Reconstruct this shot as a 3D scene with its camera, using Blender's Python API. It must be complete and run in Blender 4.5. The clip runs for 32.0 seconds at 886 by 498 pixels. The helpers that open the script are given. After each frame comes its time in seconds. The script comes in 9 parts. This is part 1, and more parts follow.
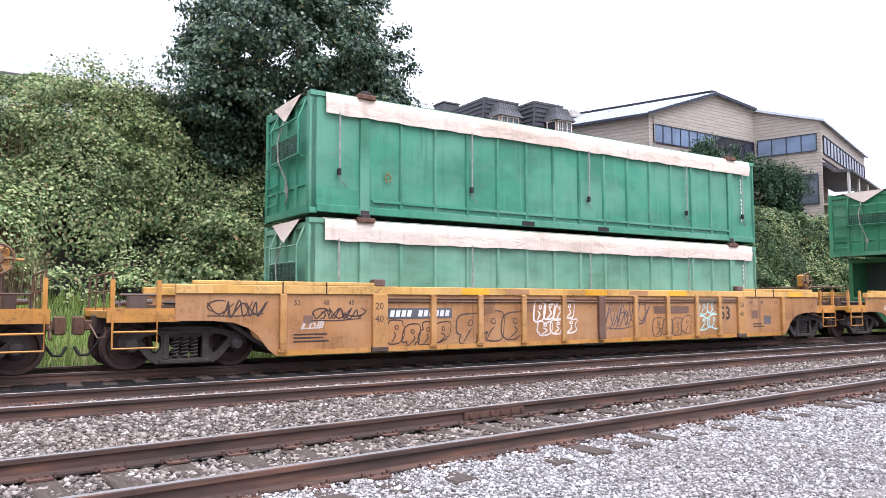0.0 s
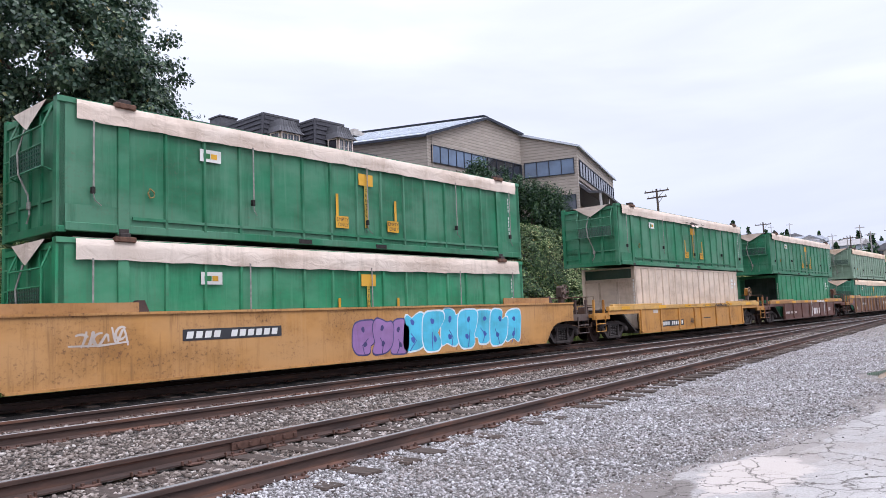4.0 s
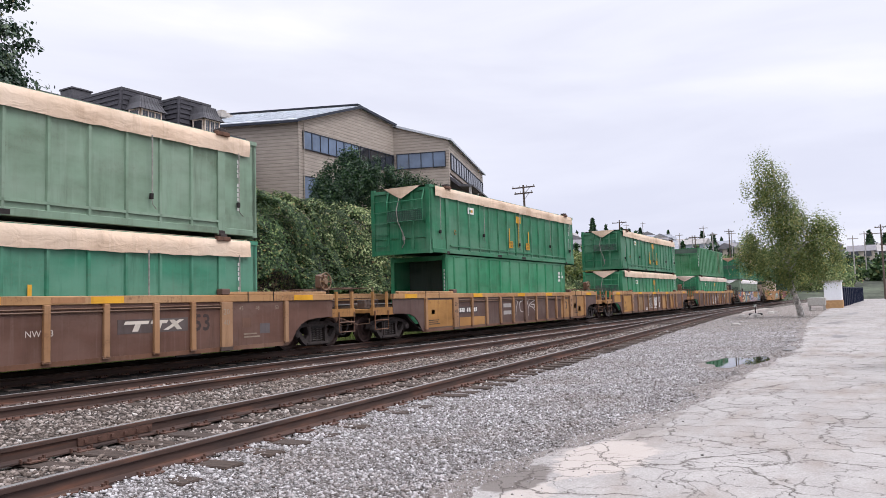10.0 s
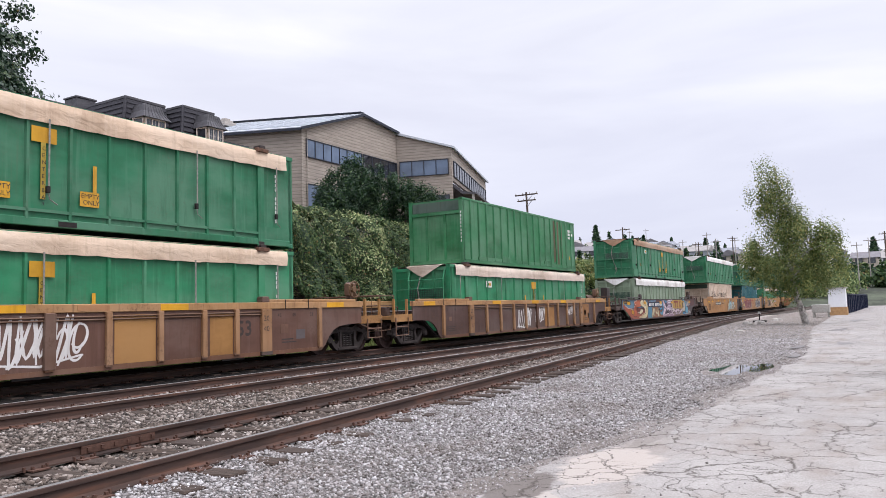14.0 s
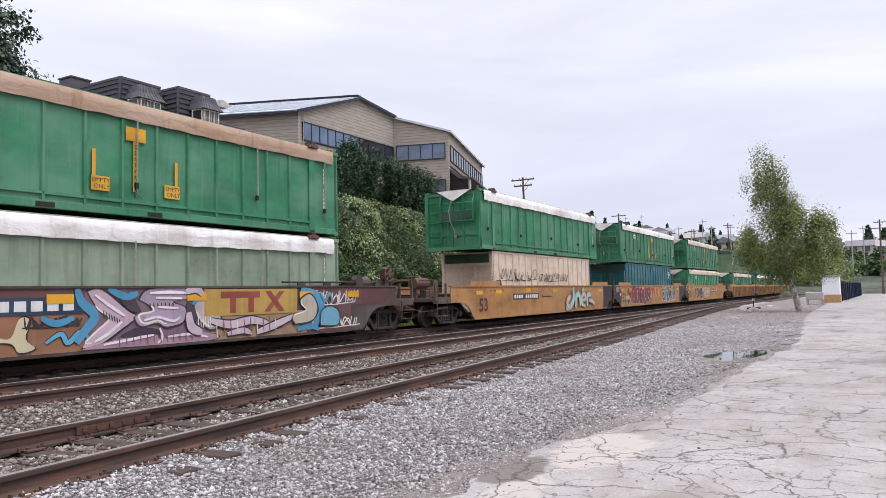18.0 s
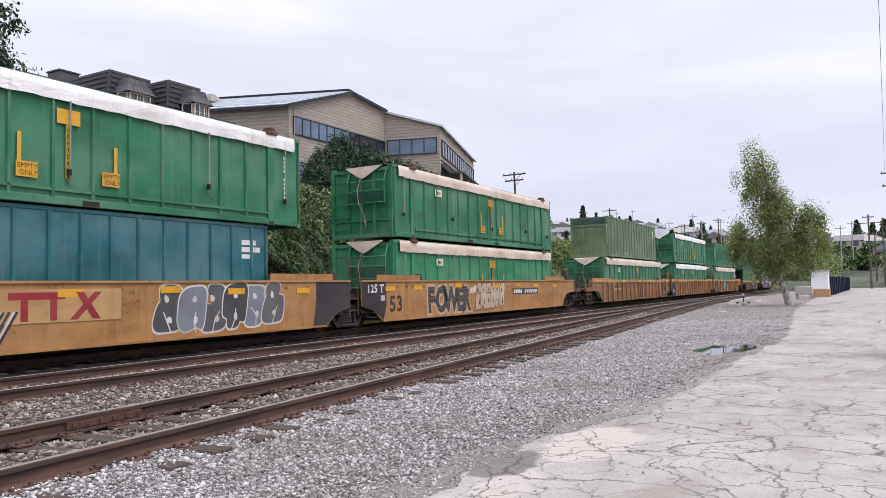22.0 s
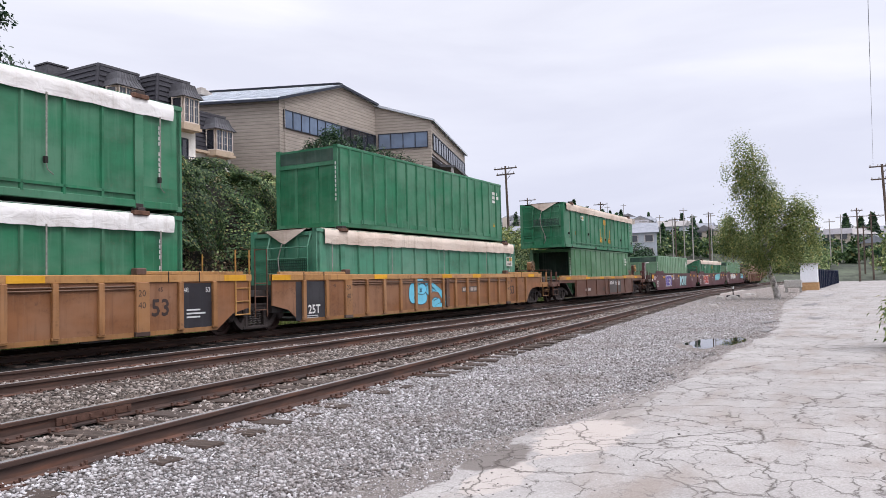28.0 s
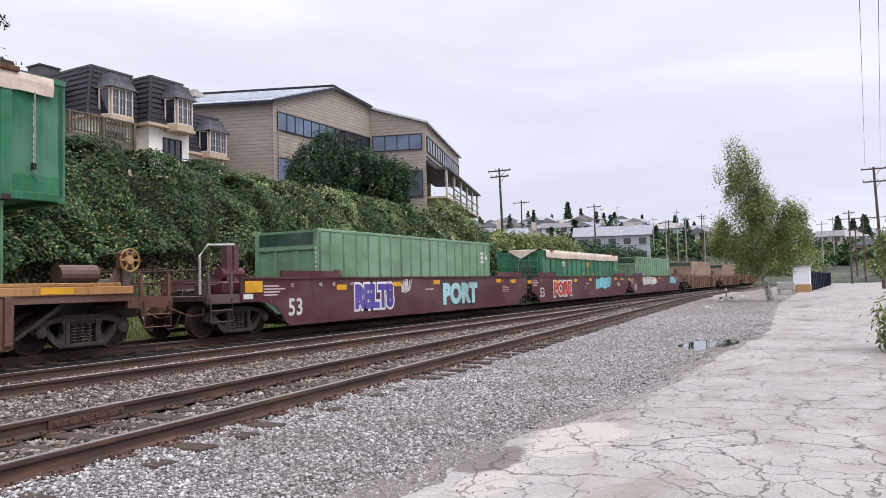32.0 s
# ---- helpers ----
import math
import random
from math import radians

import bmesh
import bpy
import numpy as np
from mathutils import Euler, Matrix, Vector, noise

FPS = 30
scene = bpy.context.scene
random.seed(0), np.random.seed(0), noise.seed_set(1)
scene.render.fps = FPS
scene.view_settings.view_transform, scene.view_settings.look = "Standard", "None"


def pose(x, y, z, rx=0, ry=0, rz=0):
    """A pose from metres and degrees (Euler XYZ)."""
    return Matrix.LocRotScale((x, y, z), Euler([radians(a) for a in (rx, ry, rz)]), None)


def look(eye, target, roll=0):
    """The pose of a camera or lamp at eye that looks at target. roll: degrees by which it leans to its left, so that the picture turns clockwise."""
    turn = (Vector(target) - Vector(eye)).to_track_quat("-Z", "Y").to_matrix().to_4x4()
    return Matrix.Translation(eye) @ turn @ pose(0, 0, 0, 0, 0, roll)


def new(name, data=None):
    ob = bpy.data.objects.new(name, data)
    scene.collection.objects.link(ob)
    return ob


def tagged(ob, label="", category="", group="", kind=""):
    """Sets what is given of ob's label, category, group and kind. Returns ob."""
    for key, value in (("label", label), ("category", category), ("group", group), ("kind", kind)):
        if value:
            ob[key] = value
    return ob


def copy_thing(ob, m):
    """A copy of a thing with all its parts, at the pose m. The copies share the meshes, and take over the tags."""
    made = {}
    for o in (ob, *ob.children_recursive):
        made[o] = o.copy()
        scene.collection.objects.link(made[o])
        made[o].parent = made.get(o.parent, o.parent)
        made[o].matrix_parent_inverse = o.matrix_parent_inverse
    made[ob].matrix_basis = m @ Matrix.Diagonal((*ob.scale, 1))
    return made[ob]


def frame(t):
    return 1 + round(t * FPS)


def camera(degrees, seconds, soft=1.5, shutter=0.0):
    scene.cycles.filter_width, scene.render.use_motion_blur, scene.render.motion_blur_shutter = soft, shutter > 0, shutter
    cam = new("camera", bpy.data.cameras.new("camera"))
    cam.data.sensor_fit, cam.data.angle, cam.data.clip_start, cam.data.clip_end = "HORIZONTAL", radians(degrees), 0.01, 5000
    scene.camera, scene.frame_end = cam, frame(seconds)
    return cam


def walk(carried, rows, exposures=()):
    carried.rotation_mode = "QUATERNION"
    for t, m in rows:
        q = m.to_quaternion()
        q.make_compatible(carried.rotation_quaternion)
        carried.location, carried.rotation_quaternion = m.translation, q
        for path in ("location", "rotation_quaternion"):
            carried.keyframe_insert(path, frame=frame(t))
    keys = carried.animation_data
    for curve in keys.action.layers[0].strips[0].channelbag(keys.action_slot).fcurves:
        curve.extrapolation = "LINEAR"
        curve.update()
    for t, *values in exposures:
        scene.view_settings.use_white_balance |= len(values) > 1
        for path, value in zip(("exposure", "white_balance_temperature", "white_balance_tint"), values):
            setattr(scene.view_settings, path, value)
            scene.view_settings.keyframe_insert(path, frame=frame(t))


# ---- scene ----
cam = camera(62.18, 32.0, 0.5)
EYE = (0.0, 0.0, 1.20)
# seconds, yaw, pitch, roll
TURNS = [
    (0, -32.93, 4.23, 0.06), (0.5, -36.99, 4.46, 0.57), (1, -40.19, 4.44, 1.08), (1.5, -42.88, 4.24, 1.00), (2, -45.18, 4.13, 0.65),
    (2.5, -47.16, 4.26, 0.86), (3, -48.79, 4.59, 1.61), (3.5, -49.33, 5.05, 2.26), (4.5, -49.40, 5.35, 2.15), (5.5, -49.38, 5.43, 1.87), (6, -51.08, 5.05, 1.62),
    (6.5, -53.01, 4.67, 1.42), (7, -54.90, 4.36, 1.49), (7.5, -56.62, 4.27, 1.56), (8, -58.03, 4.29, 1.53), (8.5, -58.86, 4.31, 1.57),
    (9, -59.25, 4.30, 1.60), (9.5, -59.39, 4.27, 1.64), (10, -59.57, 4.16, 1.63), (10.5, -59.67, 4.08, 1.65), (11, -59.65, 4.14, 1.74),
    (11.5, -59.51, 4.28, 1.86), (12, -59.39, 4.40, 1.88), (12.5, -59.37, 4.49, 1.84), (13, -59.36, 4.54, 1.76), (13.5, -59.33, 4.71, 1.80),
    (15.5, -59.36, 4.66, 1.35), (16, -59.46, 4.41, 1.37), (16.5, -59.54, 4.21, 1.39), (17, -59.63, 4.00, 1.37), (17.5, -59.65, 3.78, 1.30),
    (18, -59.68, 3.53, 1.24), (18.5, -59.84, 3.34, 1.19), (19, -59.97, 3.22, 1.10), (19.5, -59.96, 3.07, 1.07), (20, -59.75, 2.95, 1.10),
    (20.5, -59.62, 2.96, 1.10), (21, -59.71, 3.05, 1.16), (21.5, -60.03, 3.11, 1.21), (22, -60.35, 3.10, 1.27), (22.5, -60.50, 3.07, 1.29),
    (23, -60.54, 3.06, 1.33), (23.5, -60.56, 3.02, 1.31), (24, -60.55, 3.01, 1.31), (24.5, -60.54, 3.06, 1.37), (25, -60.58, 3.09, 1.46),
    (25.5, -60.65, 3.11, 1.53), (27.5, -61.06, 2.64, 1.39), (28, -61.02, 2.62, 1.40), (28.5, -60.86, 2.72, 1.41), (29, -60.73, 2.84, 1.35),
    (29.5, -60.90, 2.92, 1.26), (30, -61.15, 2.96, 1.23), (30.5, -61.32, 2.96, 1.22), (31, -61.38, 2.93, 1.24), (31.5, -61.44, 2.86, 1.35),
    (32, -61.49, 2.78, 1.42)]


def eye_at(t):
    """The eye sways a hand's width while the pan begins, then holds still."""
    k = max(0.0, min(1.0, (2.2 - t) / 1.4))
    k = k * k * (3 - 2 * k)
    return EYE[0] - 0.205 * k, EYE[1] + 0.025 * k, EYE[2] - 0.018 * k


walk(cam, [(t, pose(*eye_at(t), 90 + p, r, y)) for t, y, p, r in TURNS], [(0, 0.88, 6000, 14), (1, 0.68, 6000, 14), (2, 0.58, 6000, 14), (3, 0.33, 5950, 14), (6, 0.23, 6100, 14), (10, 0.16, 6350, 13), (32, 0.13, 6350, 13)])

# ---------------- light: bright overcast ----------------
world = bpy.data.worlds.new("overcast_sky")
scene.world = world
world.use_nodes = True


def nodes_of(owner):
    nt = owner.node_tree
    nt.nodes.clear()

    def node(kind, ins=None, **attrs):
        n = nt.nodes.new(kind)
        if "operation" in attrs:
            n.operation = attrs["operation"]
        if "data_type" in attrs:
            n.data_type = attrs["data_type"]
        if "blend_type" in attrs:
            n.blend_type = attrs["blend_type"]
        if "feature" in attrs:
            n.feature = attrs["feature"]
        if "sky_type" in attrs:
            n.sky_type, n.sun_disc = attrs["sky_type"], attrs["sun_disc"]
            n.sun_elevation, n.sun_rotation = attrs["sun_elevation"], attrs["sun_rotation"]
        for k, v in (ins or {}).items():
            if isinstance(v, bpy.types.NodeSocket):
                nt.links.new(v, n.inputs[k])
            else:
                n.inputs[k].default_value = v
        return n
    return node


def ramp(node, fac, *stops):
    n = node("ShaderNodeValToRGB", {0: fac})
    cr = n.color_ramp
    while len(cr.elements) < len(stops):
        cr.elements.new(0.5)
    for e, (p, c) in zip(cr.elements, stops):
        e.position = p
        e.color = (*c, 1) if isinstance(c, tuple) else (c, c, c, 1)
    return n.outputs[0]


def build_world():
    node = nodes_of(world)
    tc = node("ShaderNodeTexCoord").outputs["Generated"]
    sky = node("ShaderNodeTexSky", sky_type="NISHITA", sun_disc=False, sun_elevation=radians(42), sun_rotation=radians(150)).outputs[0]
    skyb = node("ShaderNodeVectorMath", {0: sky, "Scale": 0.10}, operation="SCALE").outputs[0]
    # cloud layer: streaks stretched along the horizon
    mp = node("ShaderNodeMapping", {"Vector": tc, "Scale": (1.0, 1.6, 7.0)}).outputs[0]
    n1 = node("ShaderNodeTexNoise", {"Vector": mp, "Scale": 1.5, "Detail": 6.0, "Roughness": 0.5, "Distortion": 0.3}).outputs[0]
    sep = node("ShaderNodeSeparateXYZ", {0: tc}).outputs[2]
    cloud = ramp(node, n1, (0.34, (0.66, 0.68, 0.80)), (0.50, (0.78, 0.80, 0.90)), (0.66, (0.96, 0.96, 1.0)))
    lowc = ramp(node, sep, (0.0, (0.72, 0.74, 0.85)), (0.10, (0.76, 0.77, 0.88)), (0.35, (0.97, 0.97, 1.0)))
    mixc = node("ShaderNodeMix", {0: 0.45, 6: cloud, 7: lowc}, data_type="RGBA").outputs[2]
    mixs = node("ShaderNodeMix", {0: 0.92, 6: skyb, 7: mixc}, data_type="RGBA").outputs[2]
    # an overcast sky is brightest overhead
    up = node("ShaderNodeMapRange", {0: sep, 1: 0.40, 2: 0.95, 3: 1.0, 4: 2.9}).outputs[0]
    bg = node("ShaderNodeBackground", {"Color": mixs, "Strength": up}).outputs[0]
    node("ShaderNodeOutputWorld", {0: bg})


build_world()
sun = new("sun", bpy.data.lights.new("sun", "SUN"))
sun.data.energy, sun.data.angle, sun.data.color = 1.4, radians(30), (1.0, 0.98, 0.95)
sun.matrix_world = look((0, 0, 60), (2, 31, 8))


# ---------------- materials ----------------
def material(name, rough=0.8, metal=0.0, spec=0.3):
    """A material with an empty tree; returns it, its node maker and a finisher."""
    m = bpy.data.materials.new(name)
    m.use_nodes = True
    node = nodes_of(m)

    def done(color, bump=None, height=0.02, strength=0.6, rough=rough, alpha=None, normal=None):
        ins = {"Base Color": color, "Roughness": rough, "Metallic": metal, "Specular IOR Level": spec}
        b = node("ShaderNodeBsdfPrincipled", ins)
        if bump is not None:
            bn = node("ShaderNodeBump", {"Height": bump, "Distance": height, "Strength": strength})
            b.id_data.links.new(bn.outputs[0], b.inputs["Normal"])
        node("ShaderNodeOutputMaterial", {0: b.outputs[0]})
        return m
    return m, node, done


def fbm(node, vec, scale, detail=4.0, rough=0.55, dist=0.0):
    return node("ShaderNodeTexNoise", {"Vector": vec, "Scale": scale, "Detail": detail, "Roughness": rough, "Distortion": dist}).outputs[0]


def mixc(node, fac, a, b, mode="MIX"):
    return node("ShaderNodeMix", {0: fac, 6: a, 7: b}, data_type="RGBA", blend_type=mode).outputs[2]


def obj(node):
    return node("ShaderNodeTexCoord").outputs["Object"]


def mapping(node, vec, scale=(1, 1, 1), loc=(0, 0, 0), rot=(0, 0, 0)):
    return node("ShaderNodeMapping", {"Vector": vec, "Scale": scale, "Location": loc, "Rotation": rot}).outputs[0]


def col(c):
    return (*c, 1.0)


def mat_simple(name, c, rough=0.7, metal=0.0, var=0.18, scale=6.0, bump=0.0, spec=0.3):
    m, node, done = material(name, rough, metal, spec)
    v = obj(node)
    n = fbm(node, v, scale, 5)
    n2 = fbm(node, v, scale * 7, 3)
    a = tuple(max(0, x * (1 - var * 1.6)) for x in c)
    b = tuple(min(1, x * (1 + var)) for x in c)
    k = ramp(node, n, (0.3, a), (0.7, b))
    k = mixc(node, 0.35, k, ramp(node, n2, (0.35, a), (0.65, b)))
    return done(k, n2, bump, 0.5) if bump else done(k)


def mat_paint(name, rust=0.35, rough=0.55, rust_c=(0.085, 0.042, 0.026), streak=True, fade=0.25, folds=False):
    """Painted steel that takes its paint from the object's colour, with grime, streaks and rust."""
    m, node, done = material(name, rough, 0.0, 0.35)
    info = node("ShaderNodeObjectInfo")
    v = obj(node)
    r3 = node("ShaderNodeCombineXYZ", {0: info.outputs["Random"], 1: info.outputs["Random"], 2: info.outputs["Random"]}).outputs[0]
    v2 = node("ShaderNodeVectorMath", {0: r3, 1: (37.0, 17.0, 5.0), 2: v}, operation="MULTIPLY_ADD").outputs[0]
    big = fbm(node, mapping(node, v2, (0.6, 0.6, 1.2)), 1.1, 6, 0.6)
    fine = fbm(node, v2, 14.0, 5, 0.65)
    drip = fbm(node, mapping(node, v2, (9.0, 9.0, 0.45)), 1.0, 5, 0.6)
    base = info.outputs["Color"]
    dark = mixc(node, 1.0, base, col((0.50, 0.46, 0.42)), "MULTIPLY")
    c = mixc(node, ramp(node, big, (0.38, 0.0), (0.68, 0.75)), base, dark)
    pale = mixc(node, fade, base, col((0.46, 0.47, 0.43)))
    chalk = fbm(node, mapping(node, v2, (0.30, 0.3, 0.55)), 1.3, 5, 0.55)
    c = mixc(node, ramp(node, chalk, (0.44, 0.0), (0.62, 0.75)), c, pale)
    c = mixc(node, ramp(node, drip, (0.55, 0.0), (0.76, 0.6)), c, pale)
    soot = fbm(node, mapping(node, v2, (3.2, 3.2, 0.35)), 1.0, 6, 0.7)
    c = mixc(node, ramp(node, soot, (0.54, 0.0), (0.74, 0.65)), c, dark)
    rmask = node("ShaderNodeMath", {0: ramp(node, fine, (0.52, 0.0), (0.66, 1.0)), 1: ramp(node, big, (0.46, 0.0), (0.64, 1.0))}, operation="MULTIPLY").outputs[0]
    rmask = node("ShaderNodeMath", {0: rmask, 1: rust}, operation="MULTIPLY").outputs[0]
    if streak:
        s = node("ShaderNodeMath", {0: ramp(node, drip, (0.26, 1.0), (0.42, 0.0)), 1: rust * 0.7}, operation="MULTIPLY").outputs[0]
        rmask = node("ShaderNodeMath", {0: rmask, 1: s}, operation="MAXIMUM").outputs[0]
    c = mixc(node, rmask, c, col(rust_c))
    if folds:
        return done(c, fbm(node, mapping(node, v2, (2.0, 2.0, 4.0)), 1.3, 3, 0.5, 0.8), 0.035, 0.8)
    return done(c, fine, 0.004, 0.35)


PAINT = mat_paint("weathered_car_paint", 0.85, rust_c=(0.10, 0.046, 0.026), fade=0.10)
CPAINT = mat_paint("container_paint", 0.28, 0.5, (0.11, 0.078, 0.052), fade=0.16)
TARP_M = mat_paint("tarpaulin", 0.24, 0.85, (0.33, 0.22, 0.13), streak=True, folds=True)
MARK = mat_paint("stencil_paint", 0.10, 0.6, streak=False, fade=0.05)
STEEL_DARK = mat_simple("dark_cast_steel", (0.026, 0.021, 0.020), 0.8, 0.0, 0.35, 9, 0.004)
STEEL_RUST = mat_simple("rusted_steel", (0.13, 0.068, 0.045), 0.85, 0.0, 0.35, 8, 0.004)
WHEEL_M = mat_simple("worn_wheel_steel", (0.062, 0.036, 0.031), 0.7, 0.1, 0.3, 7, 0.002)
FRAME_STEEL = mat_simple("grimy_truck_steel", (0.050, 0.039, 0.036), 0.8, 0.0, 0.4, 6, 0.004)
GALV = mat_simple("pale_handrail_steel", (0.42, 0.40, 0.37), 0.6, 0.3, 0.25, 10)
STRAP_M = mat_simple("woven_strap", (0.26, 0.25, 0.22), 0.9, 0, 0.3, 12)


def mat_rail(name, shine):
    m, node, done = material(name, 0.55, 0.0, 0.4)
    v = obj(node)
    g = node("ShaderNodeNewGeometry").outputs["Normal"]
    up = node("ShaderNodeSeparateXYZ", {0: g}).outputs[2]
    n = fbm(node, mapping(node, v, (0.3, 4, 4)), 3.0, 5)
    rust = ramp(node, n, (0.3, (0.028, 0.016, 0.013)), (0.55, (0.068, 0.036, 0.026)), (0.75, (0.155, 0.066, 0.038)))
    b1 = node("ShaderNodeBsdfPrincipled", {"Base Color": rust, "Roughness": 0.8})
    b2 = node("ShaderNodeBsdfPrincipled", {"Base Color": col((0.80 * shine, 0.78 * shine, 0.77 * shine)), "Metallic": 0.6, "Roughness": 0.5})
    z = node("ShaderNodeSeparateXYZ", {0: v}).outputs[2]
    top = node("ShaderNodeMath", {0: ramp(node, up, (0.82, 0.0), (0.95, 1.0)), 1: node("ShaderNodeMath", {0: z, 1: -0.012}, operation="GREATER_THAN").outputs[0]}, operation="MULTIPLY").outputs[0]
    top = node("ShaderNodeMath", {0: top, 1: ramp(node, n, (0.2, 1.0), (0.8, 0.55))}, operation="MULTIPLY").outputs[0]
    mx = node("ShaderNodeMixShader", {0: top, 1: b1.outputs[0], 2: b2.outputs[0]})
    node("ShaderNodeOutputMaterial", {0: mx.outputs[0]})
    return m


RAIL_M = mat_rail("polished_rail_steel", 0.56)
RAIL_DULL = mat_rail("dull_rail_steel", 0.34)


def mat_stone(name, tones, rough=0.9):
    """Crushed rock, each stone a tone of its own."""
    m, node, done = material(name, rough)
    r = node("ShaderNodeNewGeometry").outputs["Random Per Island"]
    v = obj(node)
    n = fbm(node, v, 45.0, 4)
    n2 = fbm(node, v, 0.7, 3)
    c = ramp(node, r, *tones)
    c = mixc(node, ramp(node, n, (0.3, 0.45), (0.7, 0.0)), c, col((0.10, 0.09, 0.085)))
    c = mixc(node, ramp(node, n2, (0.45, 0.0), (0.7, 0.35)), c, col((0.16, 0.115, 0.085)))
    return done(c, n, 0.004, 0.5)


STONE_BALLAST = mat_stone("ballast_rock", ((0.0, (0.032, 0.024, 0.020)), (0.3, (0.13, 0.101, 0.085)), (0.8, (0.32, 0.265, 0.23)), (0.95, (0.46, 0.40, 0.36)), (1.0, (0.60, 0.55, 0.51))))
STONE_GRAVEL = mat_stone("pale_gravel", ((0.0, (0.085, 0.072, 0.066)), (0.25, (0.29, 0.266, 0.258)), (0.7, (0.50, 0.472, 0.468)), (1.0, (0.70, 0.685, 0.69))))


def mat_bed(name, a, b, c3, scale, train_shade=False):
    m, node, done = material(name, 0.95)
    v = obj(node)
    vo = node("ShaderNodeTexVoronoi", {"Vector": v, "Scale": scale, "Randomness": 1.0})
    vd = node("ShaderNodeTexVoronoi", {"Vector": v, "Scale": scale}, feature="DISTANCE_TO_EDGE").outputs[0]
    rnd = node("ShaderNodeSeparateColor", {0: vo.outputs["Color"]}).outputs[0]
    k = ramp(node, rnd, (0.0, a), (0.55, b), (1.0, c3))
    k = mixc(node, ramp(node, vd, (0.0, 0.8), (0.12, 0.0)), k, col((0.05, 0.045, 0.04)))
    big = fbm(node, v, 0.55, 5)
    k = mixc(node, ramp(node, big, (0.42, 0.0), (0.7, 0.4)), k, col((0.17, 0.13, 0.10)))
    if not train_shade:
        # further on the stones give way to bare dirt
        xx = node("ShaderNodeSeparateXYZ", {0: v}).outputs[0]
        away = node("ShaderNodeMapRange", {0: node("ShaderNodeMath", {0: big, 1: 14.0, 2: xx}, operation="MULTIPLY_ADD").outputs[0], 1: 24.0, 2: 42.0, 3: 0.0, 4: 0.85}).outputs[0]
        k = mixc(node, away, k, ramp(node, fbm(node, v, 6.0, 6, 0.7), (0.3, (0.22, 0.182, 0.16)), (0.7, (0.46, 0.405, 0.365))))
    if train_shade:
        # the train's shade, with some track grime, painted as a dark band
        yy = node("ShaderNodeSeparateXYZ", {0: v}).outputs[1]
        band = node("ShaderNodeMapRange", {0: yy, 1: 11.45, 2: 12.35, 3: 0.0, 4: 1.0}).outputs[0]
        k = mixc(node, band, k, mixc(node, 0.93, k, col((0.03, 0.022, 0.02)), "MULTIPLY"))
    return done(k, ramp(node, vd, (0.0, 0.0), (0.25, 1.0)), 0.03, 0.9)


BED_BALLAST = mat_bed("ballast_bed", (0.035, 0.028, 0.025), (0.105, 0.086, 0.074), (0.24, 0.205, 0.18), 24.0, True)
def mat_dirt():
    m, node, done = material("gritty_dirt", 0.95)
    v = obj(node)
    a, b = fbm(node, v, 1.3, 6, 0.65), fbm(node, v, 70.0, 3)
    c = ramp(node, a, (0.3, (0.125, 0.105, 0.093)), (0.7, (0.27, 0.24, 0.222)))
    c = mixc(node, ramp(node, fbm(node, v, 22.0, 5, 0.7), (0.42, 0.55), (0.60, 0.0)), c, col((0.075, 0.062, 0.055)))
    c = mixc(node, ramp(node, b, (0.60, 0.0), (0.68, 0.85)), c, col((0.50, 0.48, 0.465)))
    return done(c, b, 0.010, 0.9)


DIRT_M = mat_dirt()
BED_GRAVEL = mat_bed("gravel_bed", (0.13, 0.115, 0.107), (0.33, 0.305, 0.293), (0.62, 0.595, 0.585), 46.0)


def mat_ground():
    m, node, done = material("bare_ground", 0.95)
    v = obj(node)
    n = fbm(node, v, 0.05, 5)
    n2 = fbm(node, v, 9.0, 6, 0.7)
    c = ramp(node, n, (0.35, (0.27, 0.225, 0.20)), (0.65, (0.38, 0.335, 0.305)))
    c = mixc(node, 0.5, c, ramp(node, n2, (0.3, (0.17, 0.14, 0.125)), (0.7, (0.46, 0.42, 0.39))))
    return done(c, n2, 0.02, 0.6)


GROUND_M = mat_ground()


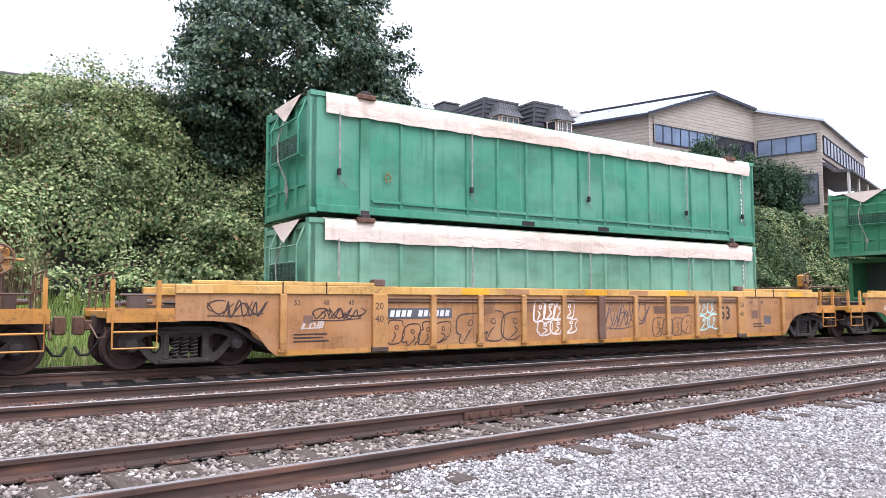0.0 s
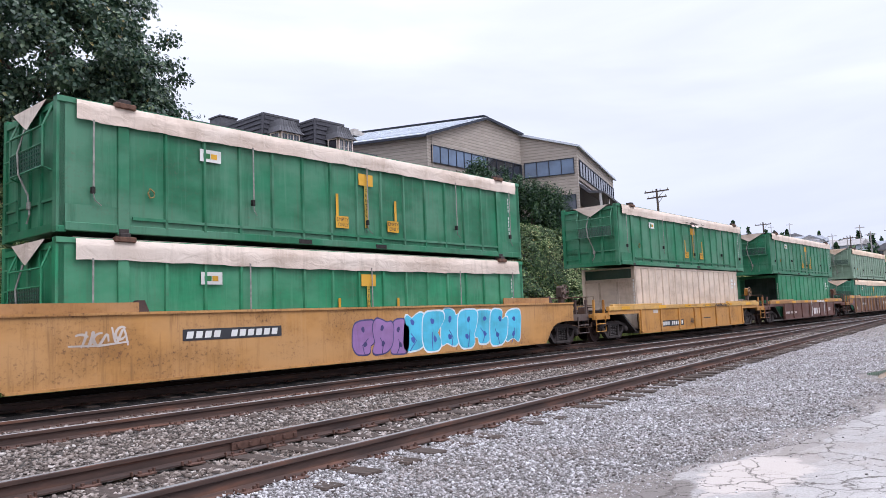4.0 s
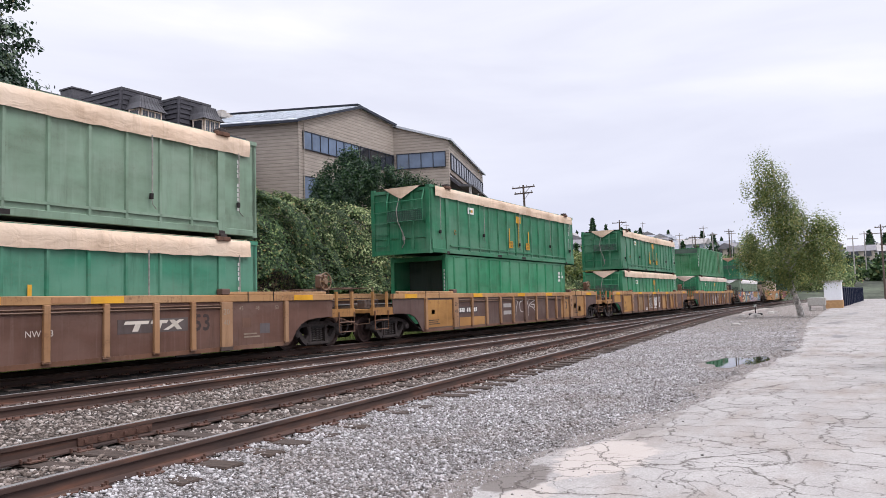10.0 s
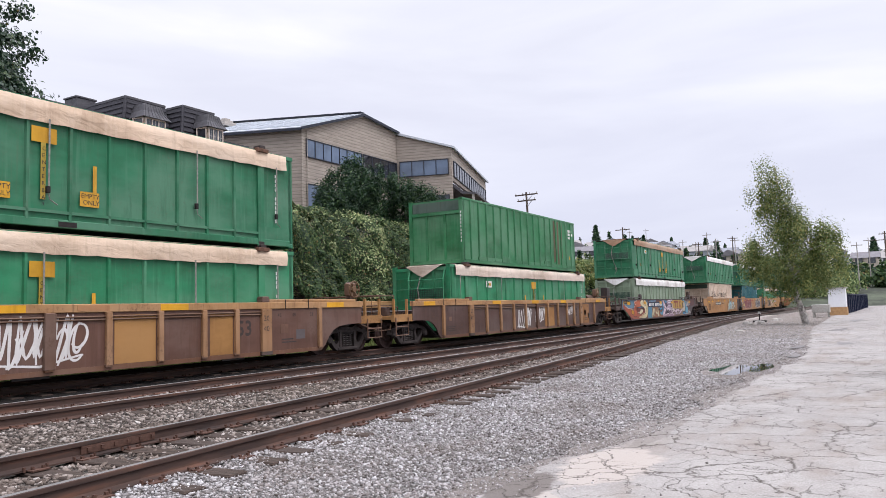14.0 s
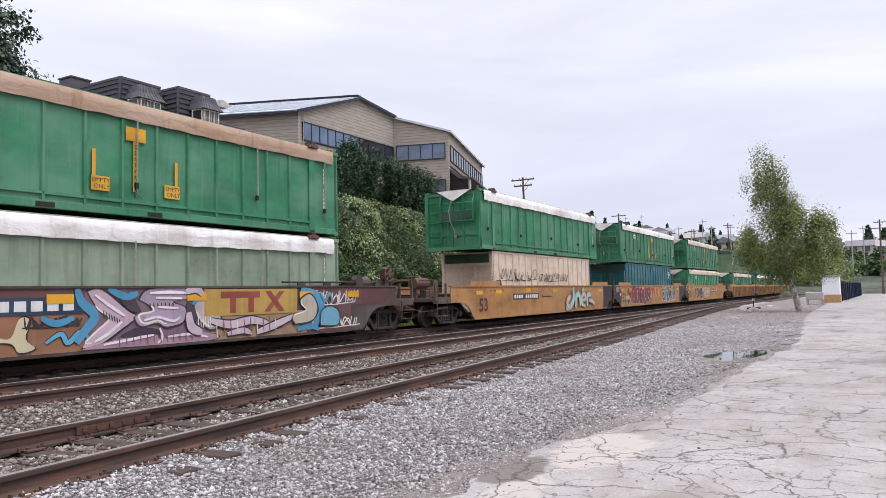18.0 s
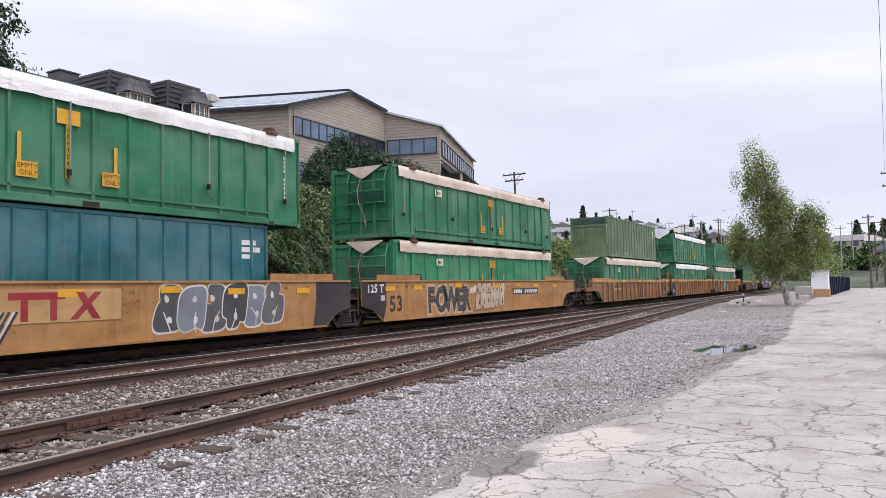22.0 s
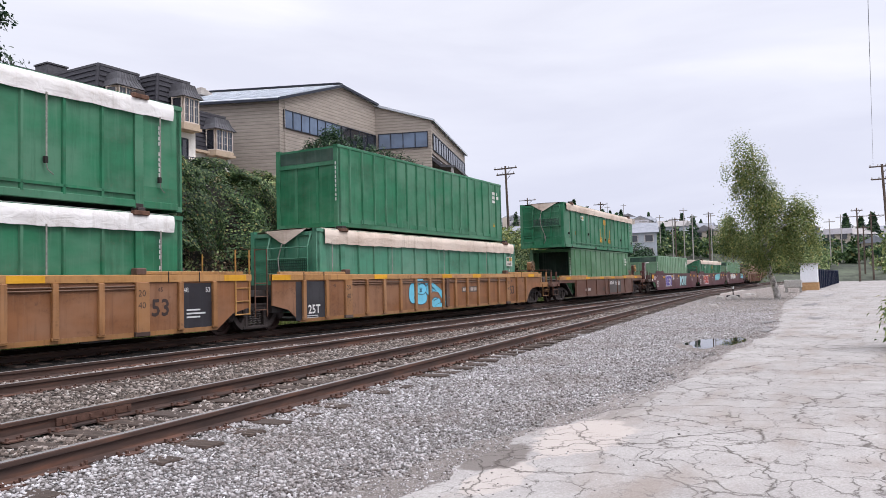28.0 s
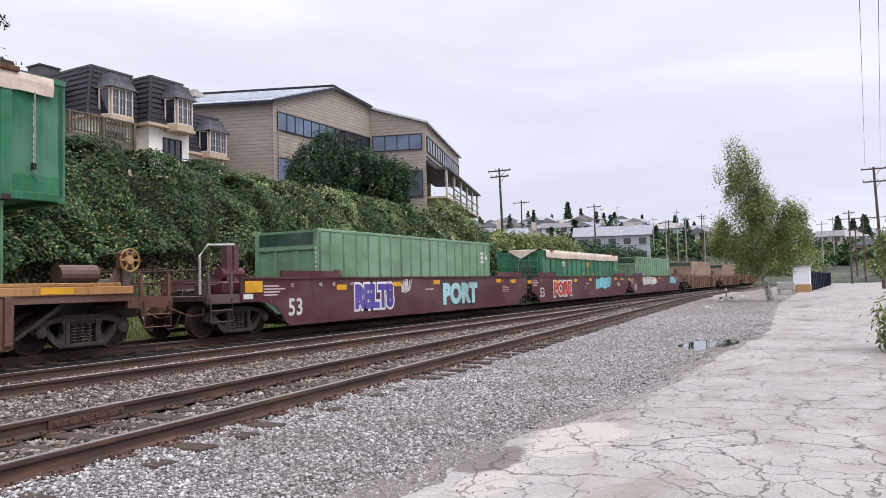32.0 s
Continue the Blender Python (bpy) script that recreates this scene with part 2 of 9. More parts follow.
def mat_pavement():
    m, node, done = material("cracked_asphalt", 0.85)
    v = obj(node)
    warp = node("ShaderNodeTexNoise", {"Vector": v, "Scale": 1.6, "Detail": 7.0, "Roughness": 0.62}).outputs["Color"]
    vw = node("ShaderNodeVectorMath", {0: warp, 1: (0.8, 0.8, 0.0), 2: v}, operation="MULTIPLY_ADD").outputs[0]
    d1 = node("ShaderNodeTexVoronoi", {"Vector": vw, "Scale": 0.9}, feature="DISTANCE_TO_EDGE").outputs[0]
    d2 = node("ShaderNodeTexVoronoi", {"Vector": vw, "Scale": 3.1}, feature="DISTANCE_TO_EDGE").outputs[0]
    msk = fbm(node, v, 0.45, 3)
    msk2 = fbm(node, v, 0.9, 3)
    c1 = node("ShaderNodeMath", {0: ramp(node, d1, (0.0, 1.0), (0.0125, 0.0)), 1: ramp(node, msk, (0.34, 0.0), (0.46, 1.0))}, operation="MULTIPLY").outputs[0]
    c2 = node("ShaderNodeMath", {0: ramp(node, d2, (0.0, 0.9), (0.021, 0.0)), 1: ramp(node, msk2, (0.42, 0.0), (0.54, 1.0))}, operation="MULTIPLY").outputs[0]
    crack = node("ShaderNodeMath", {0: c1, 1: c2}, operation="MAXIMUM").outputs[0]
    big = fbm(node, v, 0.25, 5)
    mid = fbm(node, v, 2.2, 5, 0.6)
    fine = fbm(node, v, 60.0, 3)
    c = ramp(node, big, (0.3, (0.195, 0.172, 0.155)), (0.7, (0.33, 0.30, 0.275)))
    c = mixc(node, 0.35, c, ramp(node, mid, (0.3, (0.15, 0.125, 0.11)), (0.7, (0.40, 0.37, 0.34))))
    c = mixc(node, 0.25, c, ramp(node, fine, (0.3, 0.2), (0.7, 0.6)))
    dirt = fbm(node, mapping(node, v, (0.5, 1.3, 1.0)), 0.9, 6, 0.65)
    c = mixc(node, ramp(node, dirt, (0.50, 0.0), (0.68, 0.6)), c, col((0.20, 0.155, 0.125)))
    # a buff repair and grey dirt washed over the broken edge
    for cx, cy, sx, sy, tone, amt in ((6.35, 2.12, 1.0, 0.45, (0.40, 0.352, 0.315), 0.85), (4.75, 2.25, 0.55, 0.22, (0.39, 0.345, 0.31), 0.8), (5.35, 2.52, 0.62, 0.26, (0.14, 0.12, 0.108), 0.95), (8.2, 2.15, 1.3, 0.16, (0.19, 0.165, 0.148), 0.6), (12.5, 2.1, 3.5, 0.16, (0.20, 0.175, 0.158), 0.6)):
        q = mapping(node, v, (1 / sx, 1 / sy, 0.0), (-cx / sx, -cy / sy, 0.0))
        dist = node("ShaderNodeVectorMath", {0: q}, operation="LENGTH").outputs["Value"]
        dn = node("ShaderNodeMath", {0: fbm(node, v, 2.4, 6, 0.65), 1: 1.3, 2: dist}, operation="MULTIPLY_ADD").outputs[0]
        c = mixc(node, ramp(node, node("ShaderNodeMath", {0: dn, 1: 0.5}, operation="MULTIPLY").outputs[0], (0.70, amt), (0.76, 0.0)), c, col(tone))
    c = mixc(node, crack, c, col((0.085, 0.070, 0.060)))
    h = node("ShaderNodeMath", {0: fine, 1: node("ShaderNodeMath", {0: crack, 1: 4.0}, operation="MULTIPLY").outputs[0]}, operation="SUBTRACT").outputs[0]
    return done(c, h, 0.006, 0.6)


PAVE_M = mat_pavement()
WET_M = mat_simple("damp_patch", (0.17, 0.155, 0.15), 0.55, 0, 0.2, 3.0)
WATER_M = mat_simple("puddle_water", (0.02, 0.02, 0.02), 0.02, 0, 0.05, 2.0, spec=1.0)


def mat_tie():
    m, node, done = material("old_tie_wood", 0.92)
    v = obj(node)
    r = node("ShaderNodeObjectInfo").outputs["Random"]
    g = fbm(node, mapping(node, v, (18, 1.2, 18)), 3.0, 5, 0.6)
    c = ramp(node, g, (0.3, (0.020, 0.014, 0.011)), (0.6, (0.075, 0.052, 0.040)), (0.8, (0.16, 0.12, 0.095)))
    c = mixc(node, ramp(node, r, (0.0, 0.0), (1.0, 0.6)), c, col((0.06, 0.045, 0.038)))
    return done(c, g, 0.01, 0.8)


TIE_M = mat_tie()
PLATE_M = mat_simple("rusty_plate", (0.105, 0.055, 0.04), 0.85, 0, 0.3, 14, 0.003)


def mat_leaf(name, tones, scale=0.5, rough=0.5, trans=0.25, spec=0.35):
    m, node, done = material(name, rough)
    r = node("ShaderNodeNewGeometry").outputs["Random Per Island"]
    v = obj(node)
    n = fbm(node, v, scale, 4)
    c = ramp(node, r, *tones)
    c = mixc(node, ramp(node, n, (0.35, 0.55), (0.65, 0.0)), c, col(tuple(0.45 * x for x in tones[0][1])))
    b = node("ShaderNodeBsdfPrincipled", {"Base Color": c, "Roughness": rough, "Specular IOR Level": spec})
    t = node("ShaderNodeBsdfTranslucent", {"Color": c})
    mx = node("ShaderNodeMixShader", {0: trans, 1: b.outputs[0], 2: t.outputs[0]})
    node("ShaderNodeOutputMaterial", {0: mx.outputs[0]})
    return m


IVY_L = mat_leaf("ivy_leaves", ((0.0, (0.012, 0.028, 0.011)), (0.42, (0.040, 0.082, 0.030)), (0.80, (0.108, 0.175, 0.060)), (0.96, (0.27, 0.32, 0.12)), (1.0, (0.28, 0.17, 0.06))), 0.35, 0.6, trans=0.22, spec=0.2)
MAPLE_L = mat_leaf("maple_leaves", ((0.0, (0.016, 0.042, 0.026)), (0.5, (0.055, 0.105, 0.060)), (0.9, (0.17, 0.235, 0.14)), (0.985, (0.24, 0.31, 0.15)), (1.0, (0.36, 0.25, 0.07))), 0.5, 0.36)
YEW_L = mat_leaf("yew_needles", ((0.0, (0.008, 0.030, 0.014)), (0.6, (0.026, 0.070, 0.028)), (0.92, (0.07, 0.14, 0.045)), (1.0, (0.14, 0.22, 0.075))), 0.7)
BIRCH_L = mat_leaf("birch_leaves", ((0.0, (0.085, 0.125, 0.040)), (0.5, (0.20, 0.265, 0.085)), (0.85, (0.38, 0.42, 0.15)), (1.0, (0.56, 0.47, 0.16))), 0.6, trans=0.42)
GRASS_L = mat_leaf("grass_blades", ((0.0, (0.11, 0.16, 0.04)), (0.5, (0.26, 0.34, 0.09)), (0.85, (0.42, 0.46, 0.16)), (1.0, (0.36, 0.28, 0.16))), 0.6)
LIME_L = mat_leaf("weed_blades", ((0.0, (0.16, 0.25, 0.05)), (0.5, (0.34, 0.46, 0.11)), (1.0, (0.55, 0.62, 0.22))), 0.6, trans=0.4)
DRY_L = mat_leaf("dry_stems", ((0.0, (0.16, 0.11, 0.06)), (0.6, (0.28, 0.21, 0.12)), (1.0, (0.40, 0.33, 0.2))), 0.6)
SOIL_M = mat_simple("dark_soil", (0.026, 0.022, 0.016), 0.95, 0, 0.4, 2.0, 0.05)
BARK_M = mat_simple("bark", (0.10, 0.08, 0.065), 0.95, 0, 0.4, 6.0, 0.02)
BIRCHBARK_M = mat_simple("birch_bark", (0.48, 0.45, 0.42), 0.9, 0, 0.6, 5.0, 0.01)
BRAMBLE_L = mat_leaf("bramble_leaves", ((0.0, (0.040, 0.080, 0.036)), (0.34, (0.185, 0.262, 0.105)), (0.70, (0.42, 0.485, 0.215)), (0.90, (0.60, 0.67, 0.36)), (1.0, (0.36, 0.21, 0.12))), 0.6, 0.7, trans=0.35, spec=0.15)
LITTER_L = mat_leaf("leaf_litter", ((0.0, (0.09, 0.06, 0.04)), (0.5, (0.20, 0.135, 0.085)), (0.8, (0.32, 0.21, 0.12)), (1.0, (0.16, 0.20, 0.07))), 0.6)
HILL_L = mat_simple("far_green_slope", (0.065, 0.075, 0.05), 0.95, 0, 0.6, 0.12)


# ---------------- mesh helpers ----------------
class Geo:
    """Collects vertices and faces of one mesh."""

    def __init__(self):
        self.v, self.f = [], []

    def add(self, verts, faces, m=None):
        n = len(self.v)
        self.v += [tuple(m @ Vector(p)) for p in verts] if m is not None else [tuple(p) for p in verts]
        self.f += [tuple(i + n for i in f) for f in faces]
        return self

    def box(self, x0, x1, y0, y1, z0, z1, b=0.0, m=None):
        """A box; b: the width of its chamfered edges along z."""
        if b <= 0:
            vs = [(x, y, z) for z in (z0, z1) for x, y in ((x0, y0), (x1, y0), (x1, y1), (x0, y1))]
            return self.add(vs, [(3, 2, 1, 0), (4, 5, 6, 7), (0, 1, 5, 4), (1, 2, 6, 5), (2, 3, 7, 6), (3, 0, 4, 7)], m)
        rings = []
        for z, i in ((z0, b), (z0 + b, 0), (z1 - b, 0), (z1, b)):
            c = b * 0.7
            a0, a1, b0, b1 = x0 + i, x1 - i, y0 + i, y1 - i
            rings.append([(a0 + c, b0, z), (a1 - c, b0, z), (a1, b0 + c, z), (a1, b1 - c, z), (a1 - c, b1, z), (a0 + c, b1, z), (a0, b1 - c, z), (a0, b0 + c, z)])
        return self.loft(rings, True, m)

    def loft(self, rings, caps=True, m=None):
        k = len(rings[0])
        vs = [p for r in rings for p in r]
        fs = [(j * k + i, j * k + (i + 1) % k, (j + 1) * k + (i + 1) % k, (j + 1) * k + i) for j in range(len(rings) - 1) for i in range(k)]
        if caps:
            fs += [tuple(range(k))[::-1], tuple((len(rings) - 1) * k + i for i in range(k))]
        return self.add(vs, fs, m)

    def tube(self, pts, r, k=6, r1=None):
        """A round bar along points; r1: its radius at the end."""
        pts = [Vector(p) for p in pts]
        rings = []
        for i, p in enumerate(pts):
            d = (pts[min(i + 1, len(pts) - 1)] - pts[max(i - 1, 0)]).normalized()
            a = d.cross(Vector((0, 0, 1)) if abs(d.z) < 0.9 else Vector((1, 0, 0))).normalized()
            b = d.cross(a)
            rr = r if r1 is None else r + (r1 - r) * i / (len(pts) - 1)
            rings.append([tuple(p + rr * (math.cos(t) * a + math.sin(t) * b)) for t in (2 * math.pi * j / k for j in range(k))])
        return self.loft(rings)

    def prism_y(self, poly, y0, y1, m=None):
        """A polygon of (x, z) pulled from y0 to y1."""
        k = len(poly)
        vs = [(x, y0, z) for x, z in poly] + [(x, y1, z) for x, z in poly]
        fs = [tuple(range(k)), tuple(range(2 * k - 1, k - 1, -1))] + [(i, i + k, (i + 1) % k + k, (i + 1) % k) for i in range(k)]
        return self.add(vs, fs, m)

    def prism_x(self, poly, x0, x1, m=None):
        """A polygon of (y, z) pulled from x0 to x1."""
        k = len(poly)
        vs = [(x0, y, z) for y, z in poly] + [(x1, y, z) for y, z in poly]
        fs = [tuple(range(k))[::-1], tuple(range(k, 2 * k))] + [(i, (i + 1) % k, (i + 1) % k + k, i + k) for i in range(k)]
        return self.add(vs, fs, m)

    def prism_z(self, poly, z0, z1, m=None):
        k = len(poly)
        vs = [(x, y, z0) for x, y in poly] + [(x, y, z1) for x, y in poly]
        fs = [tuple(range(k))[::-1], tuple(range(k, 2 * k))] + [(i, (i + 1) % k, (i + 1) % k + k, i + k) for i in range(k)]
        return self.add(vs, fs, m)

    def disc_y(self, x, z, prof, k=20):
        """Turned on an axis along y; prof: (radius, y) pairs."""
        rings = [[(x + r * math.cos(2 * math.pi * i / k), y, z + r * math.sin(2 * math.pi * i / k)) for i in range(k)] for r, y in prof]
        return self.loft(rings)

    def mesh(self, name, mat, smooth=False):
        me = bpy.data.meshes.new(name)
        me.from_pydata(self.v, [], self.f)
        if mat is not None:
            me.materials.append(mat)
        if smooth:
            me.shade_smooth()
        me.update()
        return me


def part(name, geo, mat, parent, label="", color=None, smooth=False):
    me = geo.mesh(name, mat, smooth) if isinstance(geo, Geo) else geo
    ob = new(name, me)
    ob.parent = parent
    if color is not None:
        ob.color = (*color, 1)
    if label:
        ob["label"] = label
    return ob


def thing(name, label, category, group="", m=None, kind=""):
    ob = new(name)
    ob.empty_display_size = 0.2
    if m is not None:
        ob.matrix_world = m
    return tagged(ob, label, category, group, kind)


def solid(name, geo, mat, label, category, group="", kind="", color=None, m=None, smooth=False):
    ob = new(name, geo.mesh(name, mat, smooth) if isinstance(geo, Geo) else geo)
    if m is not None:
        ob.matrix_world = m
    if color is not None:
        ob.color = (*color, 1)
    return tagged(ob, label, category, group, kind)


def fast_mesh(name, verts, quads, mat, smooth=False):
    """A mesh from arrays; quads: n x k indices."""
    me = bpy.data.meshes.new(name)
    k = quads.shape[1]
    me.vertices.add(len(verts))
    me.vertices.foreach_set("co", np.asarray(verts, dtype=np.float32).ravel())
    me.loops.add(quads.size)
    me.loops.foreach_set("vertex_index", np.asarray(quads, dtype=np.int32).ravel())
    me.polygons.add(len(quads))
    me.polygons.foreach_set("loop_start", np.arange(0, quads.size, k, dtype=np.int32))
    me.materials.append(mat)
    me.update(calc_edges=True)
    if smooth:
        me.shade_smooth()
    return me


RNG = np.random.default_rng(7)


def leaf_mesh(name, pts, normals, size, mat, droop=0.35, jitter=0.9, ratio=0.75):
    """One folded leaf of two quads at every point, facing about its normal."""
    n = len(pts)
    nn = normals + jitter * RNG.normal(size=(n, 3))
    nn /= np.linalg.norm(nn, axis=1)[:, None] + 1e-9
    down = np.tile(np.array([0, 0, -1.0]), (n, 1)) * droop + RNG.normal(size=(n, 3))
    t = np.cross(nn, down)
    t /= np.linalg.norm(t, axis=1)[:, None] + 1e-9
    b = np.cross(t, nn)
    s = size * (0.6 + 0.8 * RNG.random(n))[:, None]
    w = s * ratio * 0.5
    tip = pts + b * s
    l = pts + b * s * 0.45 - t * w + nn * s * 0.12
    r = pts + b * s * 0.45 + t * w + nn * s * 0.12
    v = np.stack([pts, l, tip, r], 1).reshape(-1, 3)
    i = np.arange(n)[:, None] * 4
    tri = np.concatenate([i + np.array([[0, 2, 1]]), i + np.array([[0, 3, 2]])], 1).reshape(-1, 3)
    return fast_mesh(name, v, tri, mat)


OCT_V = np.array([(1, 0, 0), (0, 1, 0), (-1, 0, 0), (0, -1, 0), (0, 0, 1), (0, 0, -1)]) * 1.15
OCT_F = np.array([(0, 1, 4), (1, 2, 4), (2, 3, 4), (3, 0, 4), (1, 0, 5), (2, 1, 5), (3, 2, 5), (0, 3, 5)])
HEX_V = np.array([(x, y, z) for z in (-0.62, 0.62) for x, y in ((-0.62, -0.62), (0.62, -0.62), (0.62, 0.62), (-0.62, 0.62))])
HEX_F = np.array([(0, 2, 1), (0, 3, 2), (4, 5, 6), (4, 6, 7), (0, 1, 5), (0, 5, 4), (1, 2, 6), (1, 6, 5), (2, 3, 7), (2, 7, 6), (3, 0, 4), (3, 4, 7)])


def stones(name, pts, size, mat, small=False):
    """Angular stones at the points, each of its own shape and turn."""
    n = len(pts)
    q = RNG.normal(size=(n, 4))
    q /= np.linalg.norm(q, axis=1)[:, None]
    w, x, y, z = q.T
    rot = np.stack([np.stack([1 - 2 * (y * y + z * z), 2 * (x * y - z * w), 2 * (x * z + y * w)], 1), np.stack([2 * (x * y + z * w), 1 - 2 * (x * x + z * z), 2 * (y * z - x * w)], 1),
                    np.stack([2 * (x * z - y * w), 2 * (y * z + x * w), 1 - 2 * (x * x + y * y)], 1)], 1)
    sv, sf = (OCT_V, OCT_F) if small else (HEX_V, HEX_F)
    shape = sv[None] * (1 + 0.20 * RNG.normal(size=(n, len(sv), 1))) * (0.6 + 0.6 * RNG.random((n, 1, 3)))
    v = np.einsum("nij,nkj->nki", rot, shape) * (size * (0.6 + 0.9 * RNG.random(n) ** 2))[:, None, None] * np.array([1, 1, 0.8]) + pts[:, None]
    f = (np.arange(n)[:, None, None] * len(sv) + sf[None]).reshape(-1, 3)
    return fast_mesh(name, v.reshape(-1, 3), f, mat)


def letters(text, size):
    """Flat letters in the x-z plane, starting at the origin, as vertices and faces."""
    cu = bpy.data.curves.new("letters", "FONT")
    cu.body, cu.size, cu.resolution_u = text, size, 2
    cu.fill_mode = "FRONT"
    ob = bpy.data.objects.new("letters", cu)
    me = bpy.data.meshes.new_from_object(ob)
    vs = [(v.co.x, 0.0, v.co.y) for v in me.vertices]
    fs = [tuple(p.vertices)[::-1] for p in me.polygons]
    bpy.data.objects.remove(ob)
    bpy.data.meshes.remove(me)
    return vs, fs


def text_part(text, size, x, y, z, parent, color, label="", name="lettering", sx=1.0):
    vs, fs = letters(text, size)
    g = Geo().add([(a * sx + x, y, c + z) for a, b, c in vs], fs)
    if 0.3 <= size < 0.9:
        # heavy stencil strokes
        for k, (da, dc) in enumerate(((0.014, 0), (0.007, 0.010), (0.007, -0.010))):
            g.add([(a * sx + x + da * size / 0.4, y - 0.0004 * (k + 1), c + z + dc * size / 0.4) for a, b, c in vs], fs)
    return part(name, g, MARK, parent, label or "stencilled letters", color)


def plate(g, x0, x1, y, z0, z1):
    """A thin plate on a side that faces -y."""
    return g.box(x0, x1, y, y + 0.006, z0, z1)


# ---------------- ground ----------------
def fN(x):
    """Centre line of the siding: straight, then curving into the middle track."""
    x = np.asarray(x, dtype=float)
    y = 5.857 + 0.0766 * x
    end = 10.615
    xe = 82.1
    d = np.clip(xe - x, 0, None)
    yc = end - 0.0009575 * d * d
    return np.where(x < 42.1, y, np.where(x < xe, yc, end))


M_Y, T_Y = 10.615, 14.96

g = Geo().add([(-900, -900, -0.27), (2600, -900, -0.27), (2600, 1800, -0.27), (-900, 1800, -0.27)], [(0, 1, 2, 3)])
solid("ground", g, GROUND_M, "bare grey-brown ground running to the horizon", "ground", kind="structure")


def grid_sheet(name, x0, x1, nx, y0, y1, ny, zf, mat, label, cat, skirt=0.0):
    xs, ys = np.linspace(x0, x1, nx), np.linspace(y0, y1, ny)
    X, Y = np.meshgrid(xs, ys, indexing="ij")
    Z = zf(X, Y)
    v = np.stack([X, Y, Z], -1).reshape(-1, 3)
    i = (np.arange(nx - 1)[:, None] * ny + np.arange(ny - 1)[None]).ravel()
    q = np.stack([i, i + ny, i + ny + 1, i + 1], 1)
    return solid(name, fast_mesh(name, v, q, mat, True), mat, label, cat, kind="structure")


def wob(x, y, s, seed=0.0):
    return (np.sin(x * s * 1.3 + seed) * np.sin(y * s * 1.7 + 1.3 + seed) + 0.5 * np.sin(x * s * 3.1 + y * s * 2.3 + seed) + 0.3 * np.sin(x * s * 5.3 - y * s * 6.1)) / 1.8


def bed_z(x, y):
    """Height of the stone bed: crowned under each track, lower between."""
    z = -0.205 + 0.012 * wob(x, y, 2.2)
    for c in (M_Y, T_Y):
        z = z + 0.045 * np.clip(1.25 - np.abs(y - c) / 1.5, 0, 1)
    z = z + 0.010 * np.clip(1.25 - np.abs(y - fN(x)) / 1.4, 0, 1)
    return z


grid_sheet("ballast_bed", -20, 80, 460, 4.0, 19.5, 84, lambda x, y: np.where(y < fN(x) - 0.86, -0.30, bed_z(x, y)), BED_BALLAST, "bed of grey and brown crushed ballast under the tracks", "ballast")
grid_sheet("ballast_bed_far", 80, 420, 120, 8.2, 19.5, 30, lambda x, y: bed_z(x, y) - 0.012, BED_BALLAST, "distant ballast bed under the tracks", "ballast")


def shoulder_z(x, y):
    return -0.222 + 0.014 * wob(x, y, 1.1, 2.0) + 0.007 * wob(x, y, 5.0) + (0.016 + 0.040 * np.clip((13 - x) / 6, 0, 1)) * np.clip(1 - (fN(x) - 0.8 - y) / 1.2, 0, 1)


grid_sheet("gravel_shoulder", -20, 98, 560, 0.8, 8.6, 80, lambda x, y: np.where(y > fN(x) - 0.80, -0.30, shoulder_z(x, y)), BED_GRAVEL, "pale grey gravel shoulder beside the siding", "gravel")


def stone_field(name, n, x0, x1, y0, y1, zf, size, mat, label, keep, small=False):
    # denser towards the camera
    u = RNG.random(n) ** 1.5
    x = x0 + (x1 - x0) * u
    y = y0 + (y1 - y0) * RNG.random(n)
    k = keep(x, y)
    x, y = x[k], y[k]
    p = np.stack([x, y, zf(x, y) + size * 0.25], 1)
    return solid(name, stones(name, p, size, mat, small), mat, label, "stones", kind="stuff")


def near_rail(x, y):
    r = np.ones_like(x, dtype=bool)
    for c in (fN(x), M_Y, T_Y):
        for o in (-0.752, 0.752):
            r &= np.abs(y - c - o) > 0.09
    return r


stone_field("ballast_stones", 84000, -1, 36, 4.6, 12.9, bed_z, 0.027, STONE_BALLAST, "loose angular ballast stones between the rails", lambda x, y: (y > fN(x) - 0.95) & near_rail(x, y) & (y < 11.9 + 0.9 * RNG.random(len(x)) ** 2))


def edge_y(x):
    """Broken edge of the asphalt."""
    x = np.asarray(x, dtype=float)
    return np.interp(x, [2, 4.0, 4.7, 5.2, 5.9, 6.5, 7.1, 7.6, 8.3, 9.9, 12.3, 14.8, 17, 19.3, 23, 40, 80], [2.85, 2.72, 2.66, 2.74, 2.62, 2.60, 2.50, 2.36, 2.22, 2.12, 2.08, 1.99, 1.85, 1.72, 1.85, 2.9, 3.4]) + 0.05 * np.sin(x * 2.3) + 0.035 * np.sin(x * 5.1 + 1) + 0.02 * np.sin(x * 11.7) + 0.012 * np.sin(x * 27)


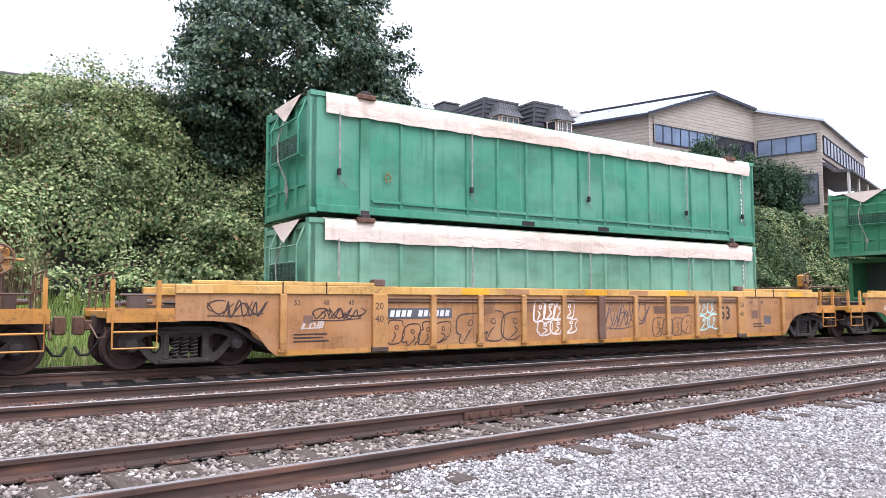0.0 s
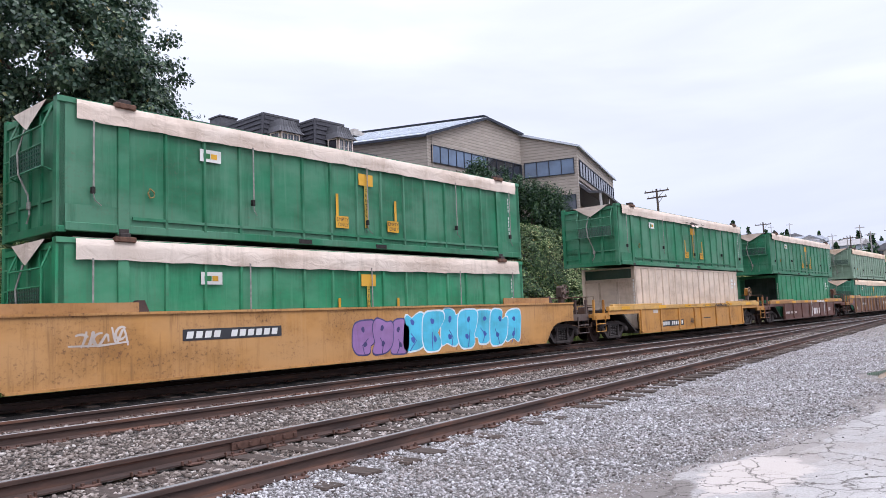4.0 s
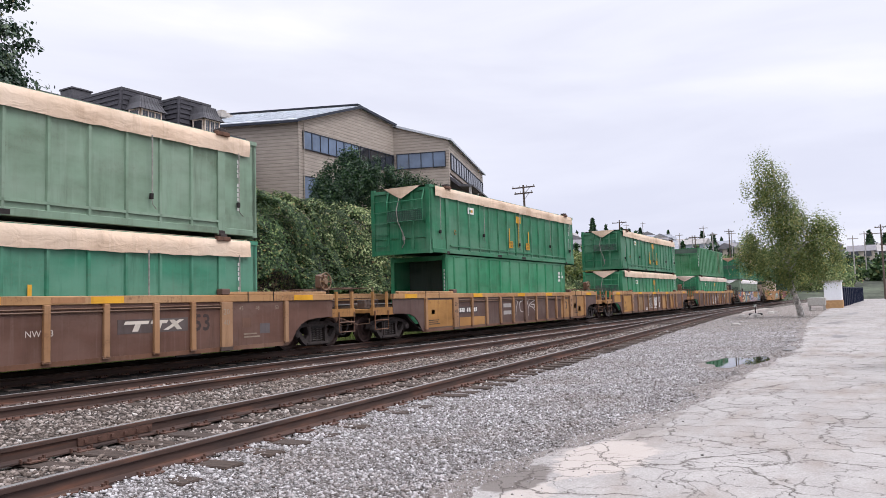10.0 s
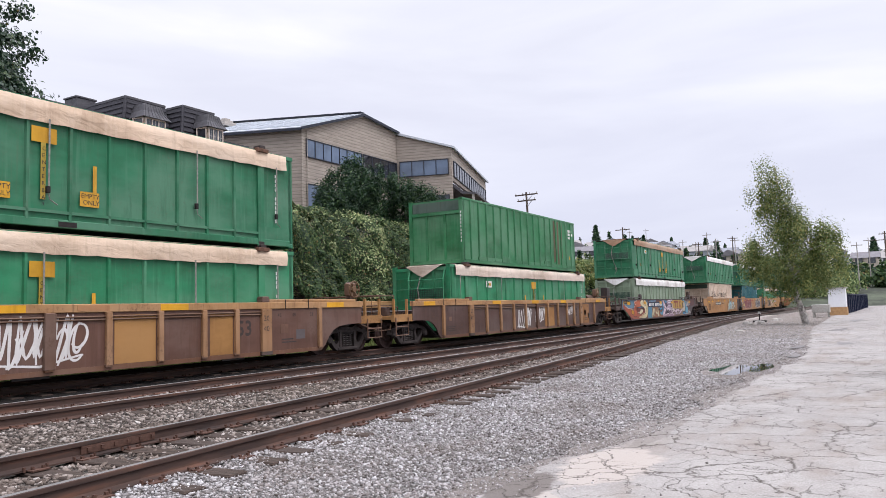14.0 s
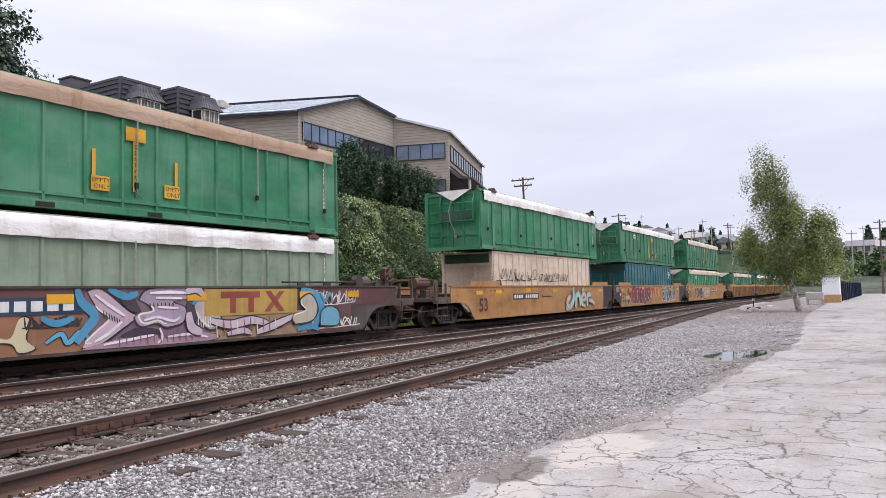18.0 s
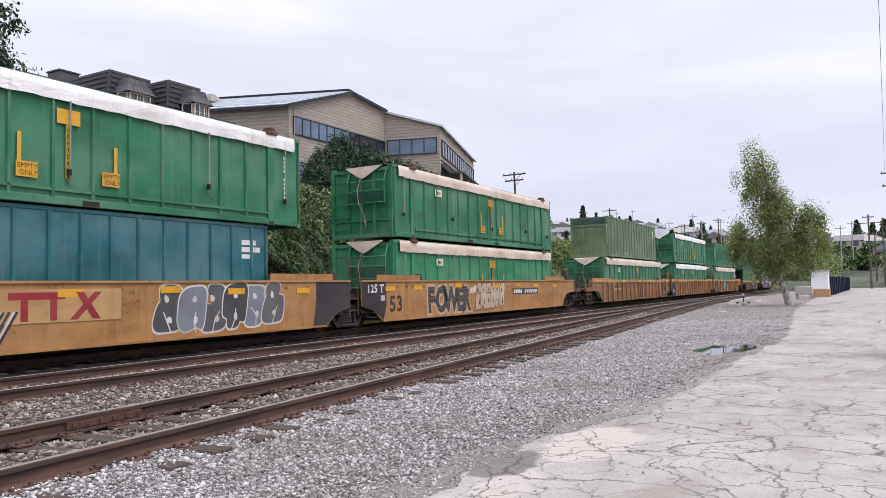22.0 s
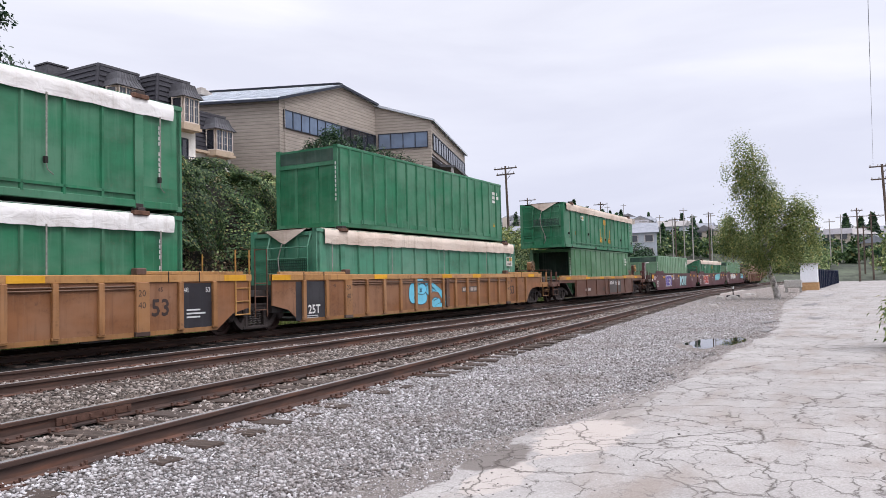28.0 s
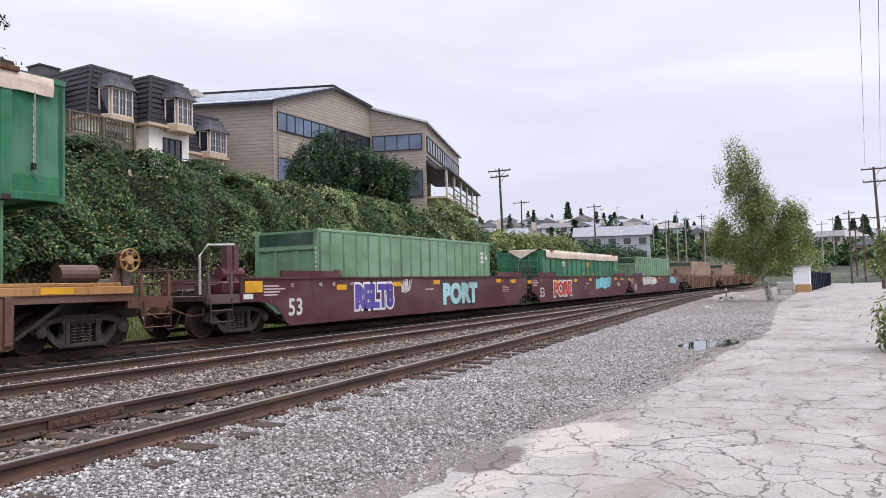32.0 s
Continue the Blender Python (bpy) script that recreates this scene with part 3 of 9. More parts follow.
stone_field("gravel_stones", 104000, 1.2, 30, 1.7, 7.8, shoulder_z, 0.0165, STONE_GRAVEL, "loose pale gravel stones on the shoulder", lambda x, y: (y < fN(x) - 0.78) & (y > edge_y(x) + 0.02 + 0.75 * RNG.random(len(x)) ** 2.2 - 0.12 * (RNG.random(len(x)) > 0.9)), True)
stone_field("far_gravel", 15000, 26, 52, 2.3, 9.2, shoulder_z, 0.019, STONE_GRAVEL, "thinning gravel on the dirt further along", lambda x, y: (y < fN(x) - 0.78) & (y > edge_y(x) + 0.5 * RNG.random(len(x))) & (RNG.random(len(x)) < 1.25 - (x - 26) / 26), True)
stone_field("verge_gravel", 16000, 2, 24, 1.6, 3.6, lambda x, y: -0.205 + 0 * x, 0.011, STONE_GRAVEL, "fine gravel thinning out over the dirt verge", lambda x, y: (y > edge_y(x) - 0.06) & (y < edge_y(x) + 1.0 * RNG.random(len(x)) ** 0.7), True)
stone_field("stray_gravel", 2600, 2, 22, 0.0, 2.6, lambda x, y: -0.19 + 0 * x, 0.009, STONE_GRAVEL, "stray grit on the asphalt", lambda x, y: (y < edge_y(x)) & (y > edge_y(x) - 2.2 * RNG.random(len(x)) ** 3), True)


# pavement: broken edge against the gravel
def pavement():
    top, n = [], 520
    for i in range(n + 1):
        x = -30.0 + 32.0 * i / 60 if i < 60 else 2.0 + 78.0 * ((i - 60) / (n - 60)) ** 2.0
        top.append((x, float(edge_y(x))))
    g = Geo()
    vs = [(x, y + 0.03, -0.235) for x, y in top] + [(x, y, -0.208) for x, y in top] + [(x, y - 0.10, -0.19) for x, y in top] + [(x, -14.0, -0.19) for x, y in top]
    k = n + 1
    fs = []
    for r in range(3):
        fs += [(r * k + i, r * k + k + i, r * k + k + i + 1, r * k + i + 1) for i in range(n)]
    g.add(vs, fs)
    g.add([(80, -14, -0.19), (700, -30, -0.19), (700, 3, -0.19), (80, 2.1, -0.19)], [(0, 1, 2, 3)])
    solid("pavement", g, PAVE_M, "pale worn asphalt lot with wide branching cracks", "pavement", kind="structure")


pavement()


def grit_verge():
    """Strip of fine dark dirt between the gravel and the asphalt."""
    vs, n = [], 400
    for i in range(n + 1):
        x = 2.0 + 30.0 * (i / n) ** 1.6
        e = float(edge_y(x))
        wd = 0.30 + 0.12 * math.sin(x * 1.7) + 0.07 * math.sin(x * 4.3 + 2) + 0.03 * math.sin(x * 13)
        vs += [(x, e - 0.04, -0.206), (x, e + wd * 0.5, -0.203), (x, e + wd, -0.214)]
    fs = [(3 * i + j, 3 * i + 3 + j, 3 * i + 4 + j, 3 * i + 1 + j) for i in range(n) for j in (0, 1)]
    solid("grit_verge", Geo().add(vs, fs), DIRT_M, "strip of dark gritty dirt along the broken asphalt edge", "dirt", kind="structure")


grit_verge()


def blob_poly(cx, cy, rx, ry, n=28, seed=0, rough=0.18):
    r = random.Random(seed)
    ph = [r.random() * 6.28 for _ in range(4)]
    out = []
    for i in range(n):
        a = 2 * math.pi * i / n
        k = 1 + rough * (math.sin(2 * a + ph[0]) + 0.6 * math.sin(3 * a + ph[1]) + 0.5 * math.sin(5 * a + ph[2]) + 0.3 * math.sin(8 * a + ph[3]))
        out.append((cx + rx * k * math.cos(a), cy + ry * k * math.sin(a)))
    return out


def flat_blob(name, poly, z, mat, label, cat):
    g = Geo().add([(x, y, z) for x, y in poly], [tuple(range(len(poly)))])
    return solid(name, g, mat, label, cat, kind="structure")


def apron(name, poly, grow, z0, z1, mat, label, cat):
    """A low rim of dirt round a hollow."""
    cx, cy = sum(p[0] for p in poly) / len(poly), sum(p[1] for p in poly) / len(poly)
    rings = [[(cx + (x - cx) * k, cy + (y - cy) * k, z) for x, y in poly] for k, z in ((grow, z0), (1.04, z1))]
    return solid(name, Geo().loft(rings), mat, label, cat, kind="structure")


apron("puddle_rim", blob_poly(16.2, 2.52, 1.35, 0.44, 60, seed=5, rough=0.24), 1.5, -0.245, -0.1865, DIRT_M, "damp gritty dirt round the puddle", "dirt")
flat_blob("puddle", blob_poly(16.2, 2.52, 1.35, 0.44, 60, seed=5, rough=0.24), -0.184, WATER_M, "shallow rain puddle reflecting the pale sky", "puddle")
for px_, py_, rx_, ry_, sd in ((20.2, 1.9, 0.55, 0.14, 4), (25.8, 1.04, 0.9, 0.16, 6), (23.9, 2.16, 0.7, 0.16, 9), (37.0, 1.6, 1.4, 0.25, 10), (52.0, 1.3, 2.2, 0.3, 12)):
    flat_blob("patch_stain", blob_poly(px_, py_, rx_, ry_, 50, seed=sd, rough=0.3), -0.186, WET_M, "dark worn hole in the asphalt", "stain")


# ---------------- rails and ties ----------------
RAILP = [(-0.070, -0.165), (0.070, -0.165), (0.070, -0.150), (0.014, -0.125), (0.009, -0.050), (0.036, -0.040), (0.037, -0.006), (0.030, 0.0), (-0.030, 0.0), (-0.037, -0.006), (-0.036, -0.040), (-0.009, -0.050), (-0.014, -0.125), (-0.070, -0.150)]


def rail_geo(path):
    g = Geo()
    rings = [[(x, y + a, z) for a, z in RAILP] for x, y in path]
    return g.loft(rings)


def track(name, cy, x0, x1, label, ties, plates=True):
    tk = thing(name, label, "railway track", kind="structure")
    xs = [x0 + (x1 - x0) * i / 160 for i in range(161)] if cy is fN else [x0, x0 / 2, 0, 30, 60, 120, x1]
    for o in (-0.752, 0.752):
        path = [(x, float(cy(x)) + o) for x in xs]
        # rails below the train take the dull steel too, darkened for its shade
        part("rail", rail_geo(path), RAIL_M if name == "middle_track" else RAIL_DULL, tk, "worn rail with a bright running edge")
    tie = Geo().box(-0.115, 0.115, -1.30, 1.30, -0.34, -0.166, 0.012).mesh("tie", TIE_M)
    pl = Geo()
    for o in (-0.752, 0.752):
        pl.box(-0.09, 0.09, o - 0.17, o + 0.17, -0.166, -0.152)
        for a, b in ((-0.05, -0.105), (0.05, -0.115), (0.045, 0.105), (-0.05, 0.115)):
            pl.box(a - 0.012, a + 0.012, o + b - 0.014, o + b + 0.014, -0.152, -0.128)
        for a in (-0.115, 0.115):
            pl.box(a - 0.008, a + 0.008, o - 0.09, o - 0.06, -0.166, -0.125)
    plm = pl.mesh("tie_plates", PLATE_M)
    r = random.Random(len(name))
    x = ties[0]
    while x < ties[1]:
        m = pose(x, float(cy(x)) + r.uniform(-0.04, 0.04), r.uniform(-0.022, 0.004), 0, 0, r.uniform(-1.5, 1.5) + (4.4 if cy is fN and x < 42 else 0))
        t = part("tie", tie, None, tk)
        t.matrix_basis = m
        if plates and x < ties[0] + 34:
            p = part("tie_plates", plm, None, tk)
            p.matrix_basis = pose(x, float(cy(x)), 0, 0, 0, 4.4 if cy is fN and x < 42 else 0)
        x += 0.53 + r.uniform(-0.03, 0.03)
    return tk


tN = track("siding_track", fN, -20, 96, "rusty siding track on weathered wooden ties", (-6, 60))
track("middle_track", lambda x: M_Y, -60, 420, "worn running track with pale polished rail heads", (-4, 50))
track("train_track", lambda x: T_Y, -120, 420, "main track under the container train", (-8, 70))

# joint bars on the siding's far rail
g = Geo()
for s in (-1, 1):
    g.box(-0.46, 0.46, s * 0.028 - 0.012, s * 0.028 + 0.012, -0.125, -0.045)
    for i in range(6):
        g.box(-0.40 + i * 0.16, -0.36 + i * 0.16, s * 0.045 - 0.014, s * 0.045 + 0.014, -0.10, -0.065)
jb = part("joint_bar", g, PLATE_M, tN, "red-rusted joint bar with bolts")
jb.matrix_basis = pose(5.0, float(fN(5.0)) + 0.752, 0, 0, 0, 4.4)


from mathutils.geometry import tessellate_polygon


# ---------------- the train ----------------
def gone(t):
    """How far the train has run at t seconds, metres along x."""
    return -11.71429 * t + 0.0217952 * t * t - 0.00020394 * t ** 3


MOVERS = []          # things that run with the train: object, place along it, height
BODY, TARP = (1.0, 0.0, 1.0), (0.0, 1.0, 1.0)   # marks the parts that take a thing's own paint


def paint_thing(ob, body, tarp=None):
    for o in (ob, *ob.children_recursive):
        c = tuple(round(x, 2) for x in o.color[:3])
        if c == BODY:
            o.color = (*body, 1)
        elif c == TARP and tarp:
            o.color = (*tarp, 1)


YEL, WHITE, BLACK = (0.62, 0.33, 0.02), (0.72, 0.71, 0.68), (0.02, 0.02, 0.022)


def wheel_geo():
    g = Geo()
    return g.disc_y(0, 0, [(0.10, -0.09), (0.17, -0.085), (0.19, -0.02), (0.33, -0.015), (0.36, -0.06), (0.425, -0.065), (0.43, 0.045), (0.455, 0.055), (0.455, 0.075), (0.36, 0.075), (0.33, 0.03), (0.18, 0.03), (0.10, 0.07)], 20)


WHEEL_ME = wheel_geo().mesh("wheel", WHEEL_M, False)


def sideframe_geo(y):
    """A cast side frame: bowed outline, two windows and the spring opening."""
    half = [(0.45, 0.76), (0.72, 0.69), (1.00, 0.66), (1.10, 0.60), (1.12, 0.44), (1.05, 0.40), (0.97, 0.47), (0.86, 0.46), (0.64, 0.20), (0.50, 0.10)]
    outer = half + [(-x, z) for x, z in half[::-1]]
    win = [(0.78, 0.55), (0.70, 0.60), (0.48, 0.64), (0.43, 0.58), (0.42, 0.40), (0.50, 0.29), (0.57, 0.31)]
    holes = [win, [(-x, z) for x, z in win], [(-0.30, 0.20), (0.30, 0.20), (0.30, 0.62), (-0.30, 0.62)]]
    loops = [outer] + holes
    flat = [p for l in loops for p in l]
    tris = tessellate_polygon([[Vector((x, z, 0)) for x, z in l] for l in loops])
    g = Geo()
    n = len(flat)
    vs = [(x, y - 0.08, z) for x, z in flat] + [(x, y + 0.08, z) for x, z in flat]
    fs = [tuple(t) for t in tris] + [tuple(i + n for i in t)[::-1] for t in tris]
    o = 0
    for l in loops:
        k = len(l)
        fs += [(o + i, o + (i + 1) % k, o + (i + 1) % k + n, o + i + n) for i in range(k)]
        o += k
    g.add(vs, fs)
    for s in (-1, 1):
        g.disc_y(s * 0.93, 0.44, [(0.02, y - 0.17), (0.09, y - 0.165), (0.12, y - 0.13), (0.13, y - 0.06)], 14)
        g.box(s * 0.93 - 0.12, s * 0.93 + 0.12, y - 0.11, y + 0.06, 0.36, 0.57, 0.03)
        g.box(s * 0.34 - 0.05, s * 0.34 + 0.05, y - 0.105, y - 0.07, 0.18, 0.66, 0.012)
    g.box(-0.46, 0.46, y - 0.11, y + 0.09, 0.10, 0.19, 0.02).box(-0.44, 0.44, y - 0.10, y - 0.07, 0.70, 0.77, 0.01)
    return g


def spring_geo():
    """One coil spring, wound as a helix."""
    pts = [(0.066 * math.cos(2 * math.pi * i / 9), 0.066 * math.sin(2 * math.pi * i / 9), 0.20 + 0.37 * i / 54) for i in range(55)]
    return Geo().tube(pts, 0.016, 4)


SPRING_M = mat_simple("spring_steel", (0.10, 0.085, 0.08), 0.6, 0.3, 0.3, 9)
TRUCK_ME = {
    "bolster": Geo().box(-0.2, 0.2, -1.05, 1.05, 0.42, 0.70, 0.03).mesh("bolster", STEEL_DARK),
    "side_near": sideframe_geo(-1.05).mesh("side_frame", FRAME_STEEL), "side_far": sideframe_geo(1.05).mesh("side_frame", FRAME_STEEL),
    "spring": spring_geo().mesh("spring", SPRING_M), "seat": Geo().box(-0.28, 0.28, -1.14, -0.96, 0.57, 0.64, 0.01).mesh("bolster_end", STEEL_DARK),
    "axle": Geo().tube([(0, -0.95, 0), (0, -0.3, 0), (0, 0.3, 0), (0, 0.95, 0)], 0.085, 10).mesh("axle", WHEEL_M)}


def truck(car, x):
    tr = part("truck", TRUCK_ME["bolster"], None, car, "dark cast steel truck")
    tr.location = (x, 0, 0)
    for k in ("side_near", "side_far"):
        part("side_frame", TRUCK_ME[k], None, tr)
    part("bolster_end", TRUCK_ME["seat"], None, tr)
    for i in range(3):
        o = part("spring", TRUCK_ME["spring"], None, tr)
        o.location = (-0.17 + 0.17 * i, -1.06, 0)
    for ax in (-0.93, 0.93):
        a = part("axle", TRUCK_ME["axle"], None, tr)
        a.location = (ax, 0, 0.43)
        for s in (-1, 1):
            w = part("wheel", WHEEL_ME, None, tr, "worn steel wheel")
            w.location, w.rotation_euler = (ax, s * 0.752, 0.43), (0, 0, 0 if s < 0 else math.pi)
    return tr


def arch_poly(L, eL, eR, z0, z1):
    """Outline of a side plate: eL, eR give each end's reach over its truck."""
    def end(e, s, X):
        if e <= 1.3:
            return [(X, z0), (X + s * e * 0.45, z0 + 0.36), (X + s * e, z0 + 0.5), (X + s * e, z1)]
        return [(X, z0), (X + s * 0.16, 0.33), (X + s * 0.32, 0.55), (X + s * 0.52, 0.72), (X + s * 0.80, 0.83), (X + s * 1.2, 0.87), (X + s * e, 0.88), (X + s * e, z1)]
    return end(eR, 1, L) + end(eL, -1, 0)[::-1]


def car_end(car, X, s, reach, kind, brake):
    """Platform, draft gear, rails and steps at a car's end; s: -1 at the low end, 1 at the high end."""
    tone = (0.085, 0.052, 0.042) if kind == "smooth" else BODY
    a, b = sorted((X + s * (reach - 0.1), X + s * (reach + 1.1)))
    part("end_platform", Geo().box(a, b, -1.42, 1.42, 0.93, 1.06, 0.01).box(a, b, -1.44, -1.34, 0.86, 1.10).box(a, b, 1.34, 1.44, 0.86, 1.10), PAINT, car, "", tone)
    a, b = sorted((X + s * 0.2, X + s * reach))
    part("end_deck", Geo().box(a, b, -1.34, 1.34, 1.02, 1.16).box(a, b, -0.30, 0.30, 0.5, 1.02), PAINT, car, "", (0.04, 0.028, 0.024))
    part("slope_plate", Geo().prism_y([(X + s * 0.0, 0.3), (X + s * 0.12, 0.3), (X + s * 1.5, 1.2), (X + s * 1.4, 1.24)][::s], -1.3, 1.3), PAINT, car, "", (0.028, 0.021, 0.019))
    a, b = sorted((X + s * (reach - 0.4), X + s * (reach + 1.15)))
    part("draft_sill", Geo().box(a, b, -0.22, 0.22, 0.62, 0.98, 0.02), PAINT, car, "", (0.05, 0.032, 0.027))
    c0 = X + s * (reach + 1.1)
    cp = Geo()
    for x0, x1, w, z0, z1 in ((0, 0.20, 0.09, 0.70, 0.88), (0.18, 0.36, 0.17, 0.62, 0.95)):
        p, q = sorted((c0 + s * x0, c0 + s * x1))
        cp.box(p, q, -w, w, z0, z1, 0.02)
    part("coupler", cp, STEEL_RUST, car, "rusted knuckle coupler")
    part("cut_lever", Geo().tube([(c0, -1.30, 0.78), (c0, -1.30, 0.62), (c0 + s * 0.06, -0.9, 0.58), (c0 + s * 0.1, -0.2, 0.80)], 0.016, 5), PAINT, car, "bent uncoupling lever", (0.16, 0.085, 0.05))
    p, q = sorted((X + s * (reach + 0.15), X + s * (reach + 0.85)))
    part("brake_piping", Geo().tube([(p, -1.05, 1.12), (p, -1.05, 1.34), (q, -0.95, 1.34), (q, -0.95, 1.10)], 0.026, 6).tube([(p, -0.4, 1.18), (q, -0.2, 1.22)], 0.05, 8).box(p + 0.2, p + 0.5, -0.8, -0.5, 1.06, 1.36, 0.02), PAINT, car, "grimy brake pipes and valve", (0.062, 0.040, 0.034))
    hose = [(c0 - s * 0.1, -0.42, 0.68), (c0 + s * 0.02, -0.45, 0.45), (c0 + s * 0.14, -0.42, 0.28), (c0 + s * 0.28, -0.38, 0.27), (c0 + s * 0.36, -0.34, 0.42)]
    part("air_hose", Geo().tube(hose, 0.028, 6), STEEL_DARK, car, "black rubber air hose")
    x = X + s * (reach + 1.02)
    for xx in (x, x - s * 0.75):
        part("post", Geo().box(xx - 0.035, xx + 0.035, -1.43, -1.36, 1.04, 1.60), PAINT, car, "", tone)
    part("handrail", Geo().tube([(x, -1.40, 0.95), (x, -1.40, 1.72), (x, -1.0, 1.72), (x, 1.0, 1.72), (x, 1.40, 1.72), (x, 1.40, 0.95)], 0.020, 6)
         .tube([(x, -1.40, 1.40), (x, 1.40, 1.40)], 0.018, 6).tube([(x, -0.5, 1.0), (x, -0.5, 1.72)], 0.014, 6).tube([(x, 0.5, 1.0), (x, 0.5, 1.72)], 0.014, 6), PAINT, car, "", (0.13, 0.07, 0.045))
    x2 = x - s * 0.72
    part("step", Geo().tube([(x, -1.47, 1.0), (x, -1.47, 0.42), (x2, -1.47, 0.42), (x2, -1.47, 1.0)], 0.022, 6).tube([(x, -1.47, 0.70), (x2, -1.47, 0.70)], 0.02, 6), PAINT, car, "round-bar step", tone)
    if brake:
        y = 0.35
        xw, yw, zw, rw = x - s * 0.68, -0.95, 1.92, 0.25
        part("brake_stand", Geo().box(xw - 0.10, xw + 0.10, -0.85, -0.70, 1.0, 2.15, 0.02).tube([(xw, -0.6, 1.35), (xw, 0.7, 1.35)], 0.17, 12), PAINT, car, "", (0.10, 0.06, 0.045))
        wt = (0.17, 0.095, 0.045) if kind != "smooth" else (0.12, 0.07, 0.05)
        bw = part("brake_wheel", Geo().tube([(xw + rw * math.cos(a), yw, zw + rw * math.sin(a)) for a in (2 * math.pi * i / 24 for i in range(25))], 0.022, 6), PAINT, car, "large spoked hand brake wheel", wt)
        for i in range(6):
            an = 2 * math.pi * i / 6
            part("spoke", Geo().tube([(xw, yw + 0.03, zw), (xw + rw * math.cos(an), yw, zw + rw * math.sin(an))], 0.024, 5), PAINT, bw, "", wt)
        part("hub", Geo().disc_y(xw, zw, [(0.02, yw - 0.03), (0.09, yw - 0.03), (0.11, yw + 0.02), (0.11, yw + 0.06)], 12), PAINT, bw, "", wt)
        part("brake_gear", Geo().box(xw - 0.18, xw + 0.18, yw + 0.06, yw + 0.26, zw - 0.2, zw + 0.2, 0.03), PAINT, car, "", tone)
        part("brake_rod", Geo().tube([(xw, yw + 0.15, zw), (xw + s * 0.4, yw + 0.15, zw)], 0.02, 5), PAINT, car, "", tone)


CARS = {}


def car_model(kind, L, eL, eR):
    key = (kind, L, eL, eR)
    if key in CARS:
        return CARS[key]
    car = thing("well_car", "", "rail car")
    z0, z1 = 0.20, {"ribbed": 1.53, "smooth": 1.50, "short": 1.34, "coil": 1.30}[kind]
    r = 1.85 if kind != "short" else 2.6
    reach = {"own": r, "joint": 1.15}
    a, b = reach[eL], reach[eR]
    for s in (-1, 1):
        y = s * 1.44
        if kind == "short":
            poly = [(0, z0), (L, z0), (L + 0.02, 1.02), (L + b, 1.02), (L + b, z1), (-a, z1), (-a, 1.02), (-0.02, 1.02)]
        else:
            poly = arch_poly(L, a, b, z0, z1)
        part("side_plate", Geo().prism_y(poly, y - 0.02, y + 0.02), PAINT, car, "", BODY)
        o = s * 1.47
        y0, y1 = sorted((o - s * 0.12, o + s * 0.03))
        if kind == "smooth":
            part("top_flange", Geo().box(-a, L + b, y0, y1, z1 - 0.03, z1 + 0.02), PAINT, car, "", BODY)
            part("bottom_flange", Geo().box(0, L, y0 + 0.02, y1, z0 - 0.02, z0 + 0.03), PAINT, car, "", BODY)
        else:
            part("top_chord", Geo().box(-a, L + b, y0, y1, z1 - 0.17, z1, 0.012), PAINT, car, "", BODY)
            part("bottom_chord", Geo().box(0.02, L - 0.02, y0 + 0.03, y1, z0 - 0.01, z0 + 0.09), PAINT, car, "", BODY)
            for x0, x1 in ((-a + 0.3, 2.15), (L - 2.15, L + b - 0.3)):
                part("raised_cap", Geo().box(x0, x1, y0 + 0.01, y1 - 0.01, z1, z1 + 0.075, 0.012), PAINT, car, "", BODY)
    # ribs on the side that faces the lot
    if kind == "ribbed":
        xs = [0.12, 2.2, 3.5, 4.75, 6.0, 7.25, 8.5, 9.75, 11.0, 12.2, 13.2, L - 2.2, L - 0.12]
        if "joint" in (eL, eR):
            xs = [0.12, 1.15, 2.2] + [3.2 + i for i in range(11)] + [L - 2.2, L - 1.15, L - 0.12]
    elif kind == "short":
        xs = [0.12, 2.0, 3.9, 5.7, 6.5, 8.4, 10.3, L - 0.12]
    elif kind == "coil":
        xs = [0.3 + 0.62 * i for i in range(int(L / 0.62))]
    else:
        xs = []
    for x in xs:
        heavy = kind == "ribbed" and abs(min(x, L - x) - 2.2) < 0.05
        w = 0.17 if heavy else 0.065
        g = Geo().box(x - w, x + w, -1.515 if kind == "short" else -1.54, -1.455, z0 + 0.08, z1 - 0.165, 0.012)
        rib = part("rib", g, PAINT, car, "", BODY)
        if heavy:
            part("lift_pad", Geo().box(x - 0.19, x + 0.19, -1.54, -1.45, z0 - 0.01, z0 + 0.10, 0.015), PAINT, car, "", (0.075, 0.045, 0.036))
            part("guide_lug", Geo().box(x - 0.13, x + 0.13, -1.50, -1.30, z1, z1 + 0.15, 0.02), PAINT, car, "", (0.13, 0.07, 0.05))
        elif kind != "coil":
            part("lashing_eye", Geo().box(x - 0.085, x + 0.085, -1.53, -1.47, z0 + 0.05, z0 + 0.12, 0.01), PAINT, car, "", BODY)
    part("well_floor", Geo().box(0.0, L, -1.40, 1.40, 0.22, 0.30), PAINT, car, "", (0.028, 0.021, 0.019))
    if kind in ("ribbed", "smooth", "short") and L < 17:
        for i in range(3):
            x = L * (0.2 + 0.3 * i)
            part("drain_pipe", Geo().box(x - 0.35, x + 0.35, -1.45, -1.40, z0 - 0.05, z0 - 0.01), STEEL_DARK, car)
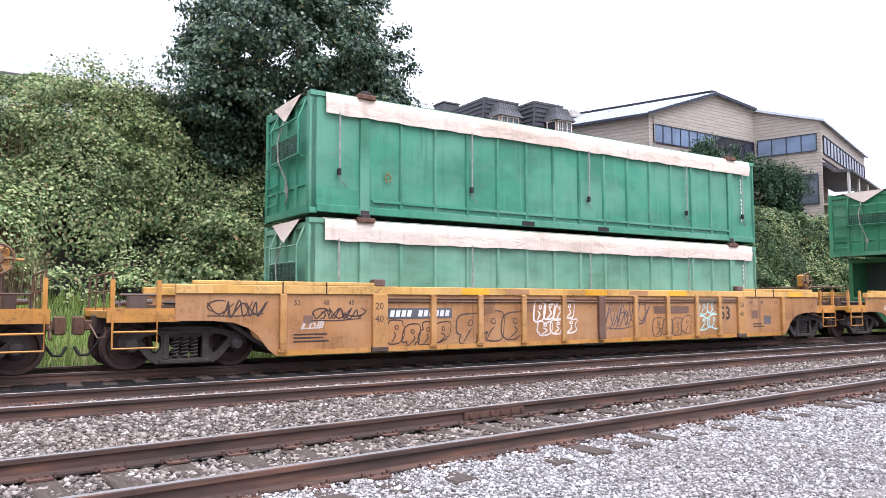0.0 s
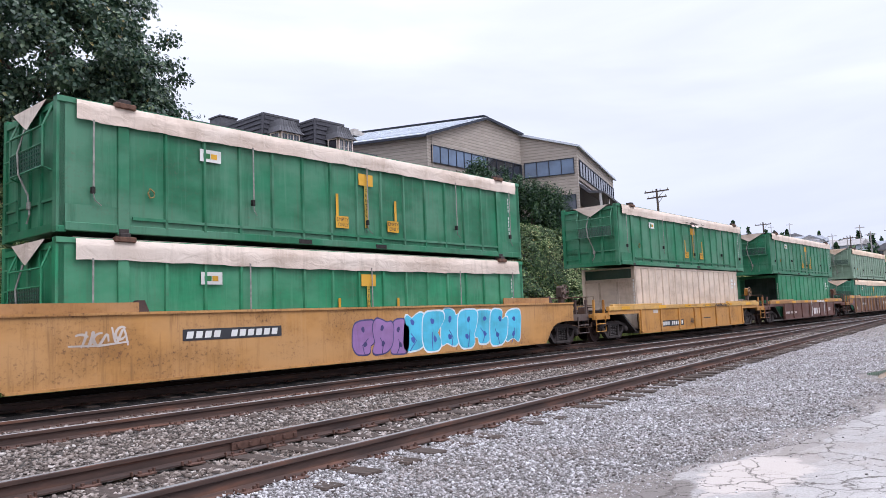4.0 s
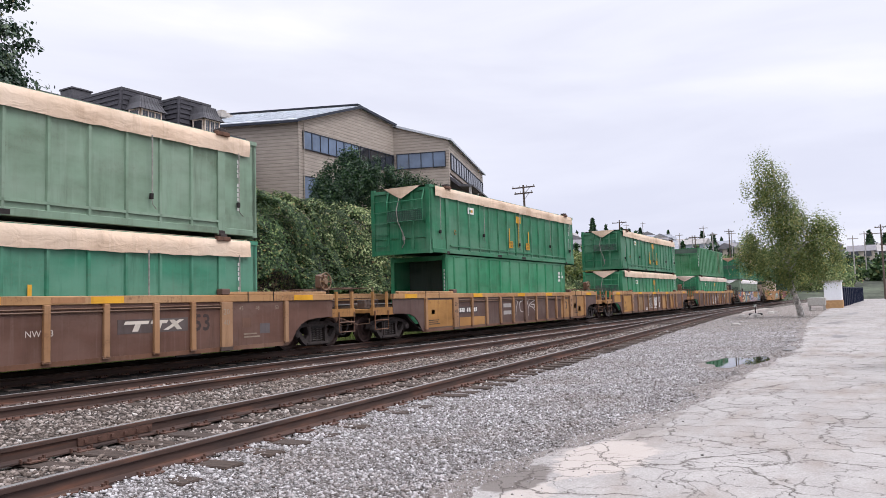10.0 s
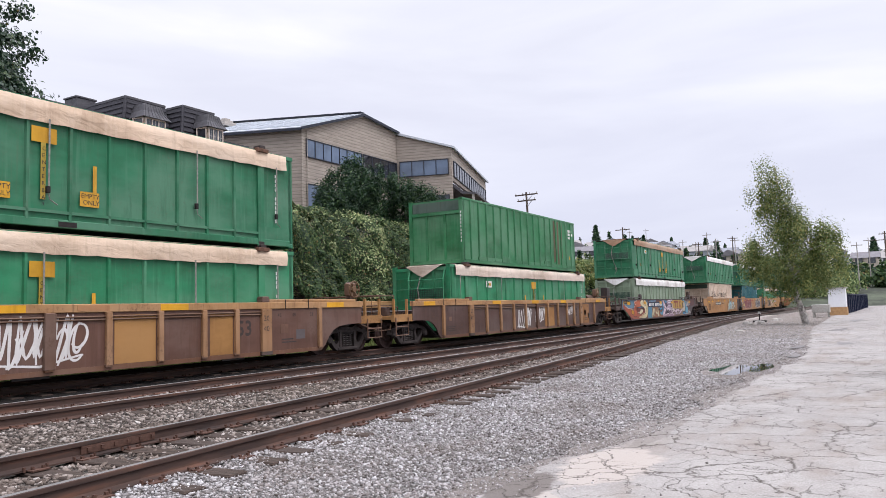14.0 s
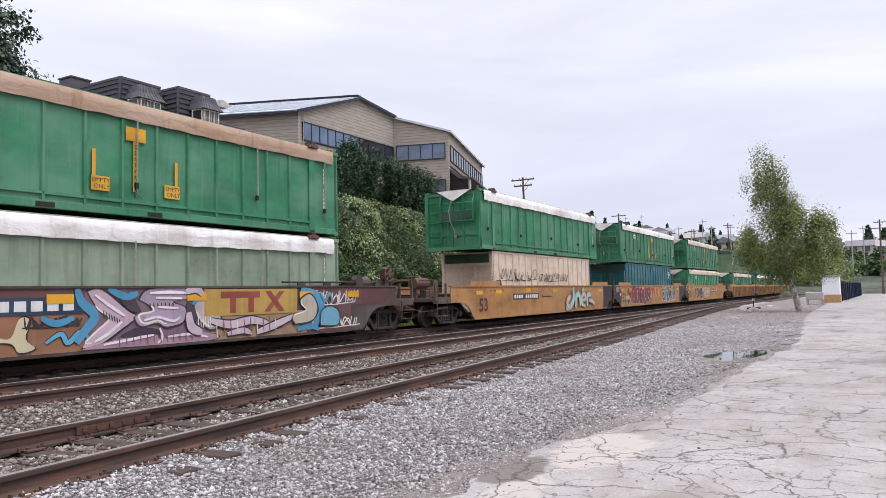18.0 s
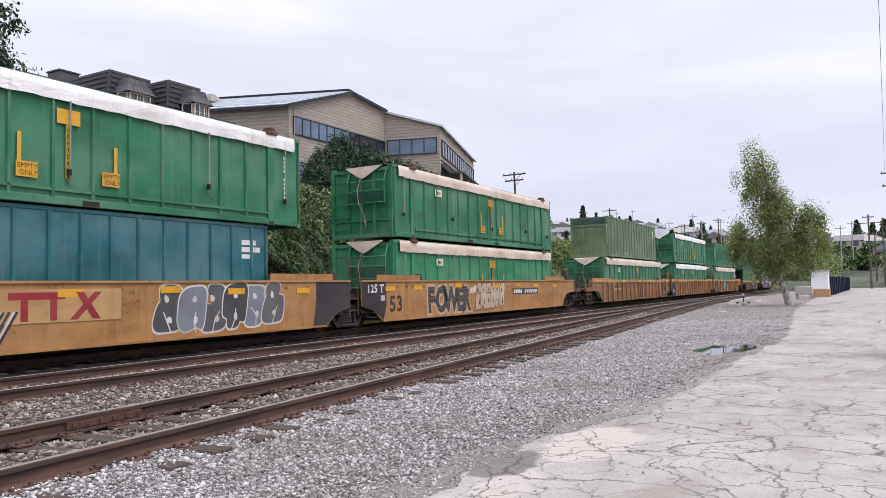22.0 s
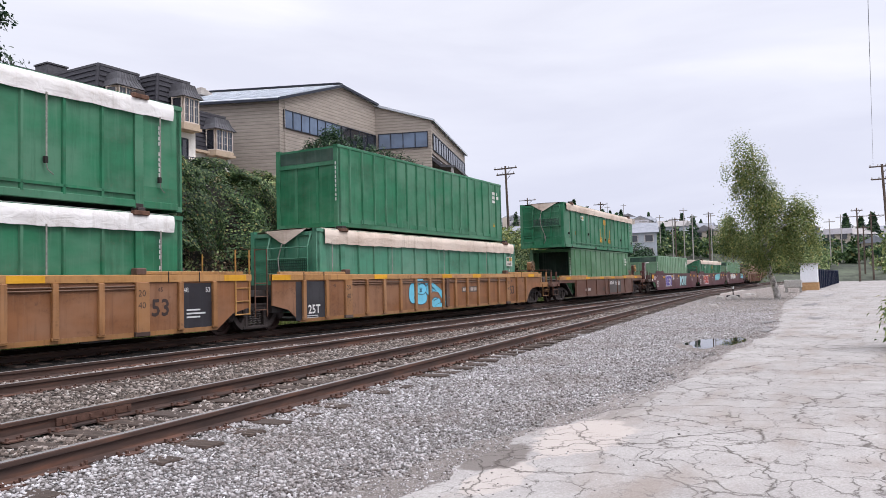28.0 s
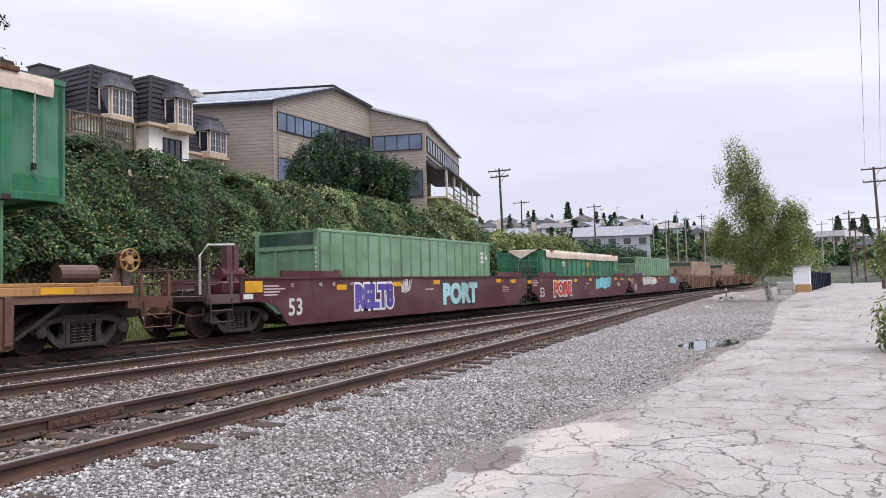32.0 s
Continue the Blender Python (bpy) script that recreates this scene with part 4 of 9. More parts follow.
    for X, s, e, reachv in ((0, -1, eL, a), (L, 1, eR, b)):
        if e == "own":
            car_end(car, X, s, reachv, kind, s > 0)
            truck(car, X + s * (1.58 if kind != "short" else 1.65))
        elif s < 0:
            truck(car, X - 1.45)
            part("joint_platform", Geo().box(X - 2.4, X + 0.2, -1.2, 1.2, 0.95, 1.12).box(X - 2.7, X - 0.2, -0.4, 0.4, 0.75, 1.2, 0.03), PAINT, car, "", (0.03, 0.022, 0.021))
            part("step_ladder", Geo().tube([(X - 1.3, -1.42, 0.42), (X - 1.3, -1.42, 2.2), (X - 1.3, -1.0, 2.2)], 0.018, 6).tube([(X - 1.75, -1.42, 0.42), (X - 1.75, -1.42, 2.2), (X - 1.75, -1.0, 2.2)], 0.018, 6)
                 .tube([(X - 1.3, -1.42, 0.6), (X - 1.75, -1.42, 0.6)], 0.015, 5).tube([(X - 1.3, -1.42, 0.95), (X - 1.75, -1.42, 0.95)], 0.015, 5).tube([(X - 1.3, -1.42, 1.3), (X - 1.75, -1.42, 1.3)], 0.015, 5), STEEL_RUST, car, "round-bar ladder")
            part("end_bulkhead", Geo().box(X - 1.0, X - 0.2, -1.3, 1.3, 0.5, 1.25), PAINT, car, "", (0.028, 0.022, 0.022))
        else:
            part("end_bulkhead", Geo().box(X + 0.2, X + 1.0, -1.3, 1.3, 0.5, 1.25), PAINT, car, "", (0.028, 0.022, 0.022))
    CARS[key] = car
    return car


STYLE = {}


def place_car(kind, s, L, eL, eR, color, label):
    key = (kind, L, eL, eR)
    if key not in STYLE:
        m = car_model(*key)
        STYLE[key] = m
    src = STYLE[key]
    car = copy_thing(src, Matrix())
    tagged(car, label, "rail car", "cars of the freight train")
    paint_thing(car, color)
    MOVERS.append((car, s, 0.0))
    return car


# ---- containers ----
def ribbed_side(c, L, w, h, xs, rw, z0=0.16, z1=None):
    z1 = z1 or h - 0.1
    me = Geo().prism_z([(-rw * 1.5, -w + 0.012), (-rw * 0.75, -w - 0.05), (rw * 0.75, -w - 0.05), (rw * 1.5, -w + 0.012)], z0, z1).mesh("side_rib", CPAINT)
    for x in xs:
        o = part("side_rib", me, None, c, "", BODY)
        o.location = (x, 0, 0)


def corner_castings(c, L, w, h):
    me = Geo().box(-0.09, 0.09, -0.085, 0.085, 0, 0.12, 0.012).box(-0.045, 0.045, -0.09, -0.08, 0.035, 0.09).mesh("corner_casting", CPAINT)
    for x in (0.09, L - 0.09):
        for z in (0.0, h - 0.12):
            o = part("corner_casting", me, None, c, "", BODY)
            o.location = (x, -w + 0.075, z)


def end_wall(c, w, h, door, hollow=False):
    """The end that faces the camera, at x = 0."""
    if hollow:
        part("end_panel", Geo().box(0.05, 0.10, -w + 0.1, w - 0.1, 0.1, 0.95), CPAINT, c, "", BODY)
        # a dark panel paints the shaded inside of the open end
        part("inner_bulkhead", Geo().box(1.25, 1.30, -w + 0.06, w - 0.06, 0.15, h - 0.08), CPAINT, c, "dark panel for the shaded inside", (0.016, 0.04, 0.03))
    else:
        part("end_panel", Geo().box(0.05, 0.10, -w + 0.1, w - 0.1, 0.1, h - 0.08), CPAINT, c, "", BODY)
    for y in (-w + 0.075, w - 0.075):
        part("corner_post", Geo().box(0.0, 0.15, y - 0.075, y + 0.075, 0.0, h), CPAINT, c, "", BODY)
    part("end_sill", Geo().box(0, 0.14, -w + 0.14, w - 0.14, 0.02, 0.17), CPAINT, c, "", BODY)
    part("end_header", Geo().box(0, 0.12, -w + 0.14, w - 0.14, h - 0.20 if not door or hollow else h - 0.62, h - 0.08 if not door or hollow else h - 0.50), CPAINT, c, "", BODY)
    if door:
        for y in (-0.42, 0.42):
            part("door_post", Geo().box(0.015, 0.08, y - 0.05, y + 0.05, 0.15, h - 0.6 if not hollow else 0.95), CPAINT, c, "", BODY)
        if not hollow:
            # flat dark plate painted for the shade of a recessed header
            part("header_recess", Geo().box(0.035, 0.055, -w + 0.16, w - 0.16, h - 0.48, h - 0.10), CPAINT, c, "", (0.03, 0.07, 0.05))
        else:
            part("cross_rail", Geo().box(0.0, 0.09, -w + 0.14, w - 0.14, 0.92, 1.02), CPAINT, c, "", BODY)
    else:
        for y in (-w * 0.42, 0.0, w * 0.42):
            part("end_post", Geo().box(0.0, 0.07, y - 0.05, y + 0.05, 0.15, h - 0.18), CPAINT, c, "", BODY)
        for z in (0.62,):
            part("end_rail", Geo().box(0.015, 0.06, -w + 0.14, w - 0.14, z - 0.025, z + 0.025), CPAINT, c, "", BODY)


TARP_L, TARP_W, TARP_H = 14.6, 1.285, 2.50
BOX_L, BOX_W, BOX_H = 12.19, 1.235, 2.585


def tarp_model(marked, seed):
    r = random.Random(seed)
    c = thing("tarped_container", "", "container")
    L, w, h = TARP_L, TARP_W, TARP_H
    part("side_wall", Geo().box(0.05, L - 0.05, -w, -w + 0.05, 0.12, h - 0.06), CPAINT, c, "", BODY)
    part("far_wall", Geo().box(0.05, L - 0.05, w - 0.05, w, 0.12, h - 0.06), CPAINT, c, "", BODY)
    part("floor", Geo().box(0.1, L - 0.1, -w + 0.05, w - 0.05, 0.10, 0.2), CPAINT, c, "", BODY)
    part("bottom_rail", Geo().box(0.15, L - 0.15, -w - 0.045, -w + 0.06, 0.03, 0.19, 0.012), CPAINT, c, "", BODY)
    part("side_ledge", Geo().box(1.4, L - 1.3, -w - 0.05, -w, 0.30, 0.36), CPAINT, c, "", BODY)
    part("top_rail", Geo().box(0.0, L, -w - 0.03, -w + 0.08, h - 0.10, h), CPAINT, c, "", BODY)
    for x in (0.15, L - 1.2):
        part("lower_sheet", Geo().box(x, x + 1.05, -w - 0.02, -w, 0.19, 0.52), CPAINT, c, "", BODY)
    ribbed_side(c, L, w, h, [2.1 + 0.865 * i for i in range(13)], 0.035)
    for x in (1.22, L - 1.22):
        part("lifting_post", Geo().box(x - 0.11, x + 0.11, -w - 0.055, -w + 0.02, 0.0, h - 0.05, 0.012), CPAINT, c, "", BODY)
        for z in (0.0, h):
            part("lifting_casting", Geo().box(x - 0.10, x + 0.10, -w - (0.125 if z else 0.06), -w + 0.12, z, z + 0.12, 0.012), FRAME_STEEL, c, "grimy corner casting")
        part("twist_lock", Geo().box(x - 0.20, x + 0.21, -w - 0.135, -w - 0.02, h - 0.055, h + 0.045, 0.012), STEEL_RUST, c, "small rusty latch block over the tarpaulin")
    for x in (5.6, 8.1):
        part("fork_pocket", Geo().box(x - 0.19, x + 0.19, -w - 0.052, -w - 0.02, 0.05, 0.15), STEEL_DARK, c, "dark fork pocket")
    corner_castings(c, L, w, h)
    end_wall(c, w, h, False)
    part("back_end", Geo().box(L - 0.15, L, -w, w, 0.0, h - 0.05), CPAINT, c, "", BODY)
    rung = Geo().box(-0.014, 0.010, 0.50, w - 0.13, -0.014, 0.014).mesh("end_rung", CPAINT)
    for i in range(5):
        o = part("end_rung", rung, None, c, "", BODY)
        o.location = (-0.02, 0, 0.36 + 0.42 * i)
    bf = Geo()
    for y in (0.46, -1.08):
        bf.tube([(0.0, y, 2.34), (-0.16, y, 1.95), (-0.16, y, 1.20), (0.0, y, 1.14)], 0.022, 6)
    for z in (1.95, 1.62, 1.20):
        bf.tube([(-0.16, 0.46, z), (-0.16, -1.08, z)], 0.019, 6)
    part("basket_frame", bf, CPAINT, c, "", BODY)
    msh = Geo()
    for i in range(20):
        msh.box(-0.168, -0.156, 0.43 - 0.0785 * i, 0.460 - 0.0785 * i, 1.21, 1.61)
    for i in range(5):
        msh.box(-0.166, -0.154, -1.07, 0.45, 1.22 + 0.08 * i, 1.248 + 0.08 * i)
    part("mesh_step", msh, CPAINT, c, "dark wire mesh basket", (0.012, 0.055, 0.035))
    # tarp: ridge, sag and a skirt with an uneven hem
    nx = 60
    vs, fs = [], []
    hem = 0.40 + 0.05 * r.random()
    ph = r.random() * 6
    for i in range(nx + 1):
        x = 0.32 + (L - 0.62) * i / nx
        sag = 0.02 * math.sin(x * 2.1 + ph) + 0.012 * math.sin(x * 5.3 + ph)
        top = 0.05 + 0.04 * math.sin(math.pi * i / nx) + 0.5 * sag
        e = hem + 0.008 * math.sin(x * 0.9 + ph) + 0.007 * math.sin(x * 3.7 + 2 * ph) + 0.008 * math.sin(x * 9.1) + (0.06 * (1 - abs(2 * i / nx - 1.1)) if seed % 3 == 0 else 0)
        wv = 0.012 * math.sin(x * 7.0 + ph) + 0.01 * math.sin(x * 17 + ph)
        vs += [(x, -w - 0.085 - wv, h - e), (x, -w - 0.090 + wv, h - e * 0.5), (x, -w - 0.075, h - 0.03), (x, -w * 0.93, h + 0.03), (x, -w * 0.5, h + top), (x, 0, h + top * 1.3), (x, w * 0.5, h + top), (x, w + 0.04, h), (x, w + 0.05, h - 0.4)]
    k = 9
    for i in range(nx):
        fs += [(i * k + j, i * k + k + j, i * k + k + j + 1, i * k + j + 1) for j in range(k - 1)]
    part("tarpaulin", Geo().add(vs, fs).mesh("tarpaulin", TARP_M, True), None, c, "stained tarpaulin roof cover", TARP)
    part("tarp_flap", Geo().add([(0.32, -0.95, h + 0.03), (0.32, 0.65, h + 0.03), (-0.05, 0.65, h - 0.01), (-0.07, 0.06, h - 0.36), (-0.085, -0.14, h - 0.44), (-0.05, -0.95, h - 0.01)], [(0, 1, 2, 5), (5, 2, 3, 4)]), TARP_M, c, "folded corner of the tarpaulin", TARP)
    part("end_strap", Geo().tube([(-0.09, -0.05, h - 0.42), (-0.19, 0.02, 1.62), (-0.19, -0.04, 1.20), (-0.06, -0.16, 0.80), (-0.05, -0.22, 0.42), (-0.06, -0.12, 0.26)], 0.020, 5).box(-0.09, -0.04, -0.25, -0.17, 0.52, 0.66), STRAP_M, c, "slack pale woven strap")
    for x in (0.62, 3.9 + 0.3 * r.random(), 7.55 + 0.2 * r.random(), 11.0 + 0.4 * r.random(), 13.9):
        z = 0.75 + 0.25 * r.random()
        st = part("strap", Geo().box(x - 0.017, x + 0.017, -w - 0.112, -w - 0.103, z, h - hem + 0.03), STRAP_M, c, "pale grey webbing strap")
        part("buckle", Geo().box(x - 0.035, x + 0.035, -w - 0.115, -w - 0.04, z - 0.13, z, 0.008), STEEL_DARK, st, "dark ratchet buckle")
        part("strap_tail", Geo().tube([(x, -w - 0.09, z - 0.12), (x + 0.04, -w - 0.075, z - 0.25), (x + 0.10 + 0.1 * r.random(), -w - 0.065, z - 0.34)], 0.013, 4), STRAP_M, st)
    hk = Geo().tube([(1.75, -w - 0.05, 0.95), (1.70, -w - 0.06, 0.85), (1.74, -w - 0.06, 0.76), (1.82, -w - 0.06, 0.78), (1.83, -w - 0.06, 0.88), (1.75, -w - 0.05, 0.95)], 0.018, 5)
    part("lashing_loop", hk, MARK, c, "faded lashing loop", (0.24, 0.17, 0.05))
    if marked:
        part("maker_sign", plate(Geo(), 2.85, 3.35, -w - 0.045, h - 0.84, h - 0.58), MARK, c, "white sign plate", WHITE)
        part("sign_mark", Geo().box(2.93, 3.09, -w - 0.049, -w - 0.045, h - 0.77, h - 0.66), MARK, c, "plain green mark", (0.03, 0.16, 0.05))
        part("sign_mark", Geo().box(3.11, 3.25, -w - 0.049, -w - 0.045, h - 0.77, h - 0.66), MARK, c, "plain yellow mark", YEL)
        for x in (6.55, 8.35):
            part("empty_label", plate(Geo(), x, x + 0.42, -w - 0.05, 0.50, 0.80), MARK, c, "yellow warning label", YEL)
            text_part("EMPTY", 0.135, x + 0.02, -w - 0.053, 0.67, c, BLACK)
            text_part("ONLY", 0.135, x + 0.06, -w - 0.053, 0.54, c, BLACK)
            xx = x + (0.06 if x < 7 else 0.32)
            part("level_stripe", plate(Geo(), xx - 0.04, xx + 0.04, -w - 0.05, 0.80, 1.35), MARK, c, "yellow stripe", YEL)
        part("center_label", plate(Geo(), 7.35, 7.85, -w - 0.05, h - 0.85, h - 0.55), MARK, c, "yellow label", YEL)
        part("center_stripe", plate(Geo(), 7.54, 7.64, -w - 0.048, 0.55, h - 0.85), MARK, c, "narrow yellow stripe with lettering", (0.42, 0.30, 0.04))
        for i, ch in enumerate("CENTERBAR"):
            text_part(ch, 0.11, 7.56, -w - 0.053, h - 1.0 - 0.135 * i, c, BLACK)
    bars = Geo()
    for i in range(11):
        if i != 4:
            bars.box(L - 0.67, L - 0.63, -w - 0.012, -w - 0.005, 1.85 - 0.12 * i, 1.935 - 0.12 * i)
    part("serial_mark", bars, MARK, c, "white serial marks", WHITE)["kind"] = "stuff"
    return c


def box_model(style):
    c = thing("box_container", "", "container")
    L, w, h = BOX_L, BOX_W, BOX_H
    part("side_wall", Geo().box(0.05, L - 0.05, -w, -w + 0.05, 0.10, h - 0.06), CPAINT, c, "", BODY)
    part("far_wall", Geo().box(0.05, L - 0.05, w - 0.05, w, 0.10, h - 0.06), CPAINT, c, "", BODY)
    part("roof", Geo().box(0.05, L - 0.05, -w + 0.02, w - 0.02, h - 0.08, h - 0.03), CPAINT, c, "", BODY)
    part("floor", Geo().box(0.1, L - 0.1, -w + 0.05, w - 0.05, 0.08, 0.2), CPAINT, c, "", BODY)
    part("bottom_rail", Geo().box(0.15, L - 0.15, -w - 0.025, -w + 0.06, 0.02, 0.17, 0.012), CPAINT, c, "", BODY)
    part("top_rail", Geo().box(0.0, L, -w - 0.02, -w + 0.07, h - 0.09, h, 0.012), CPAINT, c, "", BODY)
    n = 17 if style == "wide" else 12
    ribbed_side(c, L, w, h, [0.62 + (L - 1.24) * i / (n - 1) for i in range(n)], 0.032 if style == "wide" else 0.045, 0.16, h - 0.08)
    part("lower_sheet", Geo().box(1.2, L - 0.3, -w - 0.03, -w, 0.17, 0.30), CPAINT, c, "", BODY)
    for x in (3.4, L - 4.2):
        part("fork_plate", Geo().box(x, x + 0.7, -w - 0.04, -w, 0.16, 0.42), CPAINT, c, "", BODY)
    corner_castings(c, L, w, h)
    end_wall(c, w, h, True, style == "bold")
    part("back_end", Geo().box(L - 0.15, L, -w, w, 0.0, h), CPAINT, c, "", BODY)
    bars = Geo().box(L - 0.95, L - 0.45, -w - 0.008, -w - 0.003, h - 0.55, h - 0.42).box(L - 0.95, L - 0.30, -w - 0.008, -w - 0.003, h - 0.73, h - 0.60).box(L - 0.95, L - 0.55, -w - 0.008, -w - 0.003, h - 0.90, h - 0.79)
    part("serial_mark", bars, MARK, c, "white serial marks", WHITE)["kind"] = "stuff"
    bars = Geo()
    for i in range(9):
        bars.box(-0.006, 0.0, -w + 0.05, -w + 0.09, 1.95 - 0.14 * i, 2.04 - 0.14 * i)
    part("end_serial_mark", bars, MARK, c, "white serial marks", WHITE)["kind"] = "stuff"
    return c


MODELS = {("tarp", True, 0): tarp_model(True, 1), ("tarp", True, 1): tarp_model(True, 3), ("tarp", False, 0): tarp_model(False, 2), ("box", "wide"): box_model("wide"), ("box", "bold"): box_model("bold")}
LOW, HIGH = 0.40, 2.99
GREEN, BRIGHT, FADED, OLIVE = (0.020, 0.167, 0.077), (0.026, 0.225, 0.100), (0.13, 0.30, 0.20), (0.115, 0.185, 0.095)
MINT, TEAL, CREAM, TAN, GREYG = (0.17, 0.31, 0.185), (0.012, 0.125, 0.15), (0.68, 0.54, 0.425), (0.40, 0.27, 0.19), (0.22, 0.29, 0.20)
TAR_W, TAR_T, TAR_B, TAR_WW = (0.66, 0.54, 0.45), (0.70, 0.53, 0.39), (0.38, 0.24, 0.155), (0.82, 0.80, 0.785)


def place_container(key, s, z, color, tarp, label):
    c = copy_thing(MODELS[key], Matrix())
    tagged(c, label, "container", "containers on the train")
    paint_thing(c, color, tarp)
    MOVERS.append((c, s, z))
    return c


TM0, TM1, TP, BW, BB = ("tarp", True, 0), ("tarp", True, 1), ("tarp", False, 0), ("box", "wide"), ("box", "bold")
YC, TANC, BRN, MAR = (0.50, 0.228, 0.042), (0.42, 0.205, 0.068), (0.17, 0.080, 0.045), (0.085, 0.017, 0.025)
OCH = (0.30, 0.145, 0.05)
ylab, tlab, blab, mlab = "ribbed yellow intermodal well car with rust and tags", "smooth tan intermodal well car", "brown ribbed intermodal well car", "maroon intermodal well car with painted tags"
tg, ug = "green open-top container under a stained tarpaulin", "green closed steel container with vertical ribs"
# kind, place along the train, length, ends, colour, label, then load: (model, place, colour, tarp, label) low and high
TRAIN = [
    ("ribbed", -18.4, 16.4, "own", "own", YC, ylab, None, None),
    ("ribbed", 4.75, 16.4, "own", "own", YC, ylab, (TP, 5.45, FADED, TAR_W, tg), (TP, 5.45, (0.045, 0.235, 0.14), TAR_W, tg)),
    ("ribbed", 27.86, 16.4, "own", "own", YC, ylab, (BB, 30.05, (0.055, 0.23, 0.10), None, ug), (TM0, 28.78, (0.035, 0.20, 0.095), TAR_W, tg)),
    ("smooth", 51.1, 16.4, "own", "own", (0.50, 0.25, 0.075), "smooth yellow-tan intermodal well car", (TM1, 51.95, BRIGHT, TAR_W, tg), (TM0, 51.95, GREEN, TAR_W, tg)),
    ("short", 74.57, 12.3, "own", "own", YC, "yellow short well car with thin ribs", (BW, 74.8, CREAM, None, "cream closed steel container with vertical ribs"), (TM0, 73.45, GREEN, TAR_W, tg)),
    ("short", 94.22, 12.3, "own", "own", (0.125, 0.045, 0.030), "dark red-brown short well car", (BB, 94.35, BRIGHT, None, ug), (TM0, 93.05, GREEN, TAR_W, tg)),
    ("ribbed", 113.6, 16.4, "own", "own", BRN, blab, (TM1, 114.45, (0.045, 0.22, 0.13), TAR_T, tg), (TP, 114.45, (0.19, 0.285, 0.20), TAR_T, tg)),
    ("ribbed", 136.8, 16.4, "own", "own", BRN, blab, (BB, 138.8, BRIGHT, None, ug), (TM0, 137.65, GREEN, TAR_T, tg)),
    ("ribbed", 159.95, 16.4, "own", "own", BRN, blab, (TM0, 160.8, BRIGHT, TAR_T, tg), (TM1, 160.8, GREEN, TAR_T, tg)),
    ("ribbed", 182.9, 16.4, "own", "own", BRN, blab, (TM0, 183.9, BRIGHT, TAR_W, tg), (BW, 185.1, (0.03, 0.18, 0.07), None, ug)),
    ("smooth", 206.2, 17.0, "own", "own", (0.065, 0.042, 0.040), "intermodal well car covered in many-coloured graffiti", (TP, 207.65, GREYG, TAR_WW, "grey-green open-top container under a white tarpaulin"), (TM0, 207.65, (0.03, 0.20, 0.095), TAR_B, tg)),
    ("smooth", 230.5, 16.4, "own", "joint", TANC, tlab, (BW, 232.6, CREAM, None, "cream closed steel container with black tags"), (TP, 231.4, (0.025, 0.19, 0.085), TAR_WW, tg)),
    ("smooth", 249.8, 16.4, "joint", "joint", TANC, tlab, (BW, 251.85, TEAL, None, "dark teal closed steel container"), (TM0, 250.7, GREEN, TAR_WW, tg)),
    ("smooth", 269.1, 16.4, "joint", "own", TANC, tlab, (TM0, 270.0, BRIGHT, TAR_W, tg), (TM0, 270.0, GREEN, TAR_W, tg)),
    ("ribbed", 292.3, 16.4, "own", "joint", OCH, blab, (TM0, 293.35, GREEN, TAR_W, tg), (BW, 294.6, OLIVE, None, "olive green closed container with rusty end posts")),
    ("ribbed", 312.0, 16.4, "joint", "joint", OCH, blab, (TM0, 312.9, GREEN, TAR_WW, tg), (TM0, 312.9, GREEN, TAR_WW, tg)),
    ("ribbed", 331.5, 16.4, "joint", "own", OCH, blab, (TP, 332.45, (0.065, 0.235, 0.145), TAR_W, tg), (BW, 333.6, GREEN, None, ug)),
    ("short", 355.1, 12.3, "own", "own", (0.13, 0.055, 0.035), "dark red-brown short well car", (BB, 355.15, (0.075, 0.20, 0.095), None, ug), (TM0, 353.95, GREEN, TAR_W, tg)),
    ("smooth", 375.1, 16.4, "own", "joint", MAR, mlab, (BW, 376.7, MINT, None, "faded light green closed container"), None),
    ("smooth", 394.4, 16.4, "joint", "joint", MAR, mlab, (TM0, 395.3, GREEN, TAR_W, tg), None),
    ("smooth", 413.7, 16.4, "joint", "own", MAR, mlab, (BW, 415.4, MINT, None, "faded light green closed container"), None),
    ("ribbed", 436.8, 16.4, "own", "own", BRN, blab, (BW, 438.9, TAN, None, "tan closed steel container"), None),
    ("ribbed", 459.9, 16.4, "own", "own", BRN, blab, (BW, 462.0, TAN, None, "tan closed steel container"), None),
    ("ribbed", 483.0, 16.4, "own", "own", BRN, blab, None, None),
    ("ribbed", 506.1, 16.4, "own", "own", (0.10, 0.05, 0.04), blab, None, None),
    ("ribbed", 529.2, 16.4, "own", "own", (0.10, 0.05, 0.04), blab, None, None),
    ("ribbed", 552.3, 16.4, "own", "own", (0.10, 0.05, 0.04), blab, None, None),
]
CARLIST = []
for kind, s, L, eL, eR, colr, lab, low, high in TRAIN:
    CARLIST.append(place_car(kind, s, L, eL, eR, colr, lab))
    for load, z in ((low, LOW), (high, HIGH)):
        if load:
            place_container(load[0], load[1], z, load[2], load[3], load[4])
for m in (*STYLE.values(), *MODELS.values()):
    for o in (*m.children_recursive, m):
        bpy.data.objects.remove(o)


